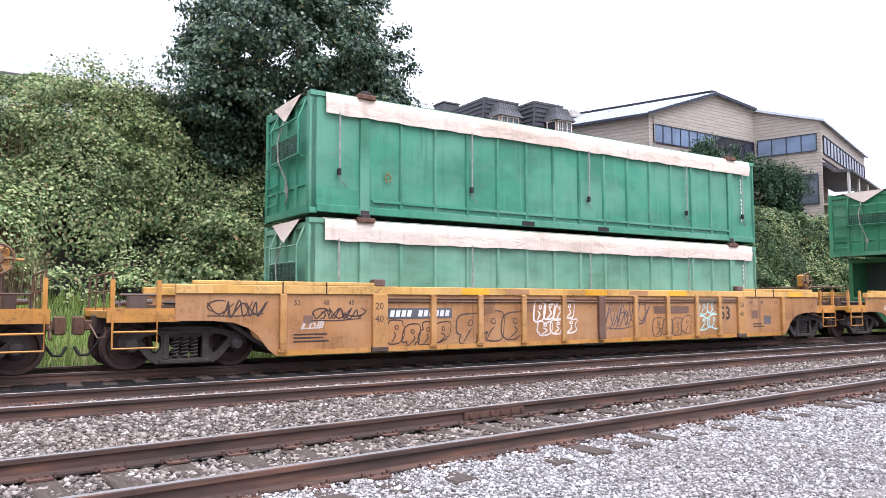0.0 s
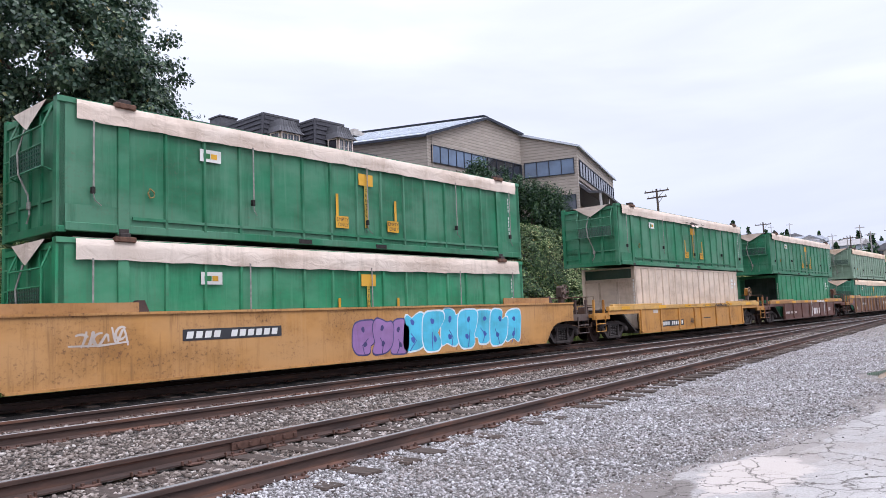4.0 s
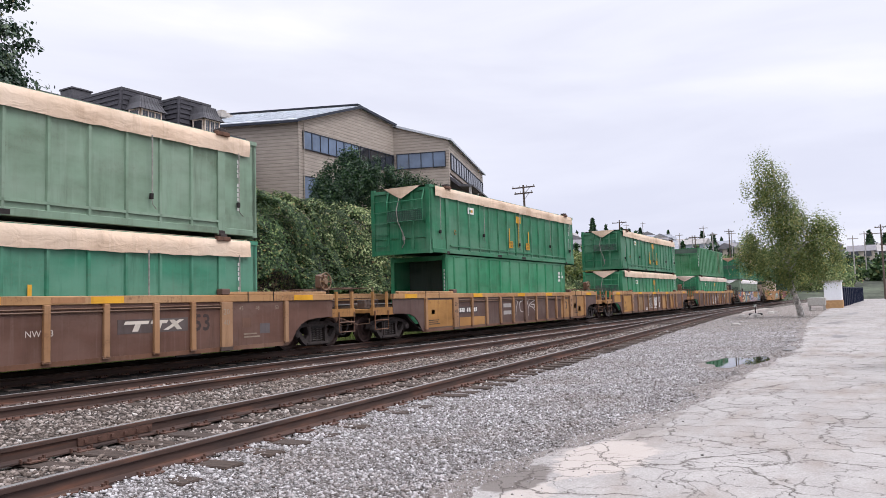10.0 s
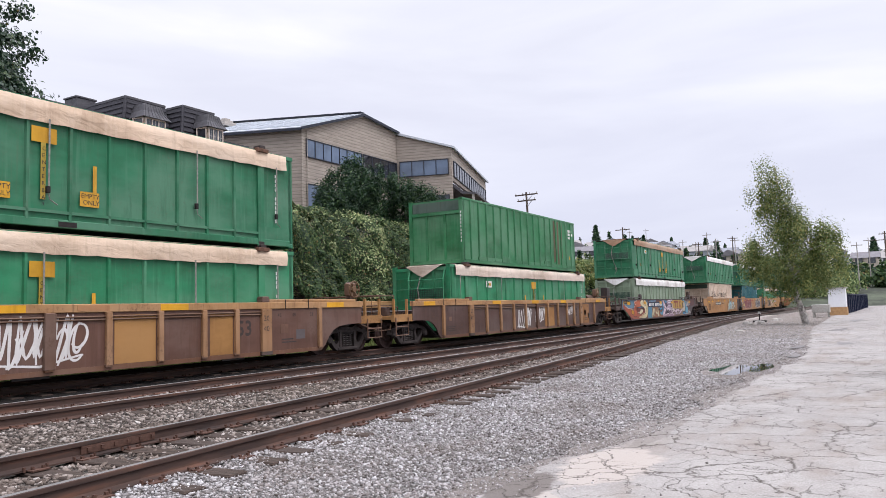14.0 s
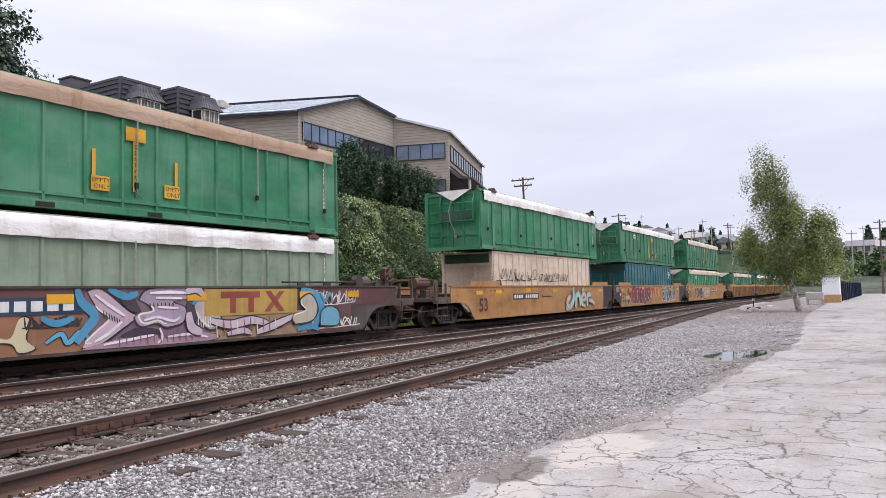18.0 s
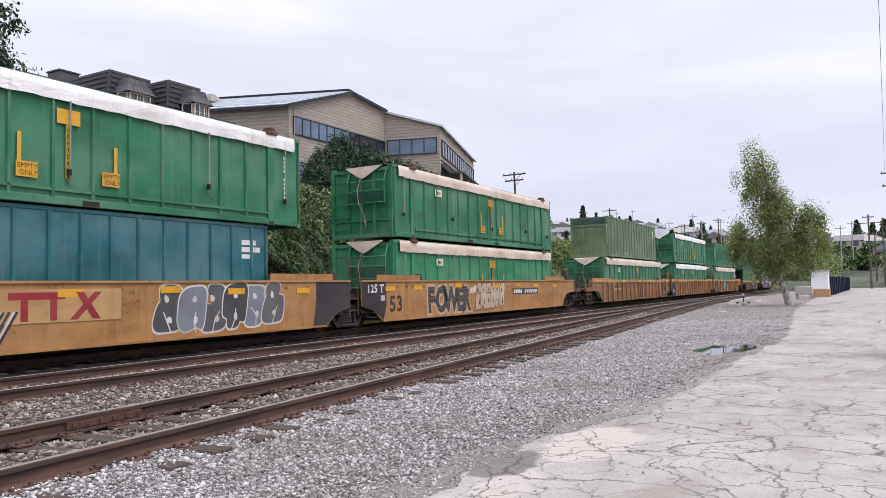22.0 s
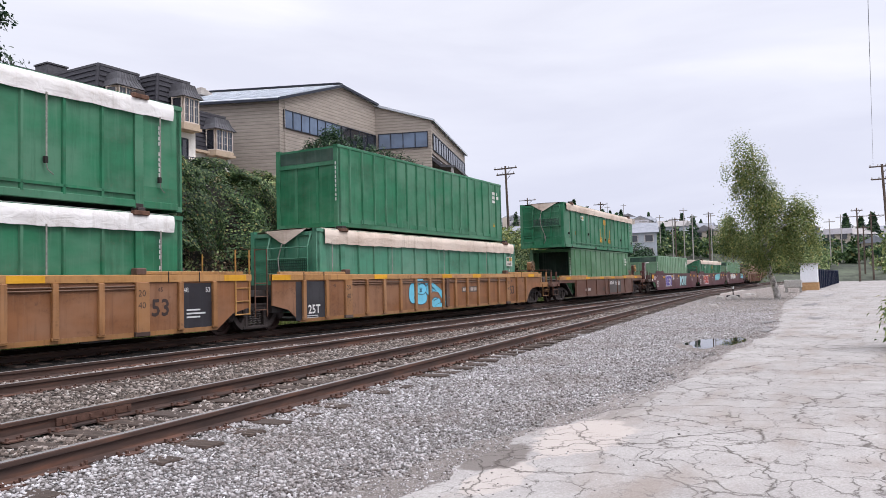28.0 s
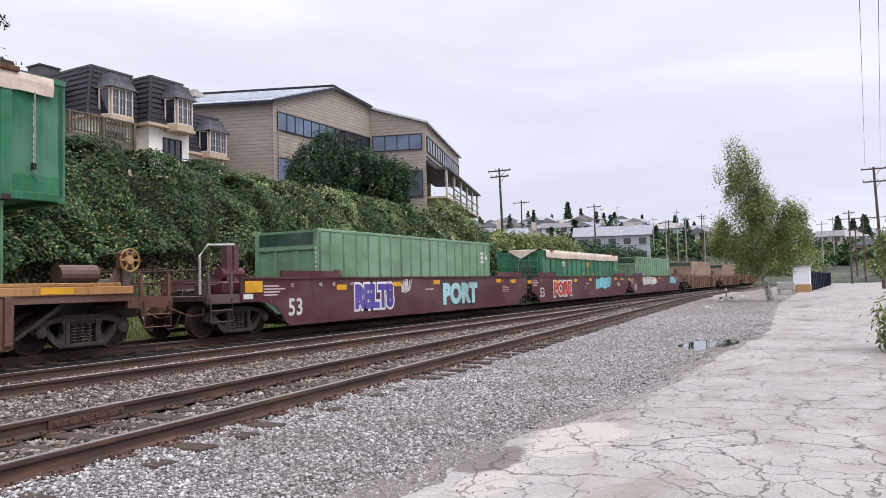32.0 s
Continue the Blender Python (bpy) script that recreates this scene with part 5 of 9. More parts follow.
# ---------------- the bank behind the train ----------------
def hill_z(x, y):
    x, y = np.asarray(x, dtype=float), np.asarray(y, dtype=float)
    hgt = np.interp(x, [-40, -4, 6, 14, 24, 34, 44, 60, 85, 130, 200], [7.2, 7.4, 7.0, 6.3, 5.95, 5.85, 5.3, 3.9, 2.4, 1.2, 0.4])
    foot = 18.2 + 0.5 * np.sin(x * 0.25)
    t = np.clip((y - foot) / 7.6, 0, 1)
    s = np.interp(t, [0, 0.18, 0.42, 0.80, 0.90, 1.0], [0, 0.08, 0.26, 0.90, 0.97, 1.0])
    back = np.clip((y - 27) / 12, 0, 1) * 0.9
    return -0.2 + hgt * s + back + (0.16 * wob(x, y, 0.9, 1.0) + 0.32 * wob(x, y, 0.42, 3.0)) * np.clip(t * 4, 0, 1) * np.clip((29 - y) / 2, 0.2, 1)


grid_sheet("bank", -45, 200, 420, 17.0, 70, 110, hill_z, SOIL_M, "steep earth bank above the track, mostly hidden by ivy", "bank")


def mounds(p, nv, x0, x1, count, seed, reach):
    """Swells the creeper into rounded mounds that overhang the creases between them."""
    rg = np.random.default_rng(seed)
    cx, cy = x0 + (x1 - x0) * rg.random(count), 20.8 + 6.6 * rg.random(count) ** 0.8
    c = np.stack([cx, cy, hill_z(cx, cy)], 1)
    rad = reach * (0.45 + 0.75 * rg.random(count) ** 1.5)
    best, turn = np.zeros(len(p)), np.zeros((len(p), 3))
    for ci, ri in zip(c, rad):
        near = np.abs(p[:, 0] - ci[0]) < ri
        q = p[near] - ci
        # longer down the slope than across
        d2 = (q[:, 0] ** 2 + (0.62 * q[:, 1]) ** 2 + (0.62 * q[:, 2]) ** 2) / (ri * ri)
        h = 0.78 * ri * np.sqrt(np.clip(1 - d2, 0, 1))
        up = h > best[near]
        idx = np.nonzero(near)[0][up]
        best[idx] = h[up]
        turn[idx] = q[up] / ri
    shade = np.clip(best / (0.5 * reach), 0, 1)
    return p + nv * best[:, None] * 0.8, nv + 1.2 * turn, shade


def hill_points(n, x0, x1, y0, y1, lift, strands=0.0):
    x = x0 + (x1 - x0) * RNG.random(n) ** 1.25
    y = y0 + (y1 - y0) * RNG.random(n)
    z = hill_z(x, y)
    e = 0.1
    nx, ny = -(hill_z(x + e, y) - z) / e, -(hill_z(x, y + e) - z) / e
    nv = np.stack([nx, ny, np.ones(n)], 1)
    nv /= np.linalg.norm(nv, axis=1)[:, None]
    clump = 0.5 + 0.5 * np.sin(x * 1.9 + 2 * np.sin(y * 1.1)) * np.sin(y * 2.3 + z * 1.7 + np.sin(x * 0.7))
    # strands run down the slope, with shaded furrows between them
    furrow = 0.5 + 0.5 * np.sin(x * 4.3 + 1.6 * np.sin(z * 0.9 + x * 0.31) + 0.8 * np.sin(z * 2.1 + x)) * np.sin(x * 1.37 + 1.1 * np.sin(z * 0.7) + 2.0)
    keep = RNG.random(n) < strands * (0.16 + 1.25 * furrow) + (1 - strands)
    x, y, z, nv, clump, furrow = x[keep], y[keep], z[keep], nv[keep], clump[keep], furrow[keep]
    n = len(x)
    clump = clump * (1 - 0.55 * strands) + strands * 0.75 * furrow
    p = np.stack([x, y, z], 1) + nv * (lift * (0.15 + clump) * RNG.random(n) ** 0.6)[:, None]
    # swags that hang out from the steep part
    swag = np.clip(np.sin(x * 0.62 + 1.5 * np.sin(x * 0.23)) + 0.6 * np.sin(x * 1.7 + z * 0.5), 0, 2) * np.clip((z - 2.0) / 2.5, 0, 1) * np.clip((27 - y) / 3, 0, 1) * 0.55
    p += np.stack([0 * x, -swag, 0.25 * swag], 1)
    if strands:
        p, nv, full = mounds(p, nv, x0, x1, int(6.5 * (x1 - x0)), int(x1), 1.35)
        # leaves thin out in the creases
        k = RNG.random(len(p)) < 0.30 + 0.9 * full
        p, nv = p[k], nv[k]
    return p, nv


p, nv = hill_points(430000, 7, 62, 21.4, 27.6, 0.42, 1.0)
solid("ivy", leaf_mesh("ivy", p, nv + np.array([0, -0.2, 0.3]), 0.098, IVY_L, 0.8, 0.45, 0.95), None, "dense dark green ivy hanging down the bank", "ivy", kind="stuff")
p, nv = hill_points(70000, 25, 62, 21.4, 28.0, 0.5, 0.6)
solid("creeper", leaf_mesh("creeper", p, nv + np.array([0, -0.2, 0.4]), 0.105, BRAMBLE_L, 0.6, 0.5, 0.95), None, "pale green blackberry creeper grown over the ivy", "creepers", kind="stuff")
p, nv = hill_points(30000, 40, 150, 19.0, 30, 0.9)
solid("bank_shrubs", leaf_mesh("bank_shrubs", p, nv + np.array([0, -0.4, 0.3]), 0.30, IVY_L, 0.5, 0.7), None, "green scrub along the far end of the bank", "shrubs", kind="stuff")


def grass(name, n, x0, x1, y0, y1, h, mat, label):
    x = x0 + (x1 - x0) * RNG.random(n)
    y = y0 + (y1 - y0) * RNG.random(n)
    z = hill_z(x, y)
    a = RNG.random(n) * 6.283
    hh = h * (0.4 + 0.8 * RNG.random(n))
    lean = 0.35 * hh
    b = np.stack([x, y, z - 0.03], 1)
    w = np.stack([np.cos(a), np.sin(a), 0 * a], 1) * 0.012
    tip = b + np.stack([np.sin(a) * lean, -np.cos(a) * lean, hh], 1)
    midp = b + (tip - b) * 0.5 + np.array([0, 0, 1]) * (0.08 * hh)[:, None]
    v = np.stack([b - w, b + w, midp + w * 0.7, tip, midp - w * 0.7], 1).reshape(-1, 3)
    i = np.arange(n)[:, None] * 5
    f = np.concatenate([i + np.array([[0, 1, 2]]), i + np.array([[0, 2, 4]]), i + np.array([[4, 2, 3]])], 1).reshape(-1, 3)
    return solid(name, fast_mesh(name, v, f, mat), None, label, "grass", kind="stuff")


grass("verge_grass", 30000, -6, 45, 17.0, 20.4, 0.55, GRASS_L, "yellow-green weeds and grass at the foot of the bank")
grass("lime_weeds", 14000, -7, 5.5, 18.0, 21.0, 0.5, LIME_L, "bright yellow-green weeds at the foot of the bank")
grass("dry_stems", 5000, -4.0, 1.3, 20.4, 23.6, 1.6, DRY_L, "tall dry brown stems on the bank")
p, nv = hill_points(230000, -6, 12, 18.2, 27.4, 0.6, 0.55)
k = (p[:, 0] < 11.0 - 4 * RNG.random(len(p))) & ((p[:, 1] > 20.3 + 0.9 * RNG.random(len(p))) | (p[:, 0] > 4.5 + RNG.random(len(p))))
solid("brambles", leaf_mesh("brambles", p[k], nv[k] + np.array([0, -0.3, 0.4]), 0.082, BRAMBLE_L, 0.3, 0.6, 0.95), None, "bright green brambles and vines over the bank", "brambles", kind="stuff")
p, nv = hill_points(32000, 5, 60, 18.4, 22.4, 0.35)
solid("dead_vines", leaf_mesh("dead_vines", p, nv, 0.12, LITTER_L, 0.4, 0.9, 0.6), None, "brown dead vines and fallen leaves at the foot of the bank", "dead vines", kind="stuff")
p, nv = hill_points(24000, 5, 60, 18.4, 22.4, 0.45)
solid("low_creepers", leaf_mesh("low_creepers", p, nv, 0.10, BRAMBLE_L, 0.4, 0.7, 0.9), None, "light green creepers at the foot of the bank", "creepers", kind="stuff")


# ---------------- trees ----------------
def crown_points(n, blobs, k, clump, shell=0.55, stretch=(1, 1, 0.6)):
    """Leaf points in clumps spread over ellipsoids (cx, cy, cz, rx, ry, rz)."""
    out, nor = [], []
    vol = np.array([b[3] * b[4] * b[5] for b in blobs]) ** 0.7
    for b, share in zip(blobs, vol / vol.sum()):
        m = max(4, int(k * share))
        d = RNG.normal(size=(m, 3))
        d /= np.linalg.norm(d, axis=1)[:, None]
        rad = (shell + (1 - shell) * RNG.random(m)) * (0.85 + 0.3 * RNG.random(m))
        cc = np.array(b[:3]) + d * rad[:, None] * np.array(b[3:6])
        idx = RNG.integers(0, m, int(n * share))
        off = RNG.normal(size=(len(idx), 3)) * clump * np.array(stretch)
        out.append(cc[idx] + off)
        nor.append(d[idx] * 0.8 + np.array([0, 0, 0.5]) + 0.4 * off / clump)
    return np.concatenate(out), np.concatenate(nor)


def tree(name, label, base, trunk, blobs, n, k, clump, size, mat, bark, r0, droop=0.4, ratio=0.75, limbs=9, seed=1, stretch=(1, 1, 0.6)):
    r = random.Random(seed)
    t = thing(name, label, "tree")
    t.location = base
    g = Geo()
    top = Vector(trunk[-1])
    g.tube(trunk, r0, 9, r0 * 0.35)
    part("trunk", g, bark, t)
    for i in range(limbs):
        b = blobs[i % len(blobs)]
        f = 0.35 + 0.6 * i / max(1, limbs - 1)
        j = f * (len(trunk) - 1)
        a = Vector(trunk[int(j)]).lerp(Vector(trunk[min(int(j) + 1, len(trunk) - 1)]), j - int(j))
        e = Vector((b[0] + r.uniform(-0.7, 0.7) * b[3], b[1] + r.uniform(-0.7, 0.7) * b[4], b[2] + r.uniform(-0.4, 0.7) * b[5]))
        while a.z > e.z * 0.75 and j > 0.5:
            # limbs grow upwards from the trunk
            j -= 0.25
            a = Vector(trunk[int(j)]).lerp(Vector(trunk[min(int(j) + 1, len(trunk) - 1)]), j - int(j))
        mid = a.lerp(e, 0.5) + Vector((0, 0, 0.12 * (e - a).length))
        part("limb", Geo().tube([a, mid, e], r0 * 0.32, 6, r0 * 0.06), bark, t)
    p, nv = crown_points(n, blobs, k, clump, stretch=stretch)
    part("crown", leaf_mesh("crown", p, nv, size, mat, droop, 0.75, ratio), None, t)
    return t


mz = float(hill_z(8.8, 23.0))
tree("maple_tree", "large dark green broadleaf maple on the bank", (8.8, 23.0, mz - 0.3), [(0, 0, 0), (0.1, 0.2, 1.5), (-0.1, 0.1, 3.2), (0.2, 0, 5.5), (0, 0, 8.5)],
     [(-0.2, 0, 6.2, 3.7, 3.2, 3.2), (-2.3, -0.2, 4.4, 1.7, 1.8, 1.4), (2.1, -0.6, 4.2, 2.1, 2.0, 2.1), (1.0, -1.2, 2.6, 1.9, 1.6, 1.5), (0.0, 0, 9.2, 2.8, 2.4, 2.0), (2.7, -0.3, 6.0, 1.3, 1.5, 1.4), (-2.1, 1.0, 3.3, 1.7, 1.5, 1.6)],
     120000, 760, 0.22, 0.135, MAPLE_L, BARK_M, 0.30, seed=3)


def shrub(name, label, base, blobs, n, k, clump, size, mat, seed, droop=0.3, ratio=0.7):
    return tree(name, label, base, [(0, 0, 0), (0.05, 0, 0.6), (0, 0.05, 1.2)], blobs, n, k, clump, size, mat, BARK_M, 0.07, droop, ratio, 6, seed)


shrub("bramble_bush", "tangled bush of ivy and dead stems on the bank top", (2.3, 24.2, float(hill_z(2.3, 24.2)) - 0.2), [(0.3, -0.6, 1.2, 1.7, 1.3, 2.0), (1.9, -0.4, 1.2, 1.5, 1.2, 1.9), (-1.2, -0.4, 0.7, 1.2, 1.1, 1.5), (0.6, -1.4, -0.4, 2.2, 1.0, 1.2)], 34000, 330, 0.22, 0.095, BRAMBLE_L, 5)
shrub("bramble_bush", "arching brambles with pale and reddish leaves", (1.0, 22.6, float(hill_z(1.0, 22.6)) - 0.2), [(0, 0, 0.8, 2.0, 1.0, 1.0), (2.4, 0.2, 0.7, 1.8, 1.0, 0.9), (4.6, 0.4, 0.7, 1.6, 1.0, 1.0)], 16000, 220, 0.22, 0.12, BRAMBLE_L, 15)
shrub("ivy_thicket", "dark ivy thicket under the maple", (6.9, 25.2, float(hill_z(6.9, 25.2)) - 0.3), [(0, 0, 0.8, 2.3, 1.2, 1.3), (2.6, 0.3, 0.8, 1.9, 1.1, 1.3)], 14000, 200, 0.22, 0.11, IVY_L, 31)
shrub("elder_bush", "pale green bush spilling down the bank", (5.3, 21.2, float(hill_z(5.3, 21.2)) - 0.2), [(0, 0, 1.0, 1.5, 1.0, 1.0), (0.7, -0.4, 2.2, 1.1, 0.8, 0.7)], 9000, 150, 0.2, 0.13, BRAMBLE_L, 6)
tree("yew_tree", "dark green spreading yew before the beige building", (36.6, 28.2, 5.9), [(0, 0, 0), (0, 0, 1.2), (0.1, 0, 2.6), (0, 0, 4.4)],
     [(-0.3, 0, 2.3, 2.5, 2.0, 2.1), (0.8, -0.2, 3.4, 1.8, 1.6, 1.6), (-1.5, 0, 1.6, 1.4, 1.4, 1.3), (0.2, 0, 4.3, 0.7, 0.7, 0.8)], 21000, 330, 0.17, 0.205, YEW_L, BARK_M, 0.16, 0.2, 0.35, seed=8, stretch=(0.8, 0.8, 1.5))
tree("yew_tree", "dark green yew with lighter drooping tips", (41.6, 27.4, 5.4), [(0, 0, 0), (0.1, 0, 1.2), (0, 0, 2.6), (0.2, 0, 4.2)],
     [(0, 0, 2.5, 2.2, 1.9, 2.3), (1.4, -0.3, 3.3, 1.9, 1.5, 1.5), (-0.9, 0, 3.9, 1.2, 1.2, 1.1), (1.2, -0.2, 1.6, 1.8, 1.5, 1.3)], 20000, 310, 0.17, 0.205, YEW_L, BARK_M, 0.16, 0.4, 0.38, seed=9, stretch=(0.8, 0.8, 1.5))
shrub("willow_bush", "pale feathery willow bush on the bank", (46.5, 24.6, float(hill_z(46.5, 24.6)) - 0.3), [(0, 0, 1.6, 1.9, 1.6, 1.7), (1.7, 0, 0.9, 1.5, 1.3, 1.2), (-1.3, 0, 0.8, 1.3, 1.2, 1.0)], 15000, 240, 0.25, 0.15, BRAMBLE_L, 10, 0.9, 0.35)
shrub("ivy_mound", "mound of ivy below the yews", (39.0, 25.5, float(hill_z(39.0, 25.5)) - 0.3), [(0, 0, 0.5, 3.6, 1.4, 0.9), (5.0, 0.3, 0.3, 2.6, 1.3, 1.0)], 11000, 200, 0.25, 0.18, IVY_L, 11)
for i, (x, y, top) in enumerate(((55, 24, 5.5), (61, 24, 5.5), (68, 24.2, 5.5), (77, 24, 5.5), (86, 24, 5.6), (96, 24, 5.5))):
    zb = float(hill_z(x, y)) - 0.3
    hc = (top - zb) * 0.55
    shrub("hedge_bush", "tall yellow-green hedge bush above the track" if i < 3 else "dense dark green clipped hedge above the track", (x, y, zb), [(0, 0, hc, 3.6, 1.6, top - zb - hc), (2.8, 0.2, hc * 0.9, 2.6, 1.5, (top - zb - hc) * 0.9), (-2.2, 0, hc * 0.8, 2.4, 1.5, (top - zb - hc) * 0.85)], 8000, 150, 0.32, 0.24, BIRCH_L if i < 3 else YEW_L, 20 + i)

tree("birch_tree", "leaning birch with pale bark and thin drooping leaves", (47.3, 3.75, -0.25), [(0, 0, 0), (-0.1, 0.10, 0.6), (-0.3, 0.35, 1.6), (-0.5, 0.55, 2.8), (-0.4, 0.75, 5.0), (-0.2, 0.9, 7.2), (0, 1.1, 9.3)],
     [(-0.7, 0.7, 3.6, 1.7, 2.4, 1.9), (-0.7, 1.2, 6.2, 1.3, 1.5, 1.5), (-0.6, 1.1, 8.2, 0.9, 1.0, 1.2), (-0.6, -1.2, 3.4, 1.3, 1.5, 1.4), (-0.6, -0.5, 5.2, 1.1, 1.2, 1.1), (-0.7, 0.5, 4.9, 1.0, 1.5, 1.3), (-0.5, -1.7, 4.6, 0.9, 0.8, 0.8), (-0.5, 2.4, 3.6, 1.1, 1.0, 1.3), (-0.5, 1.9, 7.2, 0.8, 0.8, 0.9), (-0.8, 0.0, 2.5, 1.2, 1.8, 0.8)],
     44000, 210, 0.20, 0.11, BIRCH_L, BIRCHBARK_M, 0.20, 1.0, 0.6, 7, seed=12, stretch=(1.0, 1.0, 1.9))
shrub("laurel_bush", "leafy yellow-green bush at the edge of the lot", (15.6, -1.66, -0.2), [(0, 0, 1.1, 0.9, 1.05, 1.1), (-0.3, 0.3, 1.9, 0.6, 0.75, 0.75), (-0.2, 0.45, 0.45, 0.6, 0.65, 0.6)], 9500, 150, 0.14, 0.13, BIRCH_L, 13, 0.9, 0.4)


# ---------------- buildings on the bank ----------------
def mat_siding(name, c, pitch=0.2):
    m, node, done = material(name, 0.75)
    v = obj(node)
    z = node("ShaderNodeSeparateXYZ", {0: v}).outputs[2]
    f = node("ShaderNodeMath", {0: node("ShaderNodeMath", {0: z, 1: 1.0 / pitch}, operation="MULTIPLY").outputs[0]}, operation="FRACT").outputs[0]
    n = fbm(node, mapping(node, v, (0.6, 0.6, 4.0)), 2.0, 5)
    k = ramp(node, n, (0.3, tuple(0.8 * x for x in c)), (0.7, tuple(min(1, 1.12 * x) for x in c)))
    # the shadow line at each lap is painted into the course's colour
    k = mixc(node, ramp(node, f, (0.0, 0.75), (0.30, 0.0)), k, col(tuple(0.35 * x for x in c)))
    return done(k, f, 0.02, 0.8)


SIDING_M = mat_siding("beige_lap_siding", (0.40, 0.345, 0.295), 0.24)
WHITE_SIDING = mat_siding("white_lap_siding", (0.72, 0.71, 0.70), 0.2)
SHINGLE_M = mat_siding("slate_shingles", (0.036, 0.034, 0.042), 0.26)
STUCCO_M = mat_simple("pale_stucco", (0.80, 0.77, 0.72), 0.9, 0, 0.12, 2.0, 0.004)
TRIM_M = mat_simple("tan_trim", (0.52, 0.40, 0.29), 0.7, 0, 0.15, 3)
METAL_ROOF = mat_simple("grey_metal_roof", (0.50, 0.53, 0.57), 0.45, 0.3, 0.15, 2)
COPPER_M = mat_simple("weathered_bay_roof", (0.085, 0.082, 0.090), 0.55, 0.2, 0.3, 3)
FRAME_M = mat_simple("dark_window_frame", (0.03, 0.035, 0.05), 0.5, 0.2)
DECK_M = mat_simple("weathered_deck_wood", (0.15, 0.125, 0.095), 0.9, 0, 0.35, 3, 0.01)
CONC_M = mat_simple("concrete", (0.42, 0.39, 0.36), 0.9, 0, 0.2, 2)


def mat_glass(name, tint, sp=0.9):
    m, node, done = material(name, 0.06, 0.0, sp)
    v = obj(node)
    n = fbm(node, v, 0.6, 3)
    return done(ramp(node, n, (0.35, tuple(0.6 * x for x in tint)), (0.65, tint)))


GLASS_M = mat_glass("blue_window_glass", (0.10, 0.15, 0.24))
GLASS_D = mat_glass("dark_window_glass", (0.03, 0.032, 0.04))
GLASS_W = mat_glass("pale_window_glass", (0.09, 0.10, 0.125), 0.5)
PALE_F = mat_simple("pale_window_frame", (0.66, 0.56, 0.49), 0.6)
LITE_F = mat_simple("white_muntin", (0.50, 0.47, 0.45), 0.6)


def window(parent, origin, along, w, h, panes, glass=None, frame_mat=None, rows=1, name="window", split=1):
    """A framed window on a wall; along: unit vector to its right, seen from outside. Panes sit behind the frame."""
    along = Vector(along)
    out = Vector((along.y, -along.x, 0))
    m = Matrix((along.to_4d(), (-out).to_4d(), (0, 0, 1, 0), (0, 0, 0, 1))).transposed()
    m.translation = origin
    m[3][0] = m[3][1] = m[3][2] = 0
    t = 0.06
    vs = [(x, y, z) for y in (-0.05, 0.03) for (x, z) in ((0, 0), (w, 0), (w, h), (0, h), (t, t), (w - t, t), (w - t, h - t), (t, h - t))]
    fs = []
    for i in range(4):
        j = (i + 1) % 4
        fs += [(i, j, 4 + j, 4 + i), (8 + i, 12 + i, 12 + j, 8 + j), (i, 8 + i, 8 + j, j), (4 + i, 4 + j, 12 + j, 12 + i)]
    win = part(name, Geo().add(vs, fs), frame_mat or FRAME_M, parent)
    win.matrix_basis = m
    bar = Geo().box(0, t, -0.045, 0.03, t, h - t).mesh("mullion", frame_mat or FRAME_M)
    for i in range(1, panes):
        o = part("mullion", bar, None, win)
        o.location = ((w - t) * i / panes, 0, 0)
    mu = Geo()
    for j in range(1, rows):
        mu.box(t, w - t, -0.025, -0.006, h * j / rows - 0.009, h * j / rows + 0.009)
    for i in range(panes * (split - 1)):
        x = (w - t) * (i + 0.5) / panes + t / 2
        mu.box(x - 0.009, x + 0.009, -0.024, -0.006, t, h - t)
    if mu.v:
        part("muntin", mu, LITE_F, win)["kind"] = "stuff"
    for i in range(panes):
        x0, x1 = (w - t) * i / panes + t, (w - t) * (i + 1) / panes
        part("pane", Geo().box(x0, x1, -0.004, 0.015, t, h - t), glass or GLASS_M, win)
    return win


GREYP_M = mat_simple("weathered_white_post", (0.46, 0.44, 0.42), 0.8)


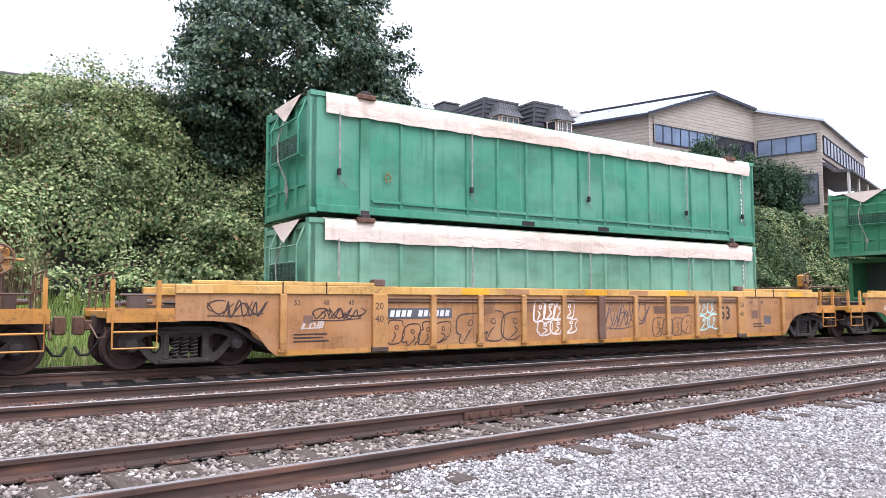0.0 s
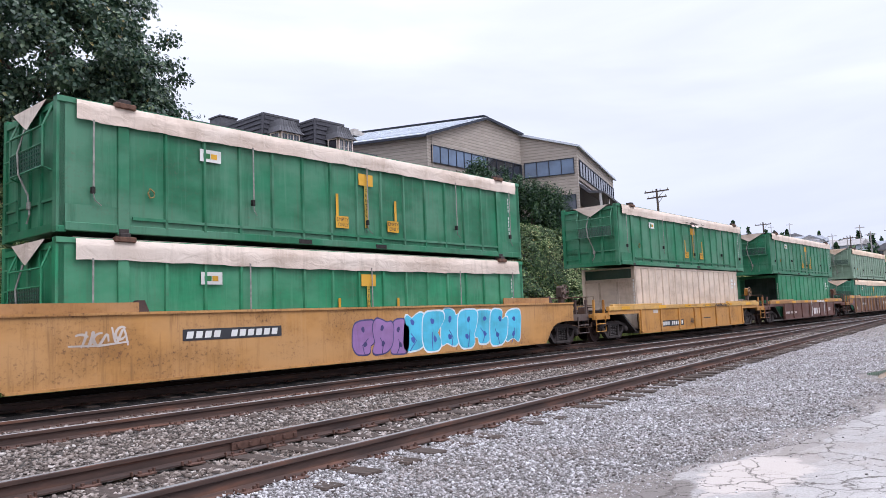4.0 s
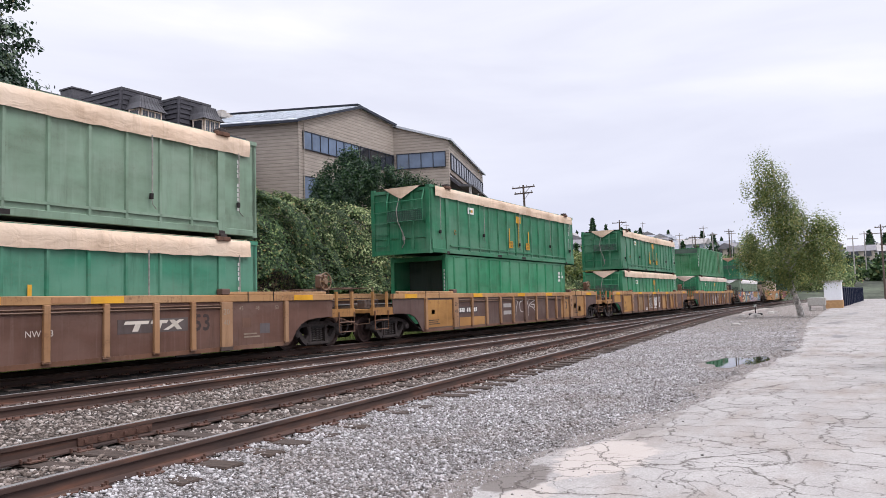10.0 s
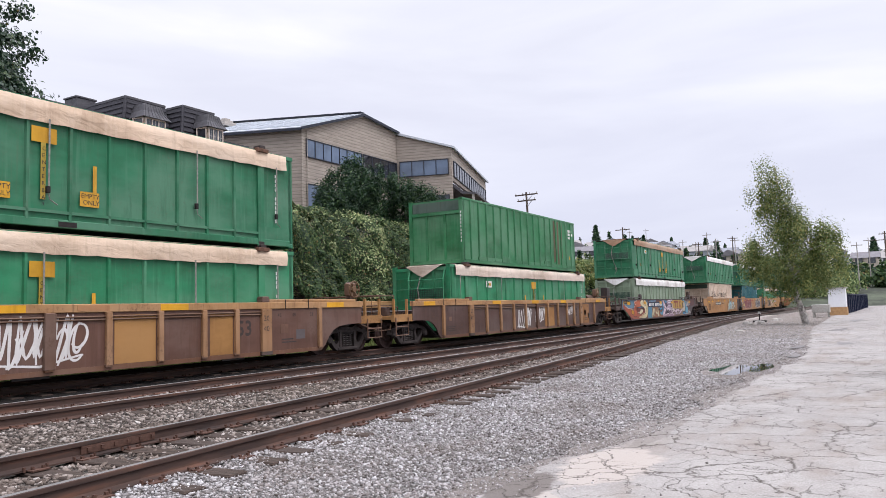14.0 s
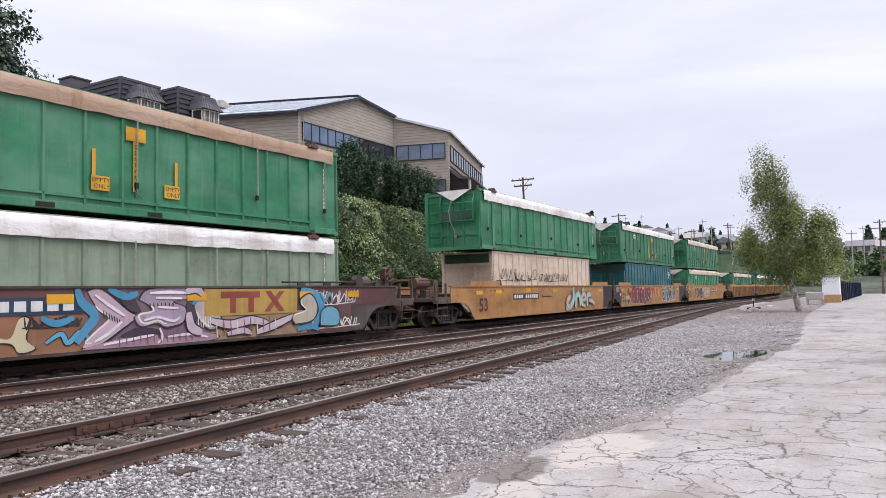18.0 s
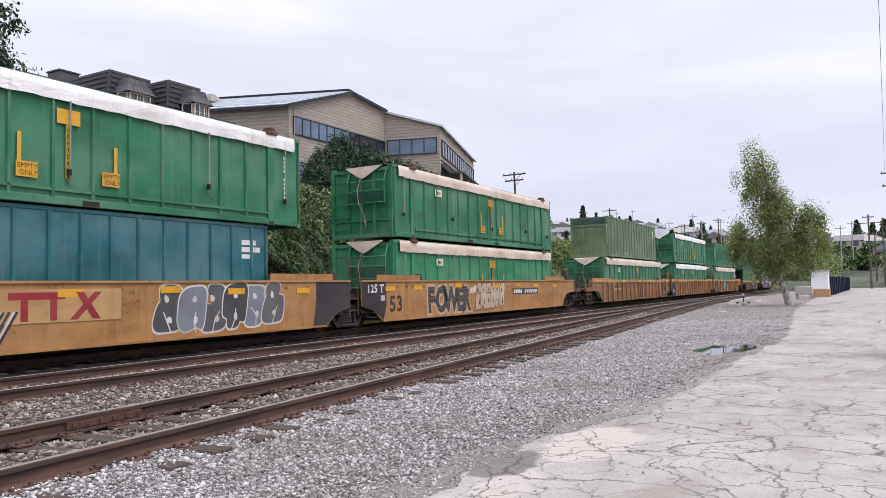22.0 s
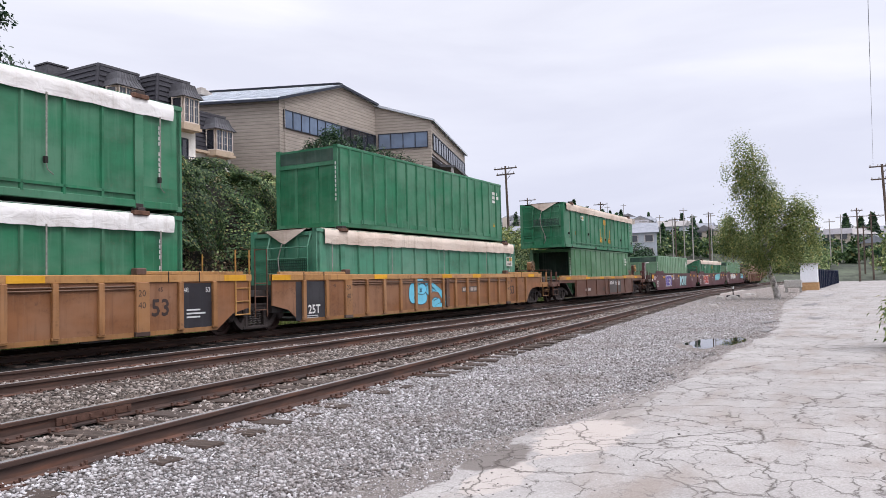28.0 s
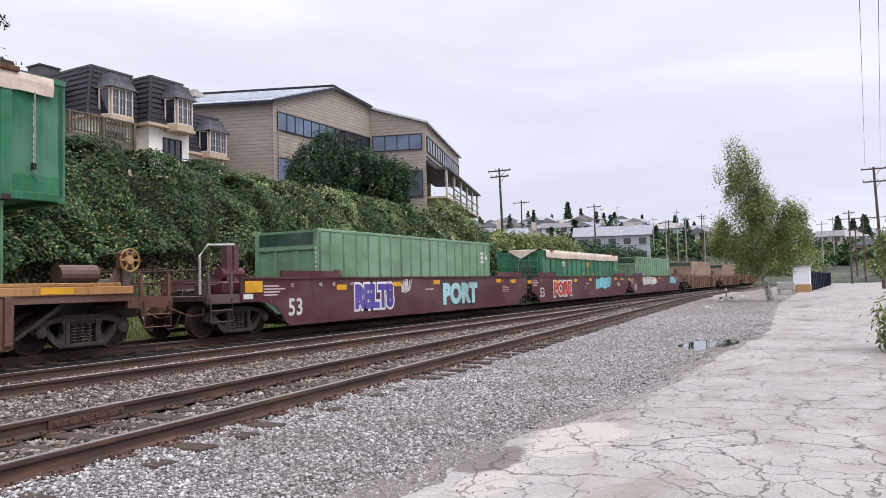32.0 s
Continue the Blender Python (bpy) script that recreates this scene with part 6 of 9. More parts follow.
def beige_building():
    b = thing("beige_building", "large beige lap-sided building with ribbon windows above the bank", "building")
    g0 = 6.2
    A, P, Q = (38.05, 14.0), (44.9, 16.35), (49.7, 15.85)
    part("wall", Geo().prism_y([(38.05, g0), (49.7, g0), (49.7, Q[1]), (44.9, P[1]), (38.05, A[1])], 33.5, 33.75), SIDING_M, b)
    # the long side and the roof run back at an angle to the front
    back = Vector((-0.36, 0.933))
    deep = 15.0

    def run(x, y, z, k):
        return (x + back.x * k, y + back.y * k, z)
    part("side_wall", Geo().add([run(38.05, 33.52, g0, 0), run(38.05, 33.52, g0, deep), run(38.05, 33.52, 13.95, deep), run(38.05, 33.52, 13.95, 0), run(38.35, 33.6, g0, 0), run(38.35, 33.6, g0, deep), run(38.35, 33.6, 13.95, deep), run(38.35, 33.6, 13.95, 0)],
                            [(0, 3, 2, 1), (4, 5, 6, 7), (0, 4, 7, 3), (1, 2, 6, 5), (2, 3, 7, 6), (0, 1, 5, 4)]), SIDING_M, b)
    six = [(0, 1, 2, 3), (7, 6, 5, 4), (0, 4, 5, 1), (1, 5, 6, 2), (2, 6, 7, 3), (3, 7, 4, 0)]
    roof = Geo()
    for (x0, z0), (x1, z1) in ((A, P), (P, Q)):
        e0 = 0.4 if x0 < 40 else 0.0
        zl = z0 - (0.12 if e0 else 0)
        lo = [run(x0 - e0, 33.2, zl, 0), run(x1, 33.2, z1, 0), run(x1, 33.2, z1, deep), run(x0 - e0, 33.2, zl, deep)]
        roof.add(lo + [(x, y, z + 0.10) for x, y, z in lo], six)
        fl = [(x0 - e0, 33.12, zl - 0.10), (x1, 33.12, z1 - 0.10), (x1, 33.21, z1 - 0.10), (x0 - e0, 33.21, zl - 0.10)]
        part("fascia", Geo().add(fl + [(x, y, z + 0.20) for x, y, z in fl], six), FRAME_M, b, "thin dark roof edge")
    el = [run(37.60, 33.2, 13.74, 0), run(37.70, 33.2, 13.74, 0), run(37.70, 33.2, 13.74, deep), run(37.60, 33.2, 13.74, deep)]
    part("gutter", Geo().add(el + [(x, y, z + 0.17) for x, y, z in el], six), FRAME_M, b, "dark gutter along the eave")
    rc = [run(44.55, 33.25, 16.50, 0), run(45.05, 33.25, 16.50, 0), run(45.05, 33.25, 16.50, deep), run(44.55, 33.25, 16.50, deep)]
    part("ridge_cap", Geo().add(rc + [(x, y, z + 0.06) for x, y, z in rc], six), FRAME_M, b, "dark ridge cap")
    part("roof", roof, METAL_ROOF, b)
    for i in range(1, 12):
        f = i / 12
        xs, zs = 37.65 + (44.9 - 37.65) * f, 13.88 + (16.35 - 13.88) * f + 0.13
        part("roof_seam", Geo().tube([run(xs, 33.2, zs, 0), run(xs, 33.2, zs, deep)], 0.03, 4), METAL_ROOF, b)
    part("corner_trim", Geo().box(37.98, 38.12, 33.42, 33.52, g0, 14.0), SIDING_M, b)
    part("downpipe", Geo().tube([(38.5, 33.40, g0), (38.5, 33.40, 13.9)], 0.035, 6), SIDING_M, b)
    window(b, (38.45, 33.44, 12.05), (1, 0, 0), 6.4, 1.3, 7)
    window(b, (45.0, 33.44, 11.9), (1, 0, 0), 4.6, 1.45, 4, GLASS_D)
    window(b, (38.5, 33.44, 8.0), (1, 0, 0), 1.6, 2.2, 1)
    part("vent", Geo().box(38.0, 38.06, 37.2, 37.8, 10.6, 11.1), FRAME_M, b, "small dark wall vent")
    # the wing, turned against the front
    c = Vector((49.7, 33.5, 0))
    u, v = Vector((0.309, -0.951, 0)), Vector((0.951, 0.309, 0))
    def pt(a, d, z):
        q = c + u * a + v * d
        return (q.x, q.y, z)
    w1, w2 = 4.63, 17.0
    def slab(z0, z1a, z1b, a0, a1, d0, d1, mat, name, label=""):
        vs = [pt(a0, d0, z0), pt(a1, d0, z0), pt(a1, d1, z0), pt(a0, d1, z0), pt(a0, d0, z1a), pt(a1, d0, z1b), pt(a1, d1, z1b), pt(a0, d1, z1a)]
        return part(name, Geo().add(vs, [(3, 2, 1, 0), (4, 5, 6, 7), (0, 1, 5, 4), (1, 2, 6, 5), (2, 3, 7, 6), (3, 0, 4, 7)]), mat, b, label)
    slab(g0, 15.8, 14.3, 0, w1, 0, 0.25, SIDING_M, "wing_wall")
    slab(11.7, 14.3, 14.3, w1 - 0.25, w1, 0.25, w2, SIDING_M, "wing_side")
    rv = [pt(a, e, z) for e in (-0.25, w2 + 0.3) for a, z in ((-0.2, 15.80), (w1 + 0.3, 14.22), (w1 + 0.3, 14.38), (-0.2, 15.98))]
    part("wing_roof", Geo().add(rv, [(0, 1, 2, 3), (7, 6, 5, 4), (0, 4, 5, 1), (1, 5, 6, 2), (2, 6, 7, 3), (3, 7, 4, 0)]), METAL_ROOF, b)
    slab(8.2, 8.35, 8.35, w1 - 3.0, w1 + 1.6, 0.4, w2 + 3, TRIM_M, "porch_floor")
    slab(g0 - 2, 11.7, 11.7, w1 - 3.2, w1 - 3.0, 0.25, w2, SIDING_M, "porch_wall")
    win = window(b, pt(0.25, -0.06, 12.15), u, w1 - 0.5, 1.3, 4)
    window(b, pt(w1 + 0.06, 0.5, 12.0), v, w2 - 1.0, 1.35, 14, GLASS_W)
    window(b, pt(1.4, -0.06, 8.3), u, 3.0, 2.2, 2, GLASS_W)
    # curved porch roof and its posts
    prof = [(w1 - 3.0, 11.9), (w1 - 0.6, 11.8), (w1 + 0.2, 11.3), (w1 + 0.8, 10.75), (w1 + 1.9, 10.6), (w1 + 1.9, 10.45), (w1 + 0.7, 10.55), (w1 + 0.05, 11.1), (w1 - 0.7, 11.6), (w1 - 3.0, 11.7)]
    k = len(prof)
    vs = [pt(a, 0.35, z) for a, z in prof] + [pt(a, w2 + 2.5, z) for a, z in prof]
    part("porch_roof", Geo().add(vs, [tuple(range(k)), tuple(range(2 * k - 1, k - 1, -1))] + [(i, i + k, (i + 1) % k + k, (i + 1) % k) for i in range(k)]), COPPER_M, b, "dark curved porch roof")
    for i in range(6):
        d = 0.5 + i * 3.6
        x, y, z = pt(w1 + 1.6, d, 0)
        part("porch_post", Geo().box(x - 0.09, x + 0.09, y - 0.07, y + 0.07, 8.35, 10.5), GREYP_M, b)
    x0, y0, z0 = pt(w1 + 1.65, 0.5, 9.3)
    x1, y1, z1 = pt(w1 + 1.65, w2 + 2.5, 9.3)
    part("porch_rail", Geo().tube([(x0, y0, 9.3), (x1, y1, 9.3)], 0.05, 6).tube([(x0, y0, 8.6), (x1, y1, 8.6)], 0.04, 6), DECK_M, b)
    lv = part("roof_louver", Geo().box(-0.5, 0.5, -0.5, 0.5, -0.6, 0.2), CONC_M, b, "stepped slatted roof vent")
    lv.location = (39.1, 42.0, 15.35)
    for i, w in enumerate((0.85, 0.72, 0.56, 0.40, 0.24)):
        part("vent_slat", Geo().box(-w, w, -w, w, 0.13 + 0.16 * i, 0.23 + 0.16 * i), CONC_M, lv)


beige_building()


def bay(b, x0, x1, y, z0, z1):
    """A bay window with a flared roof and three tall lights."""
    d = 0.75
    bx = part("bay", Geo().prism_z([(x0 - 0.15, y), (x0, y - d), (x1, y - d), (x1 + 0.15, y)], z0 - 0.35, z0), TRIM_M, b, "tan bay base")
    part("bay_body", Geo().prism_z([(x0 - 0.05, y), (x0 + 0.08, y - d + 0.1), (x1 - 0.08, y - d + 0.1), (x1 + 0.05, y)], z0, z1), TRIM_M, bx)
    window(b, (x0 + 0.05, y - d + 0.05, z0), (1, 0, 0), x1 - x0 - 0.1, z1 - z0, 3, GLASS_W, PALE_F, 3, "window", 2)
    window(b, (x0 - 0.12, y - 0.02, z0), Vector((0.17, -d + 0.1, 0)).normalized(), 0.62, z1 - z0, 1, GLASS_D, PALE_F)
    rings = []
    for f, zz in ((1.12, z1), (1.0, z1 + 0.12), (0.78, z1 + 0.38), (0.62, z1 + 0.75)):
        hx, cx = (x1 - x0) / 2 * f + 0.1, (x0 + x1) / 2
        yy = y - d * f - 0.05
        rings.append([(cx - hx, yy, zz), (cx + hx, yy, zz), (cx + hx, y + 0.3, zz), (cx - hx, y + 0.3, zz)])
    part("bay_roof", Geo().loft(rings), COPPER_M, b, "flared dark metal bay roof")
    for i in range(7):
        f = (i + 0.5) / 7
        pts = [((x0 + x1) / 2 + ((x1 - x0) / 2 * k + 0.1) * (2 * f - 1), y - d * k - 0.06, zz) for k, zz in ((1.12, z1), (1.0, z1 + 0.12), (0.78, z1 + 0.38), (0.62, z1 + 0.75))]
        part("roof_seam", Geo().tube(pts, 0.018, 4), COPPER_M, b)


def townhouse(x0, x1, y, bays, doors, label):
    b = thing("townhouse", label, "house", "townhouses on the bank")
    part("wall", Geo().box(x0 + 0.2, x1 - 0.05, y + 0.25, y + 8, 6.4, 9.8), STUCCO_M, b)
    n = 9
    rings = []
    for i in range(n):
        f0, f1 = i / n, (i + 1) / n
        for f, o in ((f0, 0.05), (f1, 0.0)):
            i2 = 0.75 * f
            rings.append([(x0 + i2 - o, y + i2 - o, 9.78 + 2.62 * f), (x1 + 0.02, y + i2 - o, 9.78 + 2.62 * f), (x1 + 0.02, y + 8.2, 9.78 + 2.62 * f), (x0 + i2 - o, y + 8.2, 9.78 + 2.62 * f)])
    part("mansard_roof", Geo().loft(rings), SHINGLE_M, b, "steep slate-grey shingle mansard roof")
    part("ridge_cap", Geo().tube([(x0 - 0.02, y - 0.02, 9.78), (x0 + 0.36, y + 0.36, 11.08), (x0 + 0.75, y + 0.75, 12.42)], 0.09, 6), SHINGLE_M, b)
    part("parapet", Geo().box(x0 + 0.7, x1 + 0.03, y + 0.7, y + 8.2, 12.36, 12.48), COPPER_M, b)
    part("soffit", Geo().box(x0 - 0.15, x1 + 0.05, y - 0.15, y + 8.2, 9.63, 9.78), TRIM_M, b)
    for p0, p1 in bays:
        bay(b, p0, p1, y + 0.15, 9.85, 11.2)
    for d0, d1 in doors:
        window(b, (d0, y + 0.22, 7.1), (1, 0, 0), d1 - d0, 2.1, 3, GLASS_D, None, 1, "sliding_door")
    part("patio_slab", Geo().box(x0 - 0.6, x1 + 0.4, y - 1.1, y + 0.25, 6.85, 7.1), TRIM_M, b)
    rl = Geo()
    for z in (7.2, 7.95):
        rl.tube([(x0 - 0.5, y - 1.05, z), (x1 + 0.3, y - 1.05, z)], 0.025, 5)
    part("patio_rail", rl, FRAME_M, b, "black iron railing")
    n = int((x1 - x0 + 0.8) / 0.16)
    me = Geo().box(-0.011, 0.011, -0.011, 0.011, 7.2, 7.95).mesh("baluster", FRAME_M)
    for i in range(n):
        o = part("baluster", me, None, b)
        o.location = (x0 - 0.5 + 0.16 * i, y - 1.05, 0)
    return b


townhouse(22.5, 25.6, 31.3, [(23.35, 24.65)], [(23.4, 24.7)], "white stucco townhouse with slate mansard roof and bay window")
townhouse(25.3, 28.15, 30.4, [(26.55, 27.65)], [(26.35, 27.55)], "white stucco townhouse with slate mansard roof and one bay")
townhouse(29.6, 35.2, 34.9, [(33.1, 34.6)], [(31.6, 32.9), (33.4, 34.6)], "white stucco townhouse set back, with slate mansard roof and bay")
GREYW_M = mat_simple("pale_grey_wall", (0.50, 0.51, 0.53), 0.8, 0, 0.12, 1.0)
solid("rooftop_unit", Geo().box(23.8, 24.95, 37.0, 38.1, 12.48, 13.42, 0.03).box(23.75, 25.0, 36.95, 38.15, 13.42, 13.5), COPPER_M, "grey rooftop ventilation unit", "roof unit")

# white building and deck left of the townhouses
b = thing("white_building", "white-sided low building with a grey flat roof behind the deck", "building")
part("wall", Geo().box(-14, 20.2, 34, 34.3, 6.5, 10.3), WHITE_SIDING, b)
part("end_wall", Geo().box(21.2, 22.4, 33.2, 40, 6.5, 11.5), GREYW_M, b, "pale grey end wall")
part("end_roof", Geo().box(19.6, 22.7, 33.0, 40.2, 11.5, 11.62), COPPER_M, b, "thin dark flat roof edge")
part("link_wall", Geo().box(20.2, 21.2, 34.0, 34.3, 6.5, 10.3), WHITE_SIDING, b)
for i in range(46):
    x = -13.6 + 0.74 * i
    part("roof_rib", Geo().tube([(x, 33.4, 10.82), (x, 42, 12.57)], 0.028, 4), METAL_ROOF, b)
part("roof", Geo().add([(-14, 33.4, 10.55), (20.2, 33.4, 10.55), (20.2, 42, 12.3), (-14, 42, 12.3), (-14, 33.4, 10.8), (20.2, 33.4, 10.8), (20.2, 42, 12.55), (-14, 42, 12.55)], [(3, 2, 1, 0), (4, 5, 6, 7), (0, 1, 5, 4), (1, 2, 6, 5), (2, 3, 7, 6), (3, 0, 4, 7)]), METAL_ROOF, b)
part("fascia", Geo().box(-14, 20.2, 33.3, 33.42, 10.35, 10.62), STUCCO_M, b)
for i in range(6):
    window(b, (11.2 + 1.6 * i, 33.94, 8.8), (1, 0, 0), 1.1, 1.2, 2, GLASS_D, STUCCO_M)

d = thing("deck", "weathered wooden deck with slatted railing on the bank top", "deck")
part("deck_floor", Geo().box(11.5, 23.2, 28.9, 33.4, 8.0, 8.16), DECK_M, d)
part("rim_beam", Geo().box(11.5, 23.2, 28.82, 28.9, 7.78, 8.2), DECK_M, d)
# added boards stand in for the deep shade under the deck
part("skirting", Geo().box(11.5, 23.2, 29.3, 29.36, 5.4, 8.0), DECK_M, d, "dark boards added in place of the shade below the deck")
part("top_rail", Geo().box(11.5, 23.25, 28.78, 28.92, 9.05, 9.12), DECK_M, d)
part("lower_rail", Geo().box(11.5, 23.2, 28.82, 28.88, 8.28, 8.34), DECK_M, d)
for i in range(8):
    x = 11.6 + i * 1.65
    part("post", Geo().box(x - 0.06, x + 0.06, 28.76, 28.92, 6.4, 9.1), DECK_M, d)
me = Geo().box(-0.022, 0.022, 28.82, 28.87, 8.2, 9.06).mesh("baluster", DECK_M)
for i in range(78):
    o = part("baluster", me, None, d)
    o.location = (11.6 + 0.15 * i, 0, 0)

# ---------------- far side: hut, fence, poles, town ----------------
NAVY = mat_simple("navy_fence", (0.012, 0.018, 0.045), 0.6, 0.2, 0.2, 5)
h = thing("equipment_hut", "small white equipment cabinet on an orange-brown base", "cabinet")
part("base", Geo().box(69.2, 71.6, 2.35, 3.75, -0.27, 0.45), mat_simple("orange_base", (0.42, 0.25, 0.12), 0.8), h)
part("body", Geo().box(69.25, 71.5, 2.4, 3.7, 0.45, 2.0, 0.03), mat_simple("white_enamel", (0.74, 0.75, 0.78), 0.5, 0, 0.05), h)
part("roof", Geo().box(69.1, 71.7, 2.3, 3.8, 2.0, 2.1), GALV, h)
s = thing("utility_cart", "small grey utility box on legs", "cart")
part("body", Geo().box(62.6, 64.0, 3.3, 4.5, 0.15, 0.75, 0.03), GALV, s)
for x, y in ((62.7, 3.4), (63.9, 3.4), (62.7, 4.4), (63.9, 4.4)):
    part("leg", Geo().box(x - 0.05, x + 0.05, y - 0.05, y + 0.05, -0.27, 0.16), GALV, s)
f = thing("fence", "dark navy slatted fence along the lot", "fence")
for i in range(60):
    t = i / 59
    x, y = 73.1 + 43 * t, 2.6 - 1.1 * t
    part("slat", Geo().box(x - 0.30, x + 0.30, y - 0.02, y + 0.02, -0.2, 1.5), NAVY, f)
for i in range(15):
    t = i / 14
    x, y = 73.1 + 43 * t, 2.6 - 1.1 * t
    part("post", Geo().box(x - 0.06, x + 0.06, y - 0.10, y - 0.02, -0.27, 1.62), NAVY, f)
part("top_rail", Geo().tube([(73.1, 2.54, 1.53), (116.1, 1.44, 1.53)], 0.04, 5), NAVY, f)

WOODPOLE = mat_simple("creosoted_pole", (0.10, 0.075, 0.06), 0.9, 0, 0.3, 2)


def utility_pole(x, y, z0, z1, arms, lean=0.0):
    p = thing("utility_pole", "tall wooden utility pole with crossarms", "pole", "utility poles")
    p.location = (x, y, z0)
    hgt = z1 - z0
    part("shaft", Geo().tube([(0, 0, 0), (0, lean / 2, hgt / 2), (0, lean, hgt)], 0.16, 8, 0.10), WOODPOLE, p)
    for k, (dz, w) in enumerate(arms):
        a = part("crossarm", Geo().box(-0.06, 0.06, -w + lean, w + lean, hgt - dz - 0.06, hgt - dz + 0.06), WOODPOLE, p)
        for j in range(4):
            yy = -w + lean + 0.1 + (2 * w - 0.2) * j / 3
            part("insulator", Geo().tube([(0, yy, hgt - dz + 0.06), (0, yy, hgt - dz + 0.22)], 0.045, 6), GALV, a)
        part("brace", Geo().tube([(0.05, lean, hgt - dz - 0.7), (0.05, lean - w * 0.6, hgt - dz)], 0.025, 4), WOODPOLE, p)
    return p


utility_pole(68.3, 30.0, 4.0, 12.9, [(0.25, 1.25), (0.85, 1.0)], 0.25)
utility_pole(80, -3.4, -0.27, 11.3, [(0.2, 1.05), (1.4, 0.95)], 0.35)
utility_pole(140, -3.4, -0.27, 11.1, [(0.6, 3.4)])
utility_pole(128, -1.3, -0.27, 11.0, [(0.4, 0.8)])
utility_pole(150, -2.4, -0.27, 9.5, [(0.4, 1.0)])
utility_pole(120, 36, 3, 14.0, [(0.4, 1.2)])
utility_pole(110, 45, 4, 14.5, [(0.4, 1.4)])
utility_pole(150, 30, 2, 13.0, [(0.4, 1.2)])
utility_pole(165, 26, 2, 15.0, [(0.5, 1.0)])
utility_pole(170, 22, 2, 14.0, [(0.5, 1.0)])
for ya, yb, za, zb in ((-2.35, -0.35, 11.3, 9.3), (-3.6, -0.6, 11.3, 9.2)):
    pts = [(80 - 72 * t, ya + (yb - ya) * t, za + (zb - za) * t - 0.5 * math.sin(math.pi * t)) for t in (i / 14 for i in range(15))]
    solid("overhead_wire", Geo().tube(pts, 0.008, 4), FRAME_M, "thin dark overhead wire", "wire", "overhead wires")


# far rising town
def far_k(a):
    """How high the slope stands in a direction, a in degrees from the track's normal."""
    return np.interp(a, [55, 64, 72, 76, 80, 84, 92, 112], [0.85, 0.92, 0.95, 0.86, 0.70, 0.62, 0.50, 0.42])


def far_ground(x, y):
    d = np.hypot(x, y)
    z = np.clip((d - 130) / 280, 0, 1) ** 0.9 * 33 + 1.2 * wob(x, y, 0.03)
    return z * far_k(np.degrees(np.arctan2(x, y))) - 0.65


def far_slope():
    az = np.radians(np.linspace(55, 114, 120))
    d = np.concatenate([np.linspace(112, 460, 45), [700, 1000]])
    A, Dd = np.meshgrid(az, d, indexing="ij")
    X, Y = Dd * np.sin(A), Dd * np.cos(A)
    Z = np.where(Dd > 500, far_ground(X, Y) - 2, far_ground(X, Y))
    v = np.stack([X, Y, Z], -1).reshape(-1, 3)
    ny = len(d)
    i = (np.arange(len(az) - 1)[:, None] * ny + np.arange(ny - 1)[None]).ravel()
    q = np.stack([i, i + 1, i + ny + 1, i + ny], 1)
    solid("far_slope", fast_mesh("far_slope", v, q, HILL_L, True), None, "distant built-up slope of trees and houses", "hill", kind="structure")


far_slope()
HOUSE_C = [mat_simple("house_paint", c, 0.8, 0, 0.1, 1) for c in ((0.66, 0.65, 0.64), (0.40, 0.43, 0.47), (0.50, 0.43, 0.36), (0.76, 0.76, 0.76), (0.32, 0.34, 0.37), (0.30, 0.15, 0.12))]
ROOF_C = [mat_simple("roof_shingle", c, 0.85, 0, 0.2, 1) for c in ((0.26, 0.27, 0.30), (0.32, 0.30, 0.29), (0.20, 0.19, 0.20))]


def far_house(x, y, z, w, dp, hh, turn, wm, rm, label, along=False, n=2):
    h = thing("house", label, "house", "houses on the far slope", pose(x, y, z, 0, 0, turn))
    part("wall", Geo().box(-w / 2, w / 2, -dp / 2, dp / 2, -1.5, hh), wm, h)
    if along:
        part("roof", Geo().prism_x([(-dp / 2 - 0.5, hh), (dp / 2 + 0.5, hh), (0, hh + dp * 0.26)], -w / 2 - 0.5, w / 2 + 0.5), rm, h)
    else:
        part("roof", Geo().prism_y([(-w / 2 - 0.5, hh), (w / 2 + 0.5, hh), (0, hh + w * 0.26)], -dp / 2 - 0.5, dp / 2 + 0.5), rm, h)
    for k in range(1 + (hh > 4.5)):
        for i in range(n):
            px = -w / 2 + w * (i + 0.5) / n
            wn = part("window", Geo().box(px - 0.95, px + 0.95, -dp / 2 - 0.10, -dp / 2 + 0.02, 0.8 + 2.8 * k, 2.4 + 2.8 * k), LITE_F if n > 3 else GLASS_D, h)
            if n > 3:
                part("pane", Geo().box(px - 0.75, px + 0.75, -dp / 2 - 0.13, -dp / 2 - 0.10, 0.95 + 2.8 * k, 2.25 + 2.8 * k), GLASS_D, wn)
    if n > 2 or w > 12:
        part("chimney", Geo().box(w * 0.2 - 0.4, w * 0.2 + 0.4, -0.4, 0.4, hh, hh + 3.2), HOUSE_C[2], h)
    return h


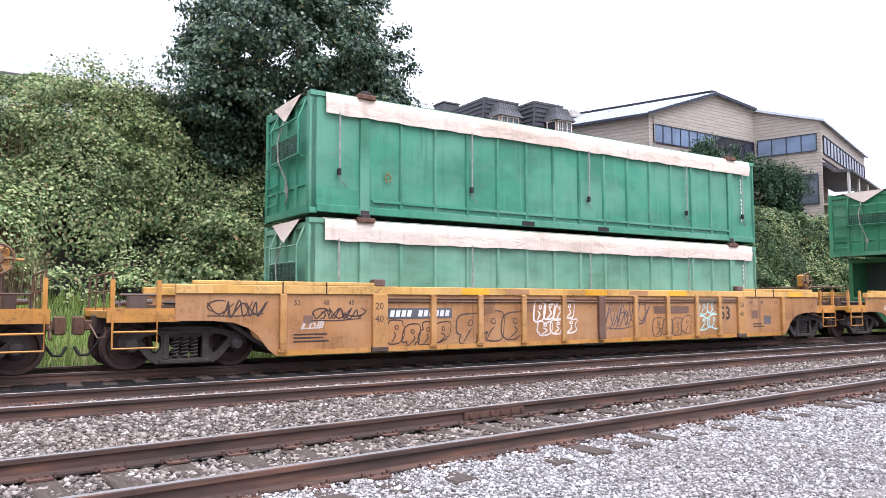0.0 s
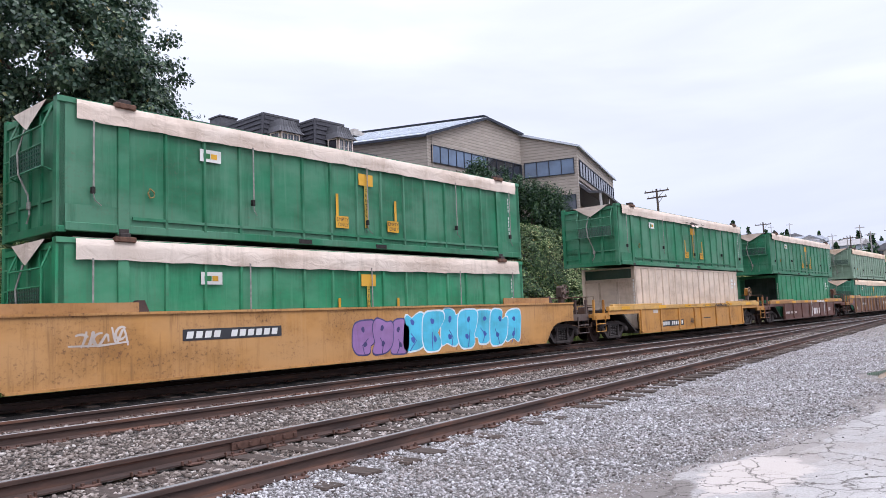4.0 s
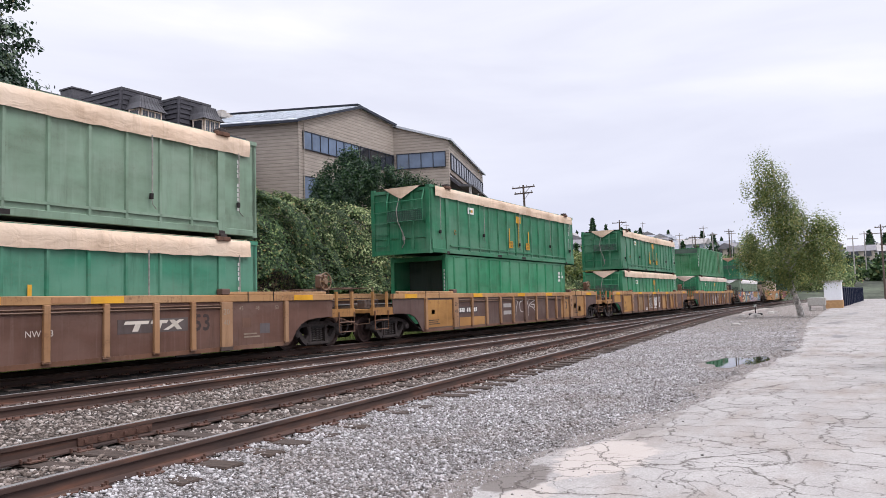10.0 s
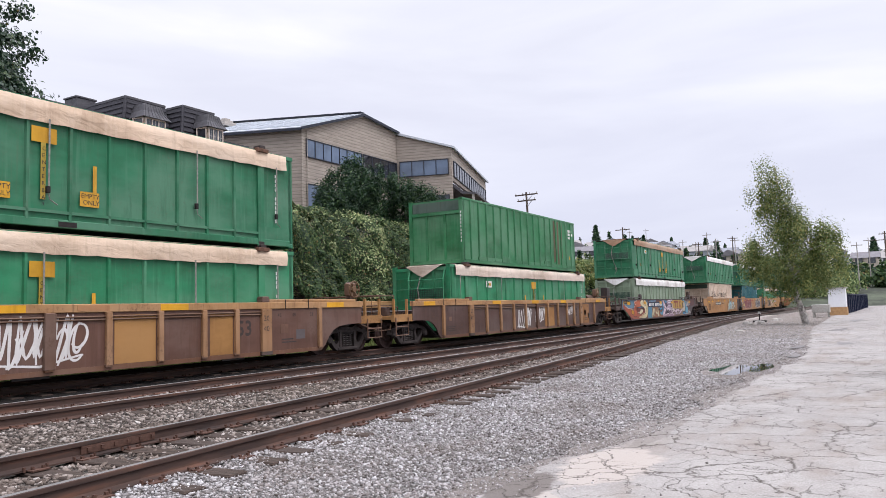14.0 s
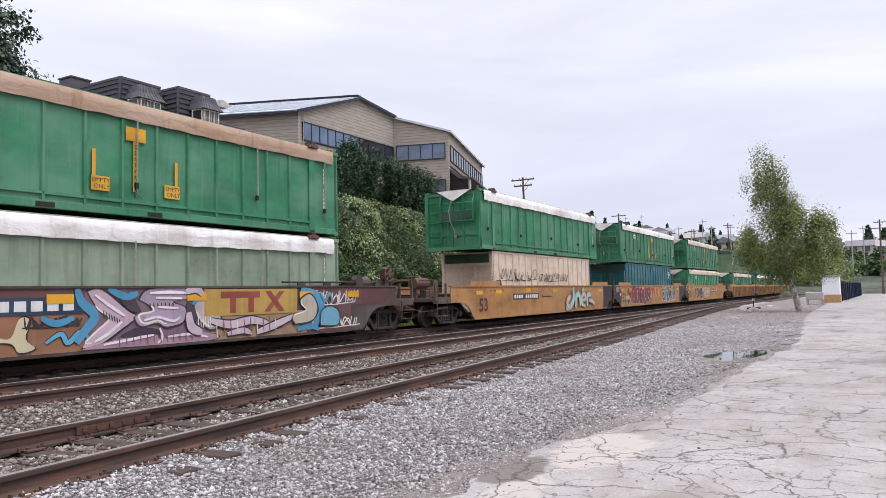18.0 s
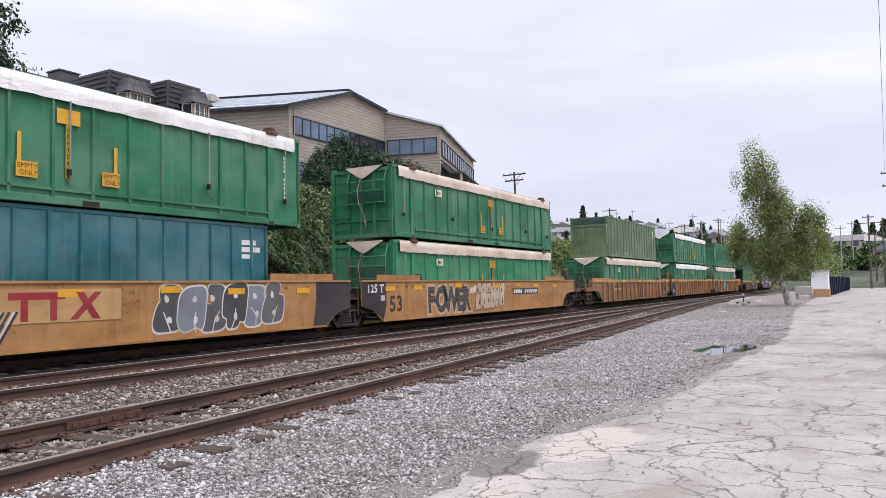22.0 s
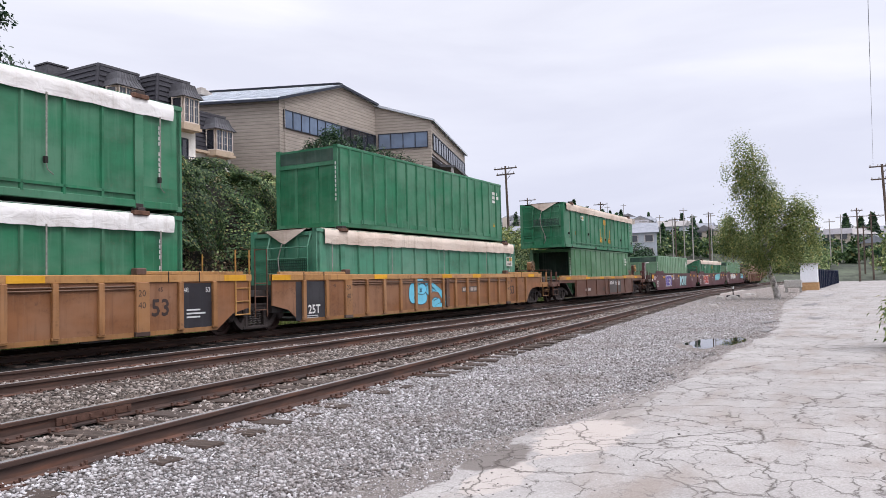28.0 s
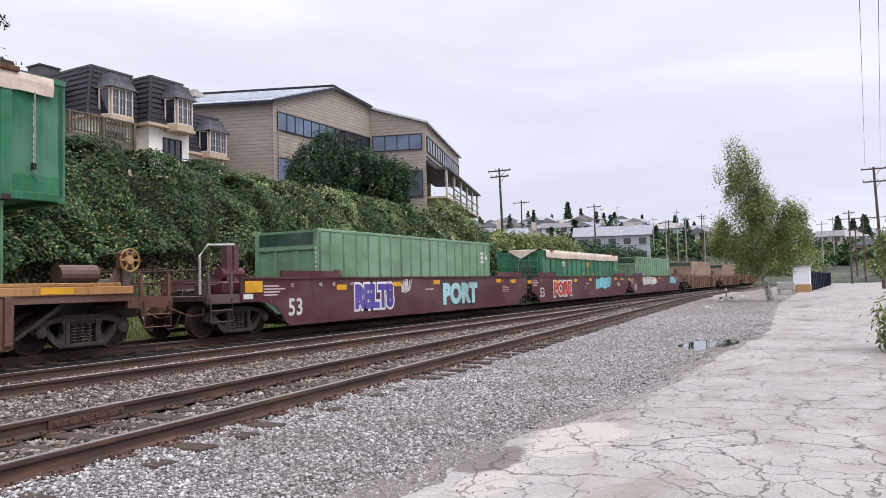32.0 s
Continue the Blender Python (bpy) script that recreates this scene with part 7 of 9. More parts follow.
r = random.Random(21)
SPOTS = []
for i in range(150):
    row = i % 8
    a = r.uniform(62.5, 82) if i < 120 else r.uniform(85.5, 92.5)
    dd = 225 + 26 * row + r.uniform(-9, 9)
    x, y = dd * math.sin(math.radians(a)), dd * math.cos(math.radians(a))
    if any(math.hypot(x - p, y - q) < 11 for p, q in SPOTS):
        continue
    SPOTS.append((x, y))
    far_house(x, y, float(far_ground(x, y)), r.uniform(6.5, 10.5), r.uniform(6, 9), r.choice((3.0, 5.2, 5.4)), -a + r.uniform(-30, 30), r.choice(HOUSE_C[:5] + HOUSE_C[:1] + HOUSE_C[3:4] + ([HOUSE_C[5]] if i % 9 == 0 else [])), r.choice(ROOF_C), "pale house with a grey pitched roof on the distant slope", r.random() < 0.5)
far_house(157.5, 43.5, 5.0, 15.5, 9, 5.6, -75, HOUSE_C[1], ROOF_C[0], "long blue-grey house with a grey roof beyond the hedge", True, 5)
far_house(84, 39.5, 2.6, 10, 8, 3.4, -60, HOUSE_C[5], ROOF_C[0], "red-brown house with a grey roof", True, 4)
far_house(118, 48, 3.4, 9, 8, 5.0, -66, HOUSE_C[4], ROOF_C[1], "grey house with a pale roof", False, 4)
far_house(205, -1.0, -0.3, 14, 6, 2.6, -90, HOUSE_C[5], ROOF_C[2], "low dark red shed at the end of the lot", True, 4)


def conifer_points(n, h, rw):
    t = RNG.random(n) ** 0.7
    a = RNG.random(n) * 6.283
    rad = (1 - t) * rw * (0.4 + 0.7 * RNG.random(n)) + 0.01
    return np.stack([np.cos(a) * rad, np.sin(a) * rad, (0.08 + 0.92 * t) * h], 1), np.stack([np.cos(a), np.sin(a), 0.3 + 0 * a], 1)


def far_woods():
    """The mass of trees between the far houses."""
    for name, mat, share, lab in (("far_woods", IVY_L, 620, "massed green trees between the distant houses"), ("far_conifers", YEW_L, 70, "dark trees and conifers on the distant slope")):
        pts, nors = [], []
        for i in range(share):
            a = math.radians(r.uniform(57, 83) if i % 4 else r.uniform(83, 96))
            dd = r.uniform(175, 435)
            x, y = dd * math.sin(a), dd * math.cos(a)
            z = float(far_ground(x, y)) - 0.2
            if name == "far_conifers" and i % 2:
                h = r.uniform(6, 11)
                p, nv = conifer_points(220, h, h * 0.22)
            else:
                h = r.uniform(3.0, 6.0)
                p, nv = crown_points(170, [(0, 0, h * 0.55, h * 0.62, h * 0.62, h * 0.42), (h * 0.4, h * 0.2, h * 0.42, h * 0.4, h * 0.4, h * 0.3)], 26, h * 0.08)
            pts.append(p + np.array([x, y, z]))
            nors.append(nv)
        solid(name, leaf_mesh(name, np.concatenate(pts), np.concatenate(nors), 0.85, mat, 0.3, 0.7, 0.8), None, lab, "trees", kind="stuff")


far_woods()
pts, nors = [], []
for i in range(120):
    a = math.radians(r.uniform(83.5, 97))
    dd = r.uniform(150, 215)
    h = r.uniform(1.6, 4.2)
    p, nv = crown_points(230, [(0, 0, h * 0.5, h * 0.9, h * 0.9, h * 0.5), (h * 0.5, h * 0.2, h * 0.4, h * 0.6, h * 0.6, h * 0.35)], 26, h * 0.09)
    x, y = dd * math.sin(a), dd * math.cos(a)
    if -4 < y < 3.2 and dd < 200:
        continue
    pts.append(p + np.array([x, y, float(far_ground(x, y)) - 0.1]))
    nors.append(nv)
solid("far_scrub", leaf_mesh("far_scrub", np.concatenate(pts), np.concatenate(nors), 0.5, BRAMBLE_L, 0.3, 0.7, 0.8), None, "green scrub and hedges beyond the lot", "shrubs", kind="stuff")
TRUNK_ME = Geo().tube([(0, 0, -0.05), (0, 0, 0.5)], 0.02, 6).mesh("trunk", BARK_M)
CONS = []
for i in range(3):
    p, nv = conifer_points(1300, 1.0, 0.24 if i else 0.3)
    CONS.append(leaf_mesh("crown", p, nv, 0.075, YEW_L, 0.5, 0.5, 0.6))
for a, dd, sc in ((63.2, 300, 12), (66.4, 130, 10.5), (67.0, 150, 9), (71.3, 400, 14), (74.0, 410, 9), (74.8, 405, 10), (79.2, 330, 11), (81.0, 300, 6), (80.2, 410, 7), (86.5, 380, 11), (89.9, 330, 12), (90.8, 300, 11), (64.5, 410, 9), (69.4, 425, 8), (77.0, 420, 8), (91.5, 260, 12)):
    x, y = dd * math.sin(math.radians(a)), dd * math.cos(math.radians(a))
    t = thing("conifer_tree", "tall dark conifer on the distant slope", "tree", "conifers on the far slope")
    t.matrix_world = pose(x, y, float(far_ground(x, y)) - 0.3, 0, 0, r.uniform(0, 360)) @ Matrix.Diagonal((sc, sc, sc, 1))
    part("trunk", TRUNK_ME, None, t)
    part("crown", r.choice(CONS), None, t)
PALEPOLE = mat_simple("pale_pole", (0.36, 0.33, 0.31), 0.8)
for a, dd, hh in ((67.5, 160, 11), (68.6, 190, 10), (73.8, 260, 12), (75.0, 270, 13), (76.4, 180, 10), (77.6, 200, 11), (78.5, 170, 11), (79.3, 190, 13), (79.9, 160, 12), (81.2, 180, 12), (88.9, 170, 10), (89.6, 190, 11)):
    x, y = dd * math.sin(math.radians(a)), dd * math.cos(math.radians(a))
    p = thing("street_pole", "slim pale pole among the distant houses", "pole", "poles in the town")
    p.location = (x, y, float(far_ground(x, y)) - 0.3)
    part("shaft", Geo().tube([(0, 0, 0), (0, 0, hh)], 0.13, 6, 0.09), PALEPOLE, p)
    part("arm", Geo().box(-0.06, 0.06, -1.0, 1.0, hh - 0.7, hh - 0.55), PALEPOLE, p)

# litter beside the tracks
SCRAP_M = mat_simple("white_paper", (0.75, 0.74, 0.72), 0.8)
g = Geo().add([(15.9, 8.15, -0.14), (16.12, 8.12, -0.16), (16.2, 8.32, -0.13), (16.02, 8.38, -0.10), (16.0, 8.25, -0.05)], [(0, 1, 4), (1, 2, 4), (2, 3, 4), (3, 0, 4)])
solid("paper_scrap", g, SCRAP_M, "crumpled white scrap lying on the ties", "litter")
sg = thing("switch_stand", "low switch stand with a pale target beside the track", "switch stand")
sg.location = (52.5, 6.9, -0.25)
part("base", Geo().box(-0.25, 0.25, -0.4, 0.4, 0.0, 0.14, 0.01), STEEL_DARK, sg)
part("mast", Geo().tube([(0, 0, 0.1), (0, 0, 0.75)], 0.035, 6), STEEL_DARK, sg)
part("target", Geo().box(-0.02, 0.02, -0.07, 0.07, 0.55, 0.72, 0.01), SCRAP_M, sg)
for i, (x, y, w) in enumerate(((47.5, 6.3, 0.5), (49.0, 7.2, 0.35), (36.0, 5.6, 0.25), (55.5, 6.2, 0.4))):
    rr = random.Random(i + 3)
    pl = blob_poly(0, 0, w, w * 0.6, 14, seed=i + 40, rough=0.3)
    g = Geo().loft([[(a, b, 0.0) for a, b in pl], [(a * 0.8, b * 0.8, w * 0.35) for a, b in pl], [(a * 0.3, b * 0.3, w * 0.5) for a, b in pl]])
    solid("concrete_lump", g, CONC_M, "pale lump of broken concrete on the dirt", "rubble", "lumps of rubble", m=pose(x, y, -0.24, 0, 0, 40 * i))


# ---------------- paint and markings on the cars ----------------
SIDE = -1.462


def mat_grad(name, stops):
    """Sprayed paint that fades upwards through several colours."""
    m, node, done = material(name, 0.6)
    v = obj(node)
    z = node("ShaderNodeSeparateXYZ", {0: v}).outputs[2]
    n = fbm(node, v, 7.0, 4)
    zz = node("ShaderNodeMath", {0: n, 1: 0.12, 2: z}, operation="MULTIPLY_ADD").outputs[0]
    return done(ramp(node, zz, *stops))


RAIN_M = mat_grad("blue_to_violet_spray", ((0.50, (0.19, 0.12, 0.33)), (0.78, (0.42, 0.36, 0.60)), (0.95, (0.72, 0.74, 0.80)), (1.15, (0.10, 0.42, 0.68))))


def ellipse(cx, cz, rx, rz, n, wob_, rr, tilt=0.0):
    ph = [rr.random() * 6.28 for _ in range(3)]
    out = []
    for i in range(n):
        a = 2 * math.pi * i / n
        k = 1 + wob_ * (math.sin(2 * a + ph[0]) + 0.6 * math.sin(3 * a + ph[1]) + 0.5 * math.sin(5 * a + ph[2]))
        x, z = rx * k * math.cos(a), rz * k * math.sin(a)
        out.append((cx + x + tilt * z, cz + z))
    return out


def sheet(g, poly, y):
    k = len(poly)
    g.add([(x, y, z) for x, z in poly], [tuple(range(k))])


def ribbon(g, pts, w, y):
    """A flat painted line along (x, z) points."""
    n = len(pts)
    vs = []
    for i, (x, z) in enumerate(pts):
        a, b = pts[max(0, i - 1)], pts[min(n - 1, i + 1)]
        dx, dz = b[0] - a[0], b[1] - a[1]
        l = math.hypot(dx, dz) or 1
        ww = w * (0.55 + 0.45 * math.sin(math.pi * (i + 0.5) / n))
        yy = y - 0.000012 * i
        vs += [(x - dz / l * ww, yy, z + dx / l * ww), (x + dz / l * ww, yy, z - dx / l * ww)]
    g.add(vs, [(2 * i, 2 * i + 1, 2 * i + 3, 2 * i + 2) for i in range(n - 1)])


def rounded(pts, k=5):
    """The same line through the points, bent into curves."""
    out = []
    for i in range(len(pts) - 1):
        p0, p1, p2, p3 = (Vector(pts[max(0, min(len(pts) - 1, j))]) for j in (i - 1, i, i + 1, i + 2))
        for j in range(k):
            t = j / k
            out.append(tuple(0.5 * ((2 * p1) + (p2 - p0) * t + (2 * p0 - 5 * p1 + 4 * p2 - p3) * t * t + (3 * p1 - p0 - 3 * p2 + p3) * t ** 3)))
    return out + [pts[-1]]


def outline_letters(car, x0, x1, z0, z1, n, color, seed, w=0.015, y=SIDE, label="sprayed outline of swollen letters"):
    """Swollen letters drawn in outline alone, overlapping, with a stroke or two inside."""
    rr = random.Random(seed)
    g = Geo()
    cw = (x1 - x0) / n
    for i in range(n):
        cx, cz = x0 + cw * (i + 0.5), (z0 + z1) / 2 + rr.uniform(-0.05, 0.05)
        rz = (z1 - z0) * rr.uniform(0.42, 0.5)
        p = [(cx + cw * 0.56 * a + 0.14 * rz * b, cz + rz * b) for a, b in blocky(rr)]
        ribbon(g, p + p[:2], w, y - 0.001 * (i % 3))
        q = ellipse(cx + 0.1 * rz, cz + 0.35 * rz, cw * 0.10, rz * 0.18, 12, 0.15, rr)
        ribbon(g, q + q[:2], w * 0.8, y - 0.002)
        ribbon(g, rounded([(cx - 0.25 * cw, cz - rz * 0.9), (cx + rr.uniform(-0.1, 0.2) * cw, cz - 0.35 * rz), (cx + rr.uniform(-0.2, 0.2) * cw, cz)]), w * 0.9, y - 0.003)
    part("graffiti_tag", g, MARK, car, label, color)["kind"] = "stuff"


def tag(car, x0, x1, z0, z1, color, seed, w=0.016, y=SIDE, strokes=None, label="sprayed scribble tag"):
    rr = random.Random(seed)
    g = Geo()
    n = strokes or max(3, int((x1 - x0) / 0.30))
    h = z1 - z0
    for i in range(n):
        cx = x0 + (x1 - x0) * (i + 0.5) / n
        ww = (x1 - x0) / n * rr.uniform(0.45, 0.75)
        base, top = z0 + h * rr.uniform(0.0, 0.25), z1 - h * rr.uniform(0.0, 0.3)
        sl = 0.18 * h
        for k in range(rr.choice((2, 3, 3))):
            kind = rr.random()
            if kind < 0.45:
                m = rr.choice((3, 4, 5))
                pts = [(cx + ww * (2 * j / (m - 1) - 1) + rr.uniform(-0.2, 0.2) * ww, (base if j % 2 else top) + rr.uniform(-0.12, 0.12) * h) for j in range(m)]
            elif kind < 0.75:
                a0, sw = rr.uniform(0, 6.28), rr.choice((-1, 1)) * rr.uniform(2.2, 4.2)
                rx, rz, cz = ww * rr.uniform(0.5, 1.0), h * rr.uniform(0.15, 0.4), rr.uniform(base + 0.2 * h, top - 0.1 * h)
                pts = [(cx + rx * math.cos(a0 + sw * j / 9), cz + rz * math.sin(a0 + sw * j / 9)) for j in range(10)]
            else:
                xa = cx + rr.uniform(-1, 1) * ww
                pts = [(xa, base - 0.1 * h), (xa + sl * 0.6, (base + top) / 2), (xa + sl * rr.uniform(0.5, 1.2), top + 0.1 * h)]
            pts = [(px + sl * (pz - z0) / h, min(z1, max(z0, pz))) for px, pz in pts]
            ribbon(g, rounded(pts), w, y - 0.001 * (k % 3))
    ribbon(g, [(x0, z0 + 0.1 * (z1 - z0)), ((x0 + x1) / 2, z0 + 0.02), (x1, z0 + 0.2 * (z1 - z0))], w * 0.8, y - 0.003)
    ob = part("graffiti_tag", g, MARK, car, label, color)
    ob["kind"] = "stuff"
    return ob


def blocky(rr):
    """Outline of a swollen letter in a unit box: squarish, with a bite or two out of its sides."""
    bites = [(rr.uniform(0, 6.28), rr.uniform(0.18, 0.42)) for _ in range(rr.choice((1, 2, 2)))]
    out = []
    for i in range(40):
        a = 2 * math.pi * i / 40
        c, s = math.cos(a), math.sin(a)
        k = 1.0
        for b, d in bites:
            k -= d * max(0.0, math.cos(a - b)) ** 18
        k *= 1 + 0.05 * math.sin(3 * a + bites[0][0])
        out.append((k * math.copysign(abs(c) ** 0.6, c), k * math.copysign(abs(s) ** 0.6, s)))
    return out


def bubbles(car, x0, x1, z0, z1, n, fill, line, seed, y=SIDE, label="sprayed bubble-letter graffiti", accent=None, thick=0.04):
    rr = random.Random(seed)
    dg = Geo()
    w = (x1 - x0) / n
    for i in range(n):
        cx, cz = x0 + w * (i + 0.5), (z0 + z1) / 2 + rr.uniform(-0.04, 0.04)
        rz = (z1 - z0) * rr.uniform(0.44, 0.5)
        p = [(cx + w * 0.60 * k[0] + 0.12 * rz * k[1], cz + rz * k[1]) for k in blocky(rr)]
        yy = y - 0.003 * (i % 2)
        lg, fg = Geo(), Geo()
        sheet(lg, [(cx + (a - cx) * (1 + thick / w * 1.1), cz + (b - cz) * (1 + thick / rz)) for a, b in p], yy)
        sheet(fg, p, yy - 0.002)
        g1 = part("graffiti_outline", lg, MARK, car, label, line)
        part("graffiti_letter", fg, MARK, car, label, fill)
        # counters and strokes inside the letters
        for k in range(2):
            q = ellipse(cx + rr.uniform(-0.12, 0.12) * w, cz + (k - 0.5) * rz * 0.9, w * 0.10, rz * 0.16, 10, 0.15, rr)
            sheet(dg, q, yy - 0.004)
        ribbon(dg, [(cx + rr.uniform(-0.3, 0.3) * w, cz - rz), (cx + rr.uniform(-0.1, 0.1) * w, cz - rz * 0.5), (cx + rr.uniform(-0.3, 0.3) * w, cz - rz * 0.1)], thick * 0.35, yy - 0.004)
    part("graffiti_stroke", dg, MARK, car, label, accent or line)["kind"] = "stuff"
    return g1


def word(car, text, size, x, z, fill, line, sx=1.0, grow=0.05, mat=None, y=SIDE):
    """Block letters with an outline."""
    cu = bpy.data.curves.new("letters", "FONT")
    cu.body, cu.size, cu.resolution_u, cu.fill_mode = text, size, 3, "FRONT"
    for off, yy, c, mt in ((grow * 2.2, y, line, MARK), (grow, y - 0.003, fill, mat or MARK)):
        cu.offset = off
        ob = bpy.data.objects.new("letters", cu)
        me = bpy.data.meshes.new_from_object(ob)
        g = Geo().add([(v.co.x * sx + x, yy, v.co.y + z) for v in me.vertices], [tuple(p.vertices)[::-1] for p in me.polygons])
        bpy.data.objects.remove(ob)
        bpy.data.meshes.remove(me)
        part("graffiti_letters", g, mt, car, "sprayed block letters", c)


def number_panel(car, x0, x1, z0, z1, back=(0.035, 0.035, 0.04), fore=WHITE, y=SIDE, slant=0.12):
    part("number_panel", plate(Geo(), x0, x1, y - 0.004, z0, z1), MARK, car, "dark panel with pale number marks", back)
    g = Geo()
    h = z1 - z0
    n = 11
    w = (x1 - x0) * 0.94 / n
    for i in range(n):
        if i == 4:
            continue
        a = x0 + (x1 - x0) * 0.03 + w * i
        s = slant * h
        b0, b1 = z0 + 0.2 * h, z1 - 0.2 * h
        g.add([(a, y - 0.008, b0), (a + 0.72 * w, y - 0.008, b0), (a + 0.72 * w + s, y - 0.008, b1), (a + s, y - 0.008, b1)], [(0, 1, 2, 3)])
    part("number_line", g, MARK, car, "pale number marks", fore)["kind"] = "stuff"


def patch(car, x0, x1, z0, z1, color, label="painted patch", y=SIDE):
    return part("paint_patch", plate(Geo(), x0, x1, y - 0.003, z0, z1), MARK, car, label, color)


def markings(car, x0, x1, z0, z1, rows, color, y=SIDE):
    """Lines of fine stencilling, too small to read."""
    rr = random.Random(int(x0 * 100) + rows)
    g = Geo()
    for i in range(rows):
        z = z1 - (z1 - z0) * (i + 0.5) / rows
        g.box(x0, x0 + (x1 - x0) * rr.uniform(0.5, 1.0), y - 0.004, y - 0.001, z - 0.25 * (z1 - z0) / rows, z + 0.2 * (z1 - z0) / rows)
    part("stencil_lines", g, MARK, car, "rows of fine stencilled marks", color)["kind"] = "stuff"


def company_mark(car, x, z, w, h, back, fore):
    """A dark field with slanting pale blocks."""
    patch(car, x, x + w, z, z + h, back, "dark field behind a company mark")
    for k, p in enumerate((((0.08, 0.64), (0.41, 0.64), (0.43, 0.87), (0.10, 0.87)), ((0.19, 0.13), (0.27, 0.13), (0.31, 0.64), (0.23, 0.64)), ((0.44, 0.64), (0.68, 0.64), (0.70, 0.87), (0.46, 0.87)),
                           ((0.49, 0.13), (0.57, 0.13), (0.61, 0.64), (0.53, 0.64)), ((0.62, 0.13), (0.70, 0.13), (0.94, 0.87), (0.86, 0.87)), ((0.83, 0.13), (0.91, 0.13), (0.79, 0.87), (0.71, 0.87)))):
        g = Geo()
        sheet(g, [(x + w * a, z + h * b) for a, b in p], SIDE - 0.010 - 0.0005 * k)
        part("sign_block", g, MARK, car, "pale block of a company mark", fore)


def tint(car, names, color):
    for o in car.children_recursive:
        if o.name.split(".")[0] in names:
            o.color = (*color, 1)


INK_B = (0.045, 0.04, 0.05)
DARKM, BROWNM, FADEW = (0.05, 0.032, 0.028), (0.17, 0.09, 0.06), (0.58, 0.50, 0.44)
CHY, ORANGE, CYAN = (0.60, 0.34, 0.09), (0.72, 0.36, 0.015), (0.16, 0.60, 0.70)
Z_, A_, B_, C_, D_, E_, F_, G_, H_, I_, J_, K_, L_, M_, N_, O_, P_, Q_, R_, S_, T_ = CARLIST[:21]
CAPY = -1.506

# stencils shared by the ribbed cars
for car, dark in ((A_, DARKM), (B_, DARKM), (F_, (0.30, 0.24, 0.18)), (G_, DARKM), (H_, DARKM), (I_, DARKM), (N_, DARKM), (O_, DARKM), (P_, DARKM)):
    for x in (2.2, 14.2):
        text_part("20", 0.20, x - 0.13, -1.5435, 1.06, car, dark)
        text_part("40", 0.20, x - 0.13, -1.5435, 0.80, car, dark)
    joined = car in (N_, O_, P_)
    text_part("53", 0.52, 14.45 if joined else 13.22, SIDE - 0.003, 0.62 if joined else 0.72, car, DARKM)
    for x, s in ((0.35, "53"), (0.95, "48"), (1.50, "45"), (14.65, "45"), (15.2, "48"), (15.9, "53")):
        text_part(s, 0.14, x, SIDE - 0.003, 1.15, car, dark)
    if not joined:
        markings(car, 0.35, 1.2, 0.42, 0.62, 3, dark)
        markings(car, 14.8, 15.6, 0.45, 0.6, 2, dark)
        patch(car, 0.55, 0.75, 0.80, 0.95, BROWNM)
    if not joined:
        patch(car, 14.75, 15.05, 0.72, 0.96, BROWNM)
    for z in (1.285, 1.225):
        part("conduit", Geo().tube([(2.3, -1.487, z), (8.2, -1.487, z - 0.012), (14.1, -1.487, z)], 0.019, 6), PAINT, car, "thin pipe under the top chord", (0.15, 0.075, 0.04))
    part("centre_post", Geo().box(8.40, 8.62, -1.546, -1.455, 0.29, 1.36, 0.012), PAINT, car, "", (0.14, 0.07, 0.045))
    if not joined:
        patch(car, 15.35, 15.7, 0.55, 0.8, (0.12, 0.10, 0.10))
for car in (A_, B_):
    tint(car, ("top_chord", "raised_cap"), CHY)
    tint(car, ("side_plate",), (0.43, 0.205, 0.07) if car is B_ else (0.40, 0.19, 0.07))
    tint(car, ("rib",), (0.47, 0.235, 0.075))
for car in (Z_, D_):
    tint(car, ("top_chord", "raised_cap"), CHY)
for car in (F_, G_, H_, I_):
    tint(car, ("top_chord", "raised_cap"), (0.43, 0.235, 0.10))
    tint(car, ("rib",), (0.34, 0.18, 0.085))
    tint(car, ("side_plate",), (0.135, 0.066, 0.046) if car in (F_, H_) else (0.100, 0.054, 0.044))
    tint(car, ("end_platform", "post"), (0.38, 0.19, 0.06))
for car in (N_, O_, P_):
    tint(car, ("top_chord", "raised_cap"), (0.46, 0.235, 0.08))
    # plates darker and ribs lighter: the ribs' light and shade put into the tint
    tint(car, ("side_plate",), (0.25, 0.105, 0.042))
    tint(car, ("rib",), (0.33, 0.155, 0.058))
for car in (E_, Q_):
    tint(car, ("top_chord", "raised_cap"), (0.42, 0.21, 0.07))
for k, car in enumerate((A_, B_, F_, G_, H_, I_, N_, O_, P_)):
    rr = random.Random(k)
    for x in (-1.2, 3.4 + rr.random(), 7.2 + rr.random(), 10.6 + rr.random(), 16.6):
        patch(car, x, x + 0.75, 1.375, 1.515, ORANGE if x > 0 or k > 1 else CHY, "orange reflective patch", CAPY + 0.004)
    for x in (5.2 + rr.random(), 9.0 + rr.random()):
        patch(car, x, x + 0.7, 1.39, 1.50, (0.40, 0.20, 0.09), "bare patch on the chord", CAPY + 0.004)
    for x in (0.1, 1.0, 14.9, 15.8):
        part("weld_gap", Geo().box(x, x + 0.02, -1.512, -1.50, 1.36, 1.60), STEEL_DARK, car)

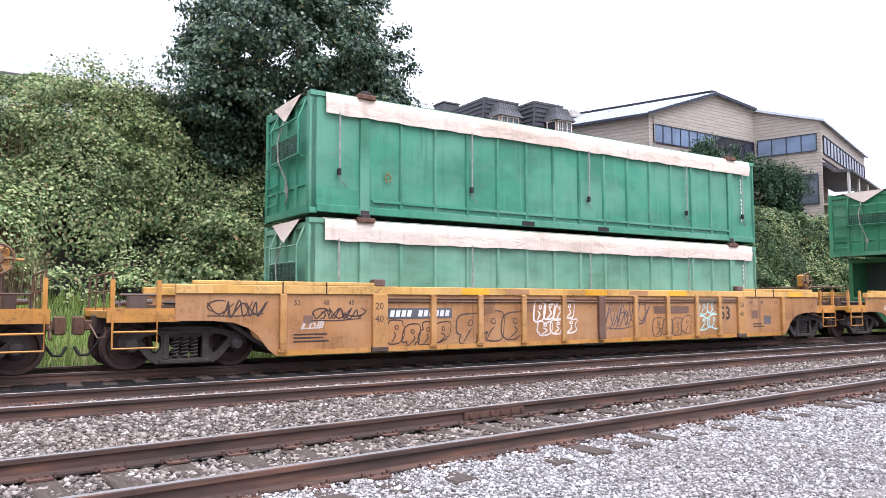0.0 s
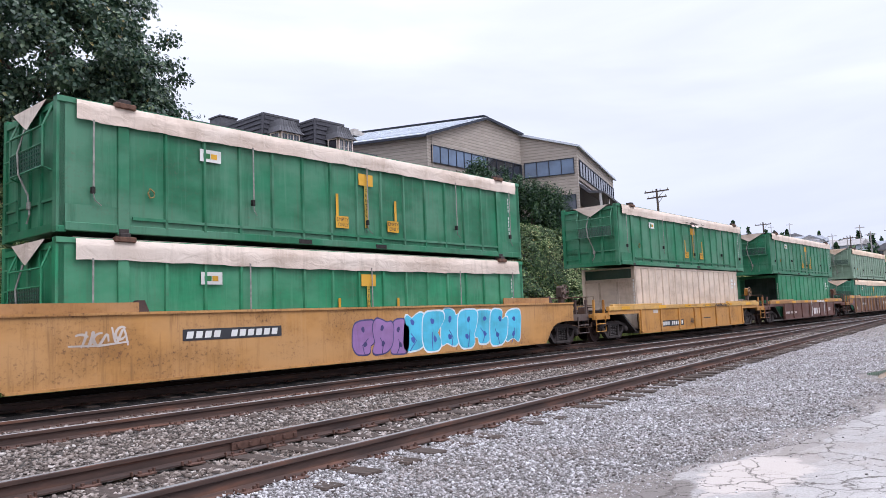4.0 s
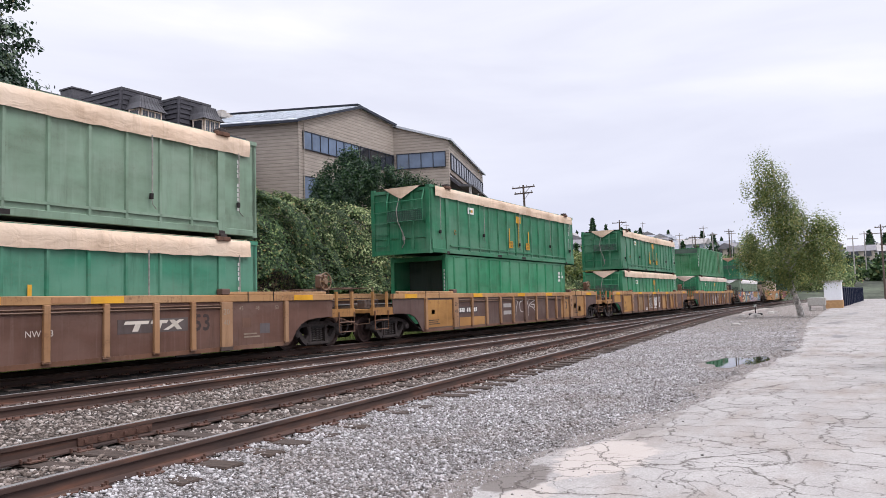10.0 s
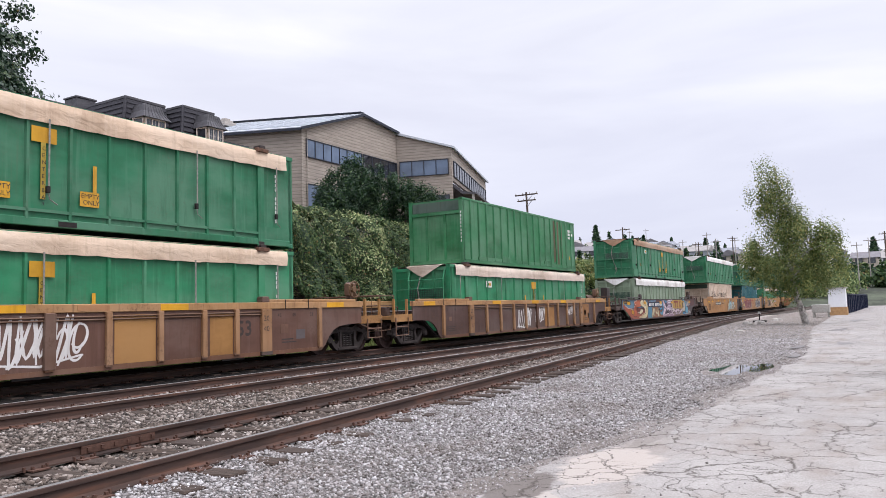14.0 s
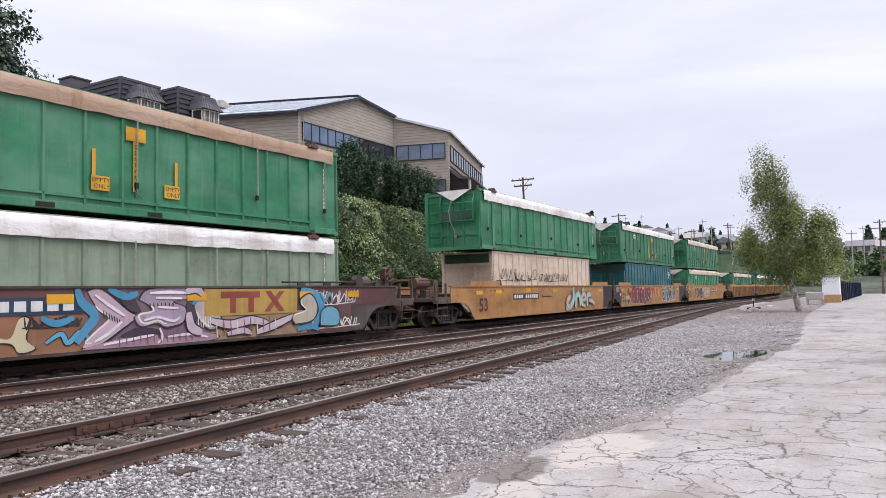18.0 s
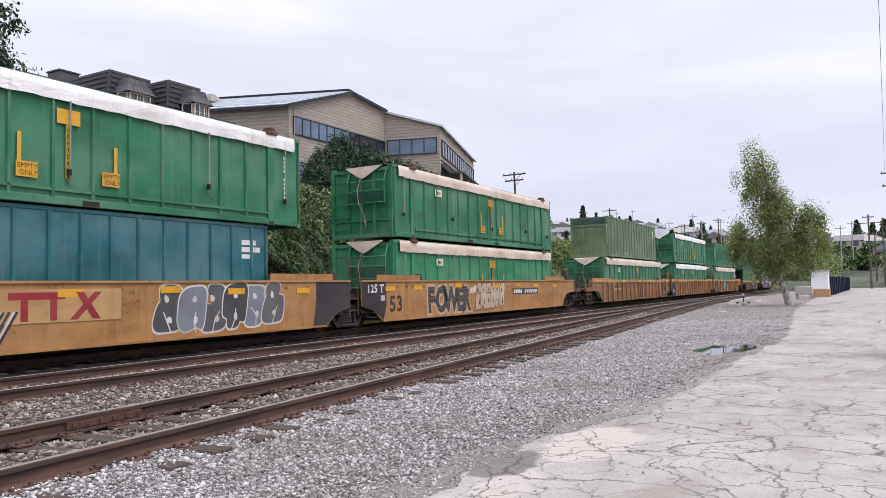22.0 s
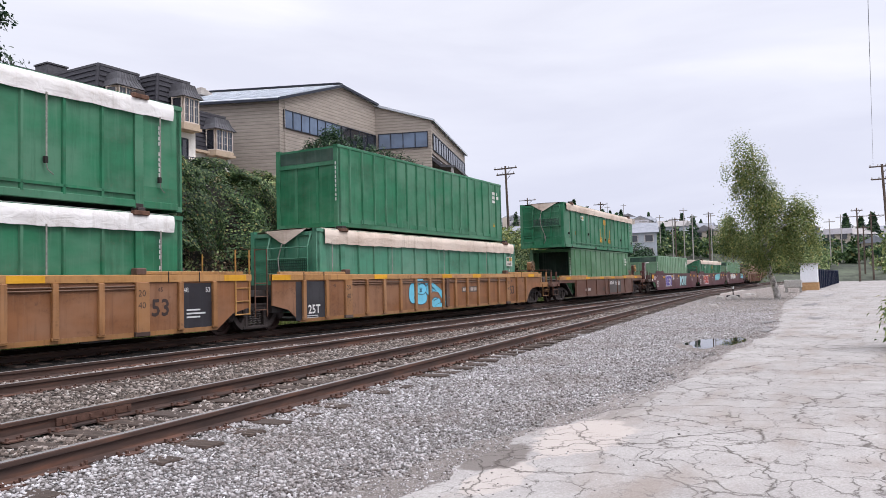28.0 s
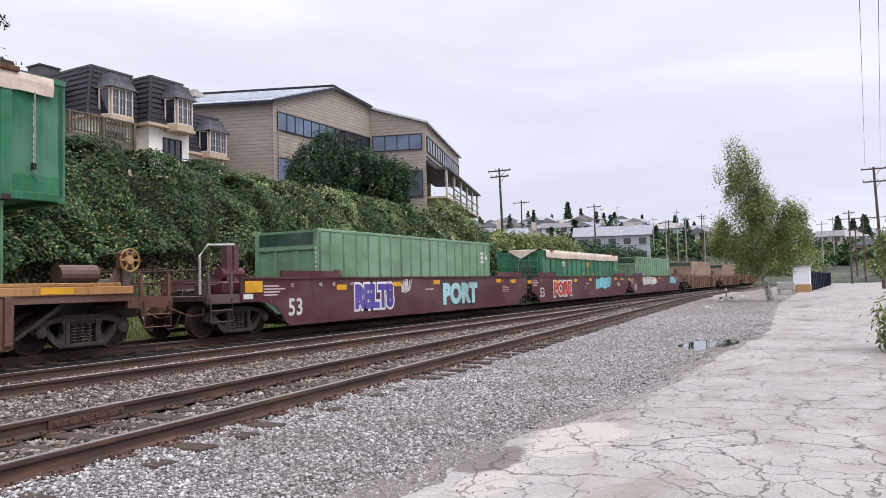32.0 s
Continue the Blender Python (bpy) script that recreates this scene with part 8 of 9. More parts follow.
number_panel(A_, 2.4, 4.0, 0.86, 1.08, (0.10, 0.10, 0.11))
for i, (a, b, c, d, col_, sd) in enumerate(((0.7, 1.8, 0.82, 1.12, DARKM, 1), (8.4, 10.1, 0.5, 1.28, (0.10, 0.07, 0.08), 4), (-1.3, -0.25, 0.93, 1.25, DARKM, 6))):
    tag(A_, a, b, c, d, col_, sd, 0.015)
tag(A_, 0.5, 0.95, 0.68, 0.88, FADEW, 7, 0.02)
outline_letters(A_, 2.40, 3.95, 0.30, 0.80, 4, DARKM, 2)
outline_letters(A_, 4.15, 6.05, 0.29, 1.02, 3, DARKM, 3, 0.017)
outline_letters(A_, 10.45, 12.0, 0.28, 0.80, 4, DARKM, 5, 0.013)
outline_letters(A_, 6.35, 7.6, 0.78, 1.28, 4, (0.74, 0.66, 0.60), 8, 0.024)
outline_letters(A_, 6.45, 7.7, 0.44, 0.82, 3, (0.74, 0.66, 0.60), 18, 0.022)
outline_letters(A_, 12.30, 13.2, 0.42, 0.85, 2, (0.45, 0.66, 0.62), 9, 0.026)
outline_letters(A_, 12.35, 13.1, 0.85, 1.26, 2, (0.45, 0.66, 0.62), 10, 0.022)
patch(A_, 10.5, 11.9, 0.9, 1.1, BROWNM)
for x in (4.9, 6.0, 8.9, 13.0):
    patch(A_, x, x + 0.28, 0.95, 1.25, (0.30, 0.15, 0.08))
number_panel(B_, 2.45, 4.1, 0.78, 1.02, (0.07, 0.07, 0.08))
for ch, x in (("R", 7.35), ("A", 8.62), ("I", 9.88), ("N", 10.42)):
    word(B_, ch, 0.98, x, 0.50, WHITE, (0.04, 0.04, 0.08), 0.92, 0.05, RAIN_M)
for a, b, c, d, sd in ((0.3, 0.8, 0.88, 1.15, 21), (1.2, 1.9, 0.68, 1.12, 22), (2.4, 3.1, 0.42, 0.75, 23), (5.2, 6.1, 0.95, 1.2, 24), (-0.7, -0.2, 0.92, 1.15, 25)):
    tag(B_, a, b, c, d, FADEW, sd, 0.022)
tag(B_, 3.4, 4.3, 0.30, 0.6, DARKM, 26, 0.014)
patch(B_, 5.3, 6.3, 1.37, 1.53, (0.72, 0.66, 0.58), "whitish overspray", CAPY + 0.003)
tag(F_, -1.05, -0.35, 0.95, 1.25, (0.16, 0.10, 0.36), 31, 0.022)
number_panel(F_, 2.5, 4.1, 0.78, 1.04, (0.07, 0.06, 0.06))
company_mark(F_, 11.28, 0.73, 1.80, 0.30, (0.10, 0.075, 0.07), (0.62, 0.55, 0.47))
company_mark(B_, 11.62, 0.74, 1.42, 0.28, (0.12, 0.085, 0.06), (0.42, 0.24, 0.10))
text_part("NWF13", 0.17, 9.36, SIDE - 0.004, 0.77, F_, (0.66, 0.60, 0.55), "", "lettering", 1.0)
patch(F_, 0.55, 0.85, 0.45, 0.68, (0.65, 0.55, 0.45))
for x0, x1 in ((-1.7, -0.55),):
    patch(F_, x0, x1, 0.98, 1.33, (0.36, 0.18, 0.05), "yellow paint left on the end")
number_panel(G_, 2.35, 4.0, 0.77, 1.02, (0.08, 0.06, 0.06))
patch(G_, 0.25, 2.0, 0.34, 1.3, (0.42, 0.21, 0.06), "yellow paint left on the panels")
patch(G_, 2.55, 4.6, 0.3, 0.62, (0.40, 0.20, 0.06))
patch(G_, 12.90, 13.95, 0.3, 1.33, (0.36, 0.19, 0.075), "yellow paint left behind the number")
patch(G_, 14.45, 15.05, 0.3, 1.33, (0.28, 0.15, 0.07))
patch(G_, 15.2, 16.2, 0.3, 1.33, (0.40, 0.21, 0.075), "yellow paint left on the panels")
for z in (0.62, 0.92):
    patch(G_, 6.35, 7.1, z, z + 0.16, (0.40, 0.37, 0.35), "faded pale block")
for pts in ([(7.45, 1.22), (7.75, 1.15), (7.62, 0.85), (7.55, 0.55)], [(8.35, 1.18), (8.0, 1.1), (8.05, 0.75), (8.35, 0.7)], [(9.1, 1.25), (8.85, 1.1), (8.95, 0.8), (8.9, 0.5)], [(9.7, 1.2), (9.0, 0.98), (9.45, 0.85), (9.75, 0.62)], [(9.2, 1.0), (9.6, 0.98), (9.55, 0.8)]):
    g = Geo()
    ribbon(g, rounded(pts), 0.026, SIDE - 0.004)
    part("graffiti_stroke", g, MARK, G_, "pale faded sprayed line", (0.50, 0.46, 0.44))
patch(H_, -1.5, -0.3, 0.92, 1.33, (0.46, 0.23, 0.05), "yellow paint left on the end")
patch(H_, 0.2, 2.0, 0.3, 1.3, (0.44, 0.22, 0.05), "yellow paint left on the panels")
patch(H_, 3.7, 4.6, 0.3, 1.3, (0.26, 0.15, 0.06))
patch(H_, 9.9, 10.9, 0.3, 1.3, (0.40, 0.20, 0.06))
patch(H_, 12.4, 13.1, 0.3, 1.3, (0.38, 0.19, 0.06))
bubbles(H_, 6.2, 7.4, 0.4, 1.3, 3, (0.13, 0.09, 0.07), (0.75, 0.72, 0.70), 45)
tag(H_, 7.5, 9.2, 0.35, 1.33, (0.75, 0.72, 0.70), 46, 0.03)
tag(H_, 5.4, 6.1, 0.3, 0.5, (0.7, 0.66, 0.62), 47, 0.02)
patch(I_, 9.45, 10.6, 0.3, 1.3, (0.36, 0.17, 0.05), "ochre panel")
patch(I_, 14.6, 15.5, 0.3, 1.3, (0.30, 0.14, 0.05), "ochre panel")
tag(I_, 6.4, 7.8, 0.32, 1.2, (0.72, 0.70, 0.68), 48, 0.03)
tag(I_, 8.3, 9.3, 0.5, 1.25, (0.75, 0.72, 0.70), 49, 0.02, strokes=6)
tag(I_, 12.4, 13.15, 0.78, 1.25, (0.75, 0.72, 0.70), 50, 0.02)
number_panel(N_, 2.45, 4.05, 0.82, 1.06, (0.12, 0.10, 0.10), (0.5, 0.42, 0.36))
for car, x0, x1 in ((N_, 15.1, 16.4), (O_, -1.0, 0.2), (O_, 15.2, 16.4), (P_, -0.2, 1.1)):
    patch(car, x0, x1, 0.24, 1.33, (0.028, 0.026, 0.032), "black paint block")
    markings(car, x0 + 0.25, x1 - 0.25, *((0.27, 0.38, 2) if car is P_ else (0.5, 0.75, 3)), (0.6, 0.6, 0.6), SIDE - 0.004)
for car, x0 in ((N_, 15.2), (O_, 15.3)):
    text_part("48", 0.16, x0 + 0.05, SIDE - 0.009, 1.12, car, WHITE)
    text_part("53", 0.16, x0 + 0.72, SIDE - 0.009, 1.12, car, WHITE)
text_part("125T", 0.34, 0.14, SIDE - 0.009, 0.42, P_, WHITE)
number_panel(P_, 9.8, 11.4, 0.80, 1.02, (0.10, 0.07, 0.06), (0.5, 0.42, 0.36))

for car in (N_, O_):
    part("ladder", Geo().tube([(17.0, -1.48, 0.50), (17.0, -1.48, 2.15)], 0.022, 6).tube([(17.48, -1.48, 0.50), (17.48, -1.48, 2.15)], 0.022, 6)
         .tube([(17.0, -1.48, 0.52), (17.48, -1.48, 0.52)], 0.018, 6).tube([(17.0, -1.48, 0.85), (17.48, -1.48, 0.85)], 0.018, 6).tube([(17.0, -1.48, 1.18), (17.48, -1.48, 1.18)], 0.018, 6), PAINT, car, "ochre round-bar ladder with tall grab posts", (0.46, 0.23, 0.05))
    for y in (0.0, 1.2):
        part("grab_post", Geo().tube([(17.3, y, 1.2), (17.3, y, 2.1)], 0.022, 6), PAINT, car, "", (0.46, 0.23, 0.05))

# short cars
for car, num in ((D_, (2.0, 4.4, 0.40, 0.66)), (E_, (0.35, 2.8, 0.50, 0.72)), (Q_, (1.7, 2.8, 0.46, 0.70))):
    if car is D_:
        number_panel(car, *num)
    else:
        number_panel(car, *num, back=(0.10, 0.04, 0.03), fore=(0.66, 0.60, 0.56))
    text_part("40", 0.36, 5.2, SIDE - 0.003, 0.44, car, DARKM)
    for x in (-1.6, 1.8, 4.6, 7.0, 9.9, 12.8):
        patch(car, x, x + 0.7, 1.20, 1.325, ORANGE, "orange reflective patch", CAPY + 0.004)
tag(D_, 8.2, 10.3, 1.19, 1.32, DARKM, 55, 0.014, CAPY)
text_part("75,000 LBS. MAX GROSS WT", 0.085, 4.9, CAPY - 0.004, 1.235, D_, DARKM)
text_part("FOR 25 FT CONTAINERS", 0.085, 6.75, CAPY - 0.004, 1.235, D_, DARKM)
patch(D_, 1.3, 1.75, 1.0, 1.14, (0.66, 0.6, 0.55))
markings(D_, 6.8, 8.0, 0.6, 0.72, 1, DARKM)
for x0, x1 in ((6.65, 7.3), (7.45, 7.75), (8.1, 8.6)):
    patch(E_, x0, x1, 0.40, 0.80, (0.66, 0.62, 0.60), "pale block")
for x in (6.15, 9.35):
    patch(E_, x, x + 0.12, 0.25, 1.3, (0.65, 0.62, 0.60), "white bar", -1.516)
tag(E_, 7.6, 9.4, 1.19, 1.32, (0.7, 0.68, 0.66), 56, 0.02, CAPY)
tag(E_, 10.2, 11.2, 0.55, 0.8, (0.7, 0.66, 0.64), 57, 0.02)
patch(Q_, 6.4, 9.3, 0.3, 1.13, (0.09, 0.075, 0.07), "grey repaint")
tag(Q_, 6.55, 7.6, 0.82, 1.06, (0.7, 0.68, 0.66), 58, 0.02, SIDE - 0.004)
tag(Q_, 7.85, 9.1, 0.75, 1.05, (0.7, 0.68, 0.66), 59, 0.02, SIDE - 0.004)

# smooth tan cars
number_panel(C_, 3.2, 5.6, 0.92, 1.15)
bubbles(C_, 9.6, 14.9, 0.30, 1.40, 7, (0.10, 0.52, 0.72), (0.70, 0.78, 0.82), 61, accent=(0.05, 0.10, 0.36), thick=0.05)
bubbles(C_, 7.8, 9.7, 0.28, 1.2, 3, (0.30, 0.16, 0.36), (0.06, 0.05, 0.16), 62)
tag(C_, 1.0, 2.1, 0.9, 1.25, FADEW, 63, 0.025)
for car in (K_, L_, M_):
    text_part("53", 0.72, 0.35, SIDE - 0.004, 0.50, car, (0.075, 0.04, 0.04), "", "lettering", 1.15)
    for x, z in ((0.15, 1.16), (1.9, 1.18), (4.9, 1.24), (8.2, 1.2), (10.6, 1.24), (12.6, 1.18), (15.1, 1.16)):
        patch(car, x, x + 0.55, z, z + 0.15, ORANGE, "orange reflective patch", SIDE - 0.011)
    for x, s in ((0.8, "53"), (1.35, "48"), (1.75, "45"), (2.5, "40"), (14.0, "40"), (14.6, "48"), (15.5, "53")):
        text_part(s, 0.15, x, SIDE - 0.004, 1.26, car, DARKM)
    markings(car, 6.9, 8.3, 0.95, 1.05, 1, DARKM)
number_panel(K_, 3.6, 6.4, 0.90, 1.16)
text_part("B", 0.26, 6.75, SIDE - 0.006, 0.92, K_, DARKM)
text_part("A", 0.26, 9.6, SIDE - 0.006, 0.92, M_, DARKM)
text_part("C", 0.26, 7.4, SIDE - 0.006, 0.72, S_, WHITE)
number_panel(M_, 10.2, 13.1, 0.88, 1.15)
for k in range(6):
    bubbles(L_, 10.5 + 0.67 * k, 11.17 + 0.67 * k, 0.31, 1.45, 1, ((0.060, 0.058, 0.062), (0.20, 0.215, 0.25), (0.11, 0.105, 0.11))[k % 3], (0.64, 0.62, 0.58), 65 + k, SIDE - 0.0045 * (k % 2), "dark sprayed letters with pale edges", thick=0.05)
for ch, x in (("F", 2.85), ("O", 3.42), ("W", 4.06), ("E", 5.02), ("R", 5.50)):
    word(M_, ch, 1.20, x, 0.40, (0.062, 0.055, 0.054), (0.52, 0.38, 0.25), 0.80, 0.07)
    for k in range(5):
        g = Geo()
        ribbon(g, [(x + 0.05, 0.52 + 0.17 * k), (x + 0.28, 0.515 + 0.17 * k), (x + 0.5, 0.525 + 0.17 * k)], 0.008, SIDE - 0.0062)
        part("scratch", g, MARK, M_, "pale scratch across the paint", (0.26, 0.20, 0.16))
bubbles(M_, 6.65, 9.3, 0.32, 1.47, 6, (0.55, 0.40, 0.28), (0.045, 0.04, 0.04), 67)
tag(M_, 6.1, 6.6, 1.0, 1.3, (0.7, 0.66, 0.6), 68, 0.018)
bubbles(L_, 1.55, 7.0, 0.28, 1.44, 6, (0.20, 0.035, 0.05), (0.60, 0.48, 0.40), 92, label="maroon sprayed letters with pale edges", thick=0.022)
for i, x in enumerate((1.0, 1.2, 3.3, 5.0, 6.6, 6.85)):
    for dx, c in ((0.0, INK_B), (0.09, (0.62, 0.56, 0.50)), (0.14, INK_B)):
        g = Geo()
        sheet(g, [(x + dx, 0.24), (x + dx + 0.06, 0.24), (x + dx + 0.46, 0.95), (x + dx + 0.40, 0.95)], SIDE - 0.0105 - 0.0006 * i)
        part("graffiti_stroke", g, MARK, L_, "slanting graffiti stroke", c)
patch(L_, 7.1, 9.6, 0.72, 1.36, (0.52, 0.31, 0.13), "pale sign field", SIDE - 0.009)
for k, p in enumerate(([(7.25, 1.16), (8.35, 1.16), (8.35, 1.30), (7.25, 1.30)], [(7.48, 0.76), (7.62, 0.76), (7.62, 1.16), (7.48, 1.16)], [(8.05, 0.76), (8.19, 0.76), (8.19, 1.16), (8.05, 1.16)], [(8.45, 0.76), (8.62, 0.76), (9.15, 1.3), (8.98, 1.3)], [(8.95, 0.76), (9.12, 0.76), (8.75, 1.3), (8.58, 1.3)])):
    g = Geo()
    sheet(g, p, SIDE - 0.0135 - 0.001 * k)
    part("sign_block", g, MARK, L_, "red block of a painted sign", (0.30, 0.025, 0.03))
patch(L_, 1.0, 1.9, 0.62, 0.86, (0.50, 0.40, 0.12), "yellow plate", SIDE - 0.013)
for car in (K_, L_):
    g = Geo()
    sheet(g, [(15.95, 1.468), (15.95, 0.95), (15.82, 0.235), (16.40, 0.235), (16.91, 0.57), (17.54, 0.70), (17.54, 1.468)], SIDE - 0.004)
    part("dark_end", g, MARK, car, "dark painted end of the side", (0.045, 0.032, 0.038))
for car in (L_, M_):
    g = Geo()
    sheet(g, [(0.2, 1.468), (0.2, 0.70), (0.02, 0.235), (-0.51, 0.57), (-1.14, 0.70), (-1.14, 1.468)], SIDE - 0.004)
    part("dark_end", g, MARK, car, "dark painted end of the side", (0.045, 0.032, 0.038))
for car in (L_, M_):
    text_part("125 T", 0.36, -0.90, SIDE - 0.009, 1.13, car, WHITE, "", "lettering", 1.1)
    patch(car, -0.12, 0.10, 0.86, 1.03, (0.6, 0.6, 0.58), "small white label", SIDE - 0.006)
for car in (C_, J_, K_, L_, M_, R_, S_, T_):
    tone = {J_.name: (0.10, 0.05, 0.04), R_.name: MAR, S_.name: MAR, T_.name: MAR}.get(car.name, TANC)
    for x0, x1 in ((-0.3, 2.3), (14.1, 16.7)):
        if car is J_:
            part("guide_rail", Geo().tube([(x0 - 0.6, -1.42, 1.62), (x1 + 0.1, -1.42, 1.62)], 0.028, 6).box(x0, x0 + 0.3, -1.44, -1.40, 1.50, 1.60).box(x0 + 1.1, x0 + 1.4, -1.44, -1.40, 1.50, 1.60), PAINT, car, "thin dark rail above the side", (0.05, 0.036, 0.034))
            part("guide_lug", Geo().prism_y([(x1, 1.50), (x1 + 0.28, 1.50), (x1 + 0.34, 1.68), (x1 + 0.22, 1.84), (x1 + 0.06, 1.84), (x1 - 0.06, 1.68)], -1.46, -1.3), PAINT, car, "", (0.045, 0.026, 0.026))
            continue
        part("clearance_board", Geo().box(x0, x1, -1.47, -1.43, 1.52, 1.70), PAINT, car, "", tone)
        part("guide_lug", Geo().prism_y([(x1 - 0.1, 1.5), (x1 + 0.22, 1.5), (x1 + 0.12, 1.74), (x1 - 0.02, 1.74)], -1.46, -1.3), PAINT, car, "", (0.07, 0.04, 0.035))

# the many-coloured car: broad painted strokes with pale and dark edges
LAYER = [0]


def brush(car, pts, w, fill, edge=None, edge_w=0.05, label="broad mural stroke"):
    """A thick painted stroke along (x, z) points, rounded by a spline, with an edge line of its own colour."""
    P = [Vector((x, z, 0)) for x, z in pts]
    fine = []
    for i in range(len(P) - 1):
        p0, p1, p2, p3 = P[max(0, i - 1)], P[i], P[i + 1], P[min(len(P) - 1, i + 2)]
        for j in range(6):
            t = j / 6
            q = 0.5 * ((2 * p1) + (p2 - p0) * t + (2 * p0 - 5 * p1 + 4 * p2 - p3) * t * t + (3 * p1 - p0 - 3 * p2 + p3) * t ** 3)
            fine.append((q.x, q.y))
    fine.append(tuple(P[-1][:2]))
    for ww, c, nm in (((w + edge_w, edge, "mural_outline"), (w, fill, "mural_stroke")) if edge else ((w, fill, "mural_stroke"),)):
        LAYER[0] += 1
        g = Geo()
        ribbon(g, fine, ww, SIDE - 0.0055 - 0.0004 * (LAYER[0] % 150))
        g.v = [(x, y, min(1.485, max(0.225, z))) for x, y, z in g.v]
        part(nm, g, MARK, car, label, c)


REDM, DEEP, CREAMM, BLUEM, LILAC, PINKM, OCHM = (0.44, 0.11, 0.055), (0.22, 0.05, 0.04), (0.58, 0.48, 0.28), (0.10, 0.20, 0.29), (0.40, 0.30, 0.40), (0.55, 0.40, 0.46), (0.50, 0.30, 0.06)
PALEM, INK = (0.74, 0.68, 0.60), (0.03, 0.025, 0.03)
for x0, x1, z0, z1, c in ((-1.75, 4.0, 0.95, 1.48, BLUEM), (0.0, 3.9, 0.24, 0.95, DEEP), (3.9, 5.0, 0.24, 0.98, (0.10, 0.24, 0.34)), (5.0, 7.8, 0.24, 0.98, (0.30, 0.14, 0.075)), (4.0, 7.8, 0.98, 1.48, (0.13, 0.06, 0.055)), (7.8, 10.9, 0.24, 1.48, (0.20, 0.12, 0.16)), (10.9, 14.4, 0.24, 0.85, (0.34, 0.22, 0.14)), (14.4, 16.4, 0.24, 1.48, (0.13, 0.055, 0.055)), (16.4, 18.4, 0.95, 1.48, (0.13, 0.055, 0.055))):
    patch(J_, x0, x1, z0, z1, c, "mural ground colour", SIDE - 0.001)


def mural_shape(pts, fill, edge=INK, light=None, edge_w=0.05):
    """A painted letter part: a rounded outline, its dark edge and a pale line set in from it."""
    p = rounded(pts + pts[:1], 4)[:-1]
    cx, cz = sum(a for a, b in p) / len(p), sum(b for a, b in p) / len(p)
    LAYER[0] += 1
    y = SIDE - 0.0055 - 0.0004 * (LAYER[0] % 150)

    def fit(k):
        out = []
        for a, b in p:
            d = math.hypot(a - cx, b - cz) or 1.0
            out.append((a + k * (a - cx) / d, min(1.485, max(0.225, b + k * (b - cz) / d))))
        return out
    for k, c, nm, dy in ((edge_w, edge, "mural_outline", 0.0), (0.0, fill, "mural_letter", 0.00015)):
        q = fit(k)
        tris = tessellate_polygon([[Vector((a, b, 0)) for a, b in q]])
        part(nm, Geo().add([(a, y - dy, b) for a, b in q], [tuple(t) for t in tris]), MARK, J_, "painted mural letter" if nm == "mural_letter" else "dark edge of a mural letter", c)
    if light:
        g = Geo()
        n = len(p)
        ribbon(g, [((a - cx) * 0.88 + cx, (b - cz) * 0.84 + cz) for a, b in p[int(n * 0.55):int(n * 0.95)]], 0.022, y - 0.0003)
        part("mural_light", g, MARK, J_, "pale line along a mural letter", light)


# orange letters
mural_shape([(-1.55, 1.02), (-0.9, 0.72), (0.3, 0.30), (2.2, 0.26), (3.0, 0.40), (2.9, 0.66), (2.0, 0.62), (1.1, 0.78), (0.2, 0.92), (-0.7, 1.0), (-1.5, 1.2)], (0.34, 0.085, 0.045), INK, PALEM)
mural_shape([(0.55, 0.45), (1.25, 0.45), (1.5, 0.95), (1.75, 1.40), (1.2, 1.47), (0.85, 1.2)], REDM, INK, PALEM)
mural_shape([(1.3, 1.02), (2.3, 1.06), (2.55, 1.28), (2.2, 1.45), (1.2, 1.44), (0.75, 1.36), (0.95, 1.16)], (0.50, 0.13, 0.06), INK, PALEM)
mural_shape([(-1.6, 1.18), (-0.9, 1.25), (-0.2, 1.15), (-0.1, 1.3), (-0.8, 1.42), (-1.5, 1.4)], OCHM, INK)
mural_shape([(0.1, 0.62), (0.6, 0.55), (0.65, 0.75), (0.2, 0.85)], (0.62, 0.30, 0.02), INK)
# cream letters
mural_shape([(1.55, 0.36), (2.3, 0.28), (3.3, 0.27), (3.75, 0.45), (3.95, 0.75), (3.9, 1.05), (3.55, 1.38), (3.1, 1.46), (2.95, 1.32), (3.2, 1.1), (3.35, 0.85), (3.1, 0.55), (2.4, 0.45)], CREAMM, INK, (0.78, 0.72, 0.52))
mural_shape([(2.3, 1.12), (2.75, 1.02), (3.1, 0.92), (3.25, 0.72), (3.0, 0.58), (3.35, 0.62), (3.5, 0.9), (3.3, 1.12), (2.9, 1.3), (2.8, 1.46), (2.35, 1.44), (2.15, 1.28)], (0.66, 0.56, 0.36), INK, (0.80, 0.74, 0.55))
mural_shape([(1.75, 0.62), (2.3, 0.85), (2.75, 0.8), (2.6, 0.66), (2.1, 0.56)], (0.62, 0.54, 0.34), INK)
for i in range(9):
    brush(J_, [(0.95 + 0.07 * i, 1.02 - 0.01 * i), (0.97 + 0.07 * i, 0.80 - 0.015 * i)], 0.014, INK)
    brush(J_, [(2.35 + 0.075 * i, 1.14 - 0.02 * i), (2.38 + 0.075 * i, 0.92 - 0.02 * i)], 0.015, INK)
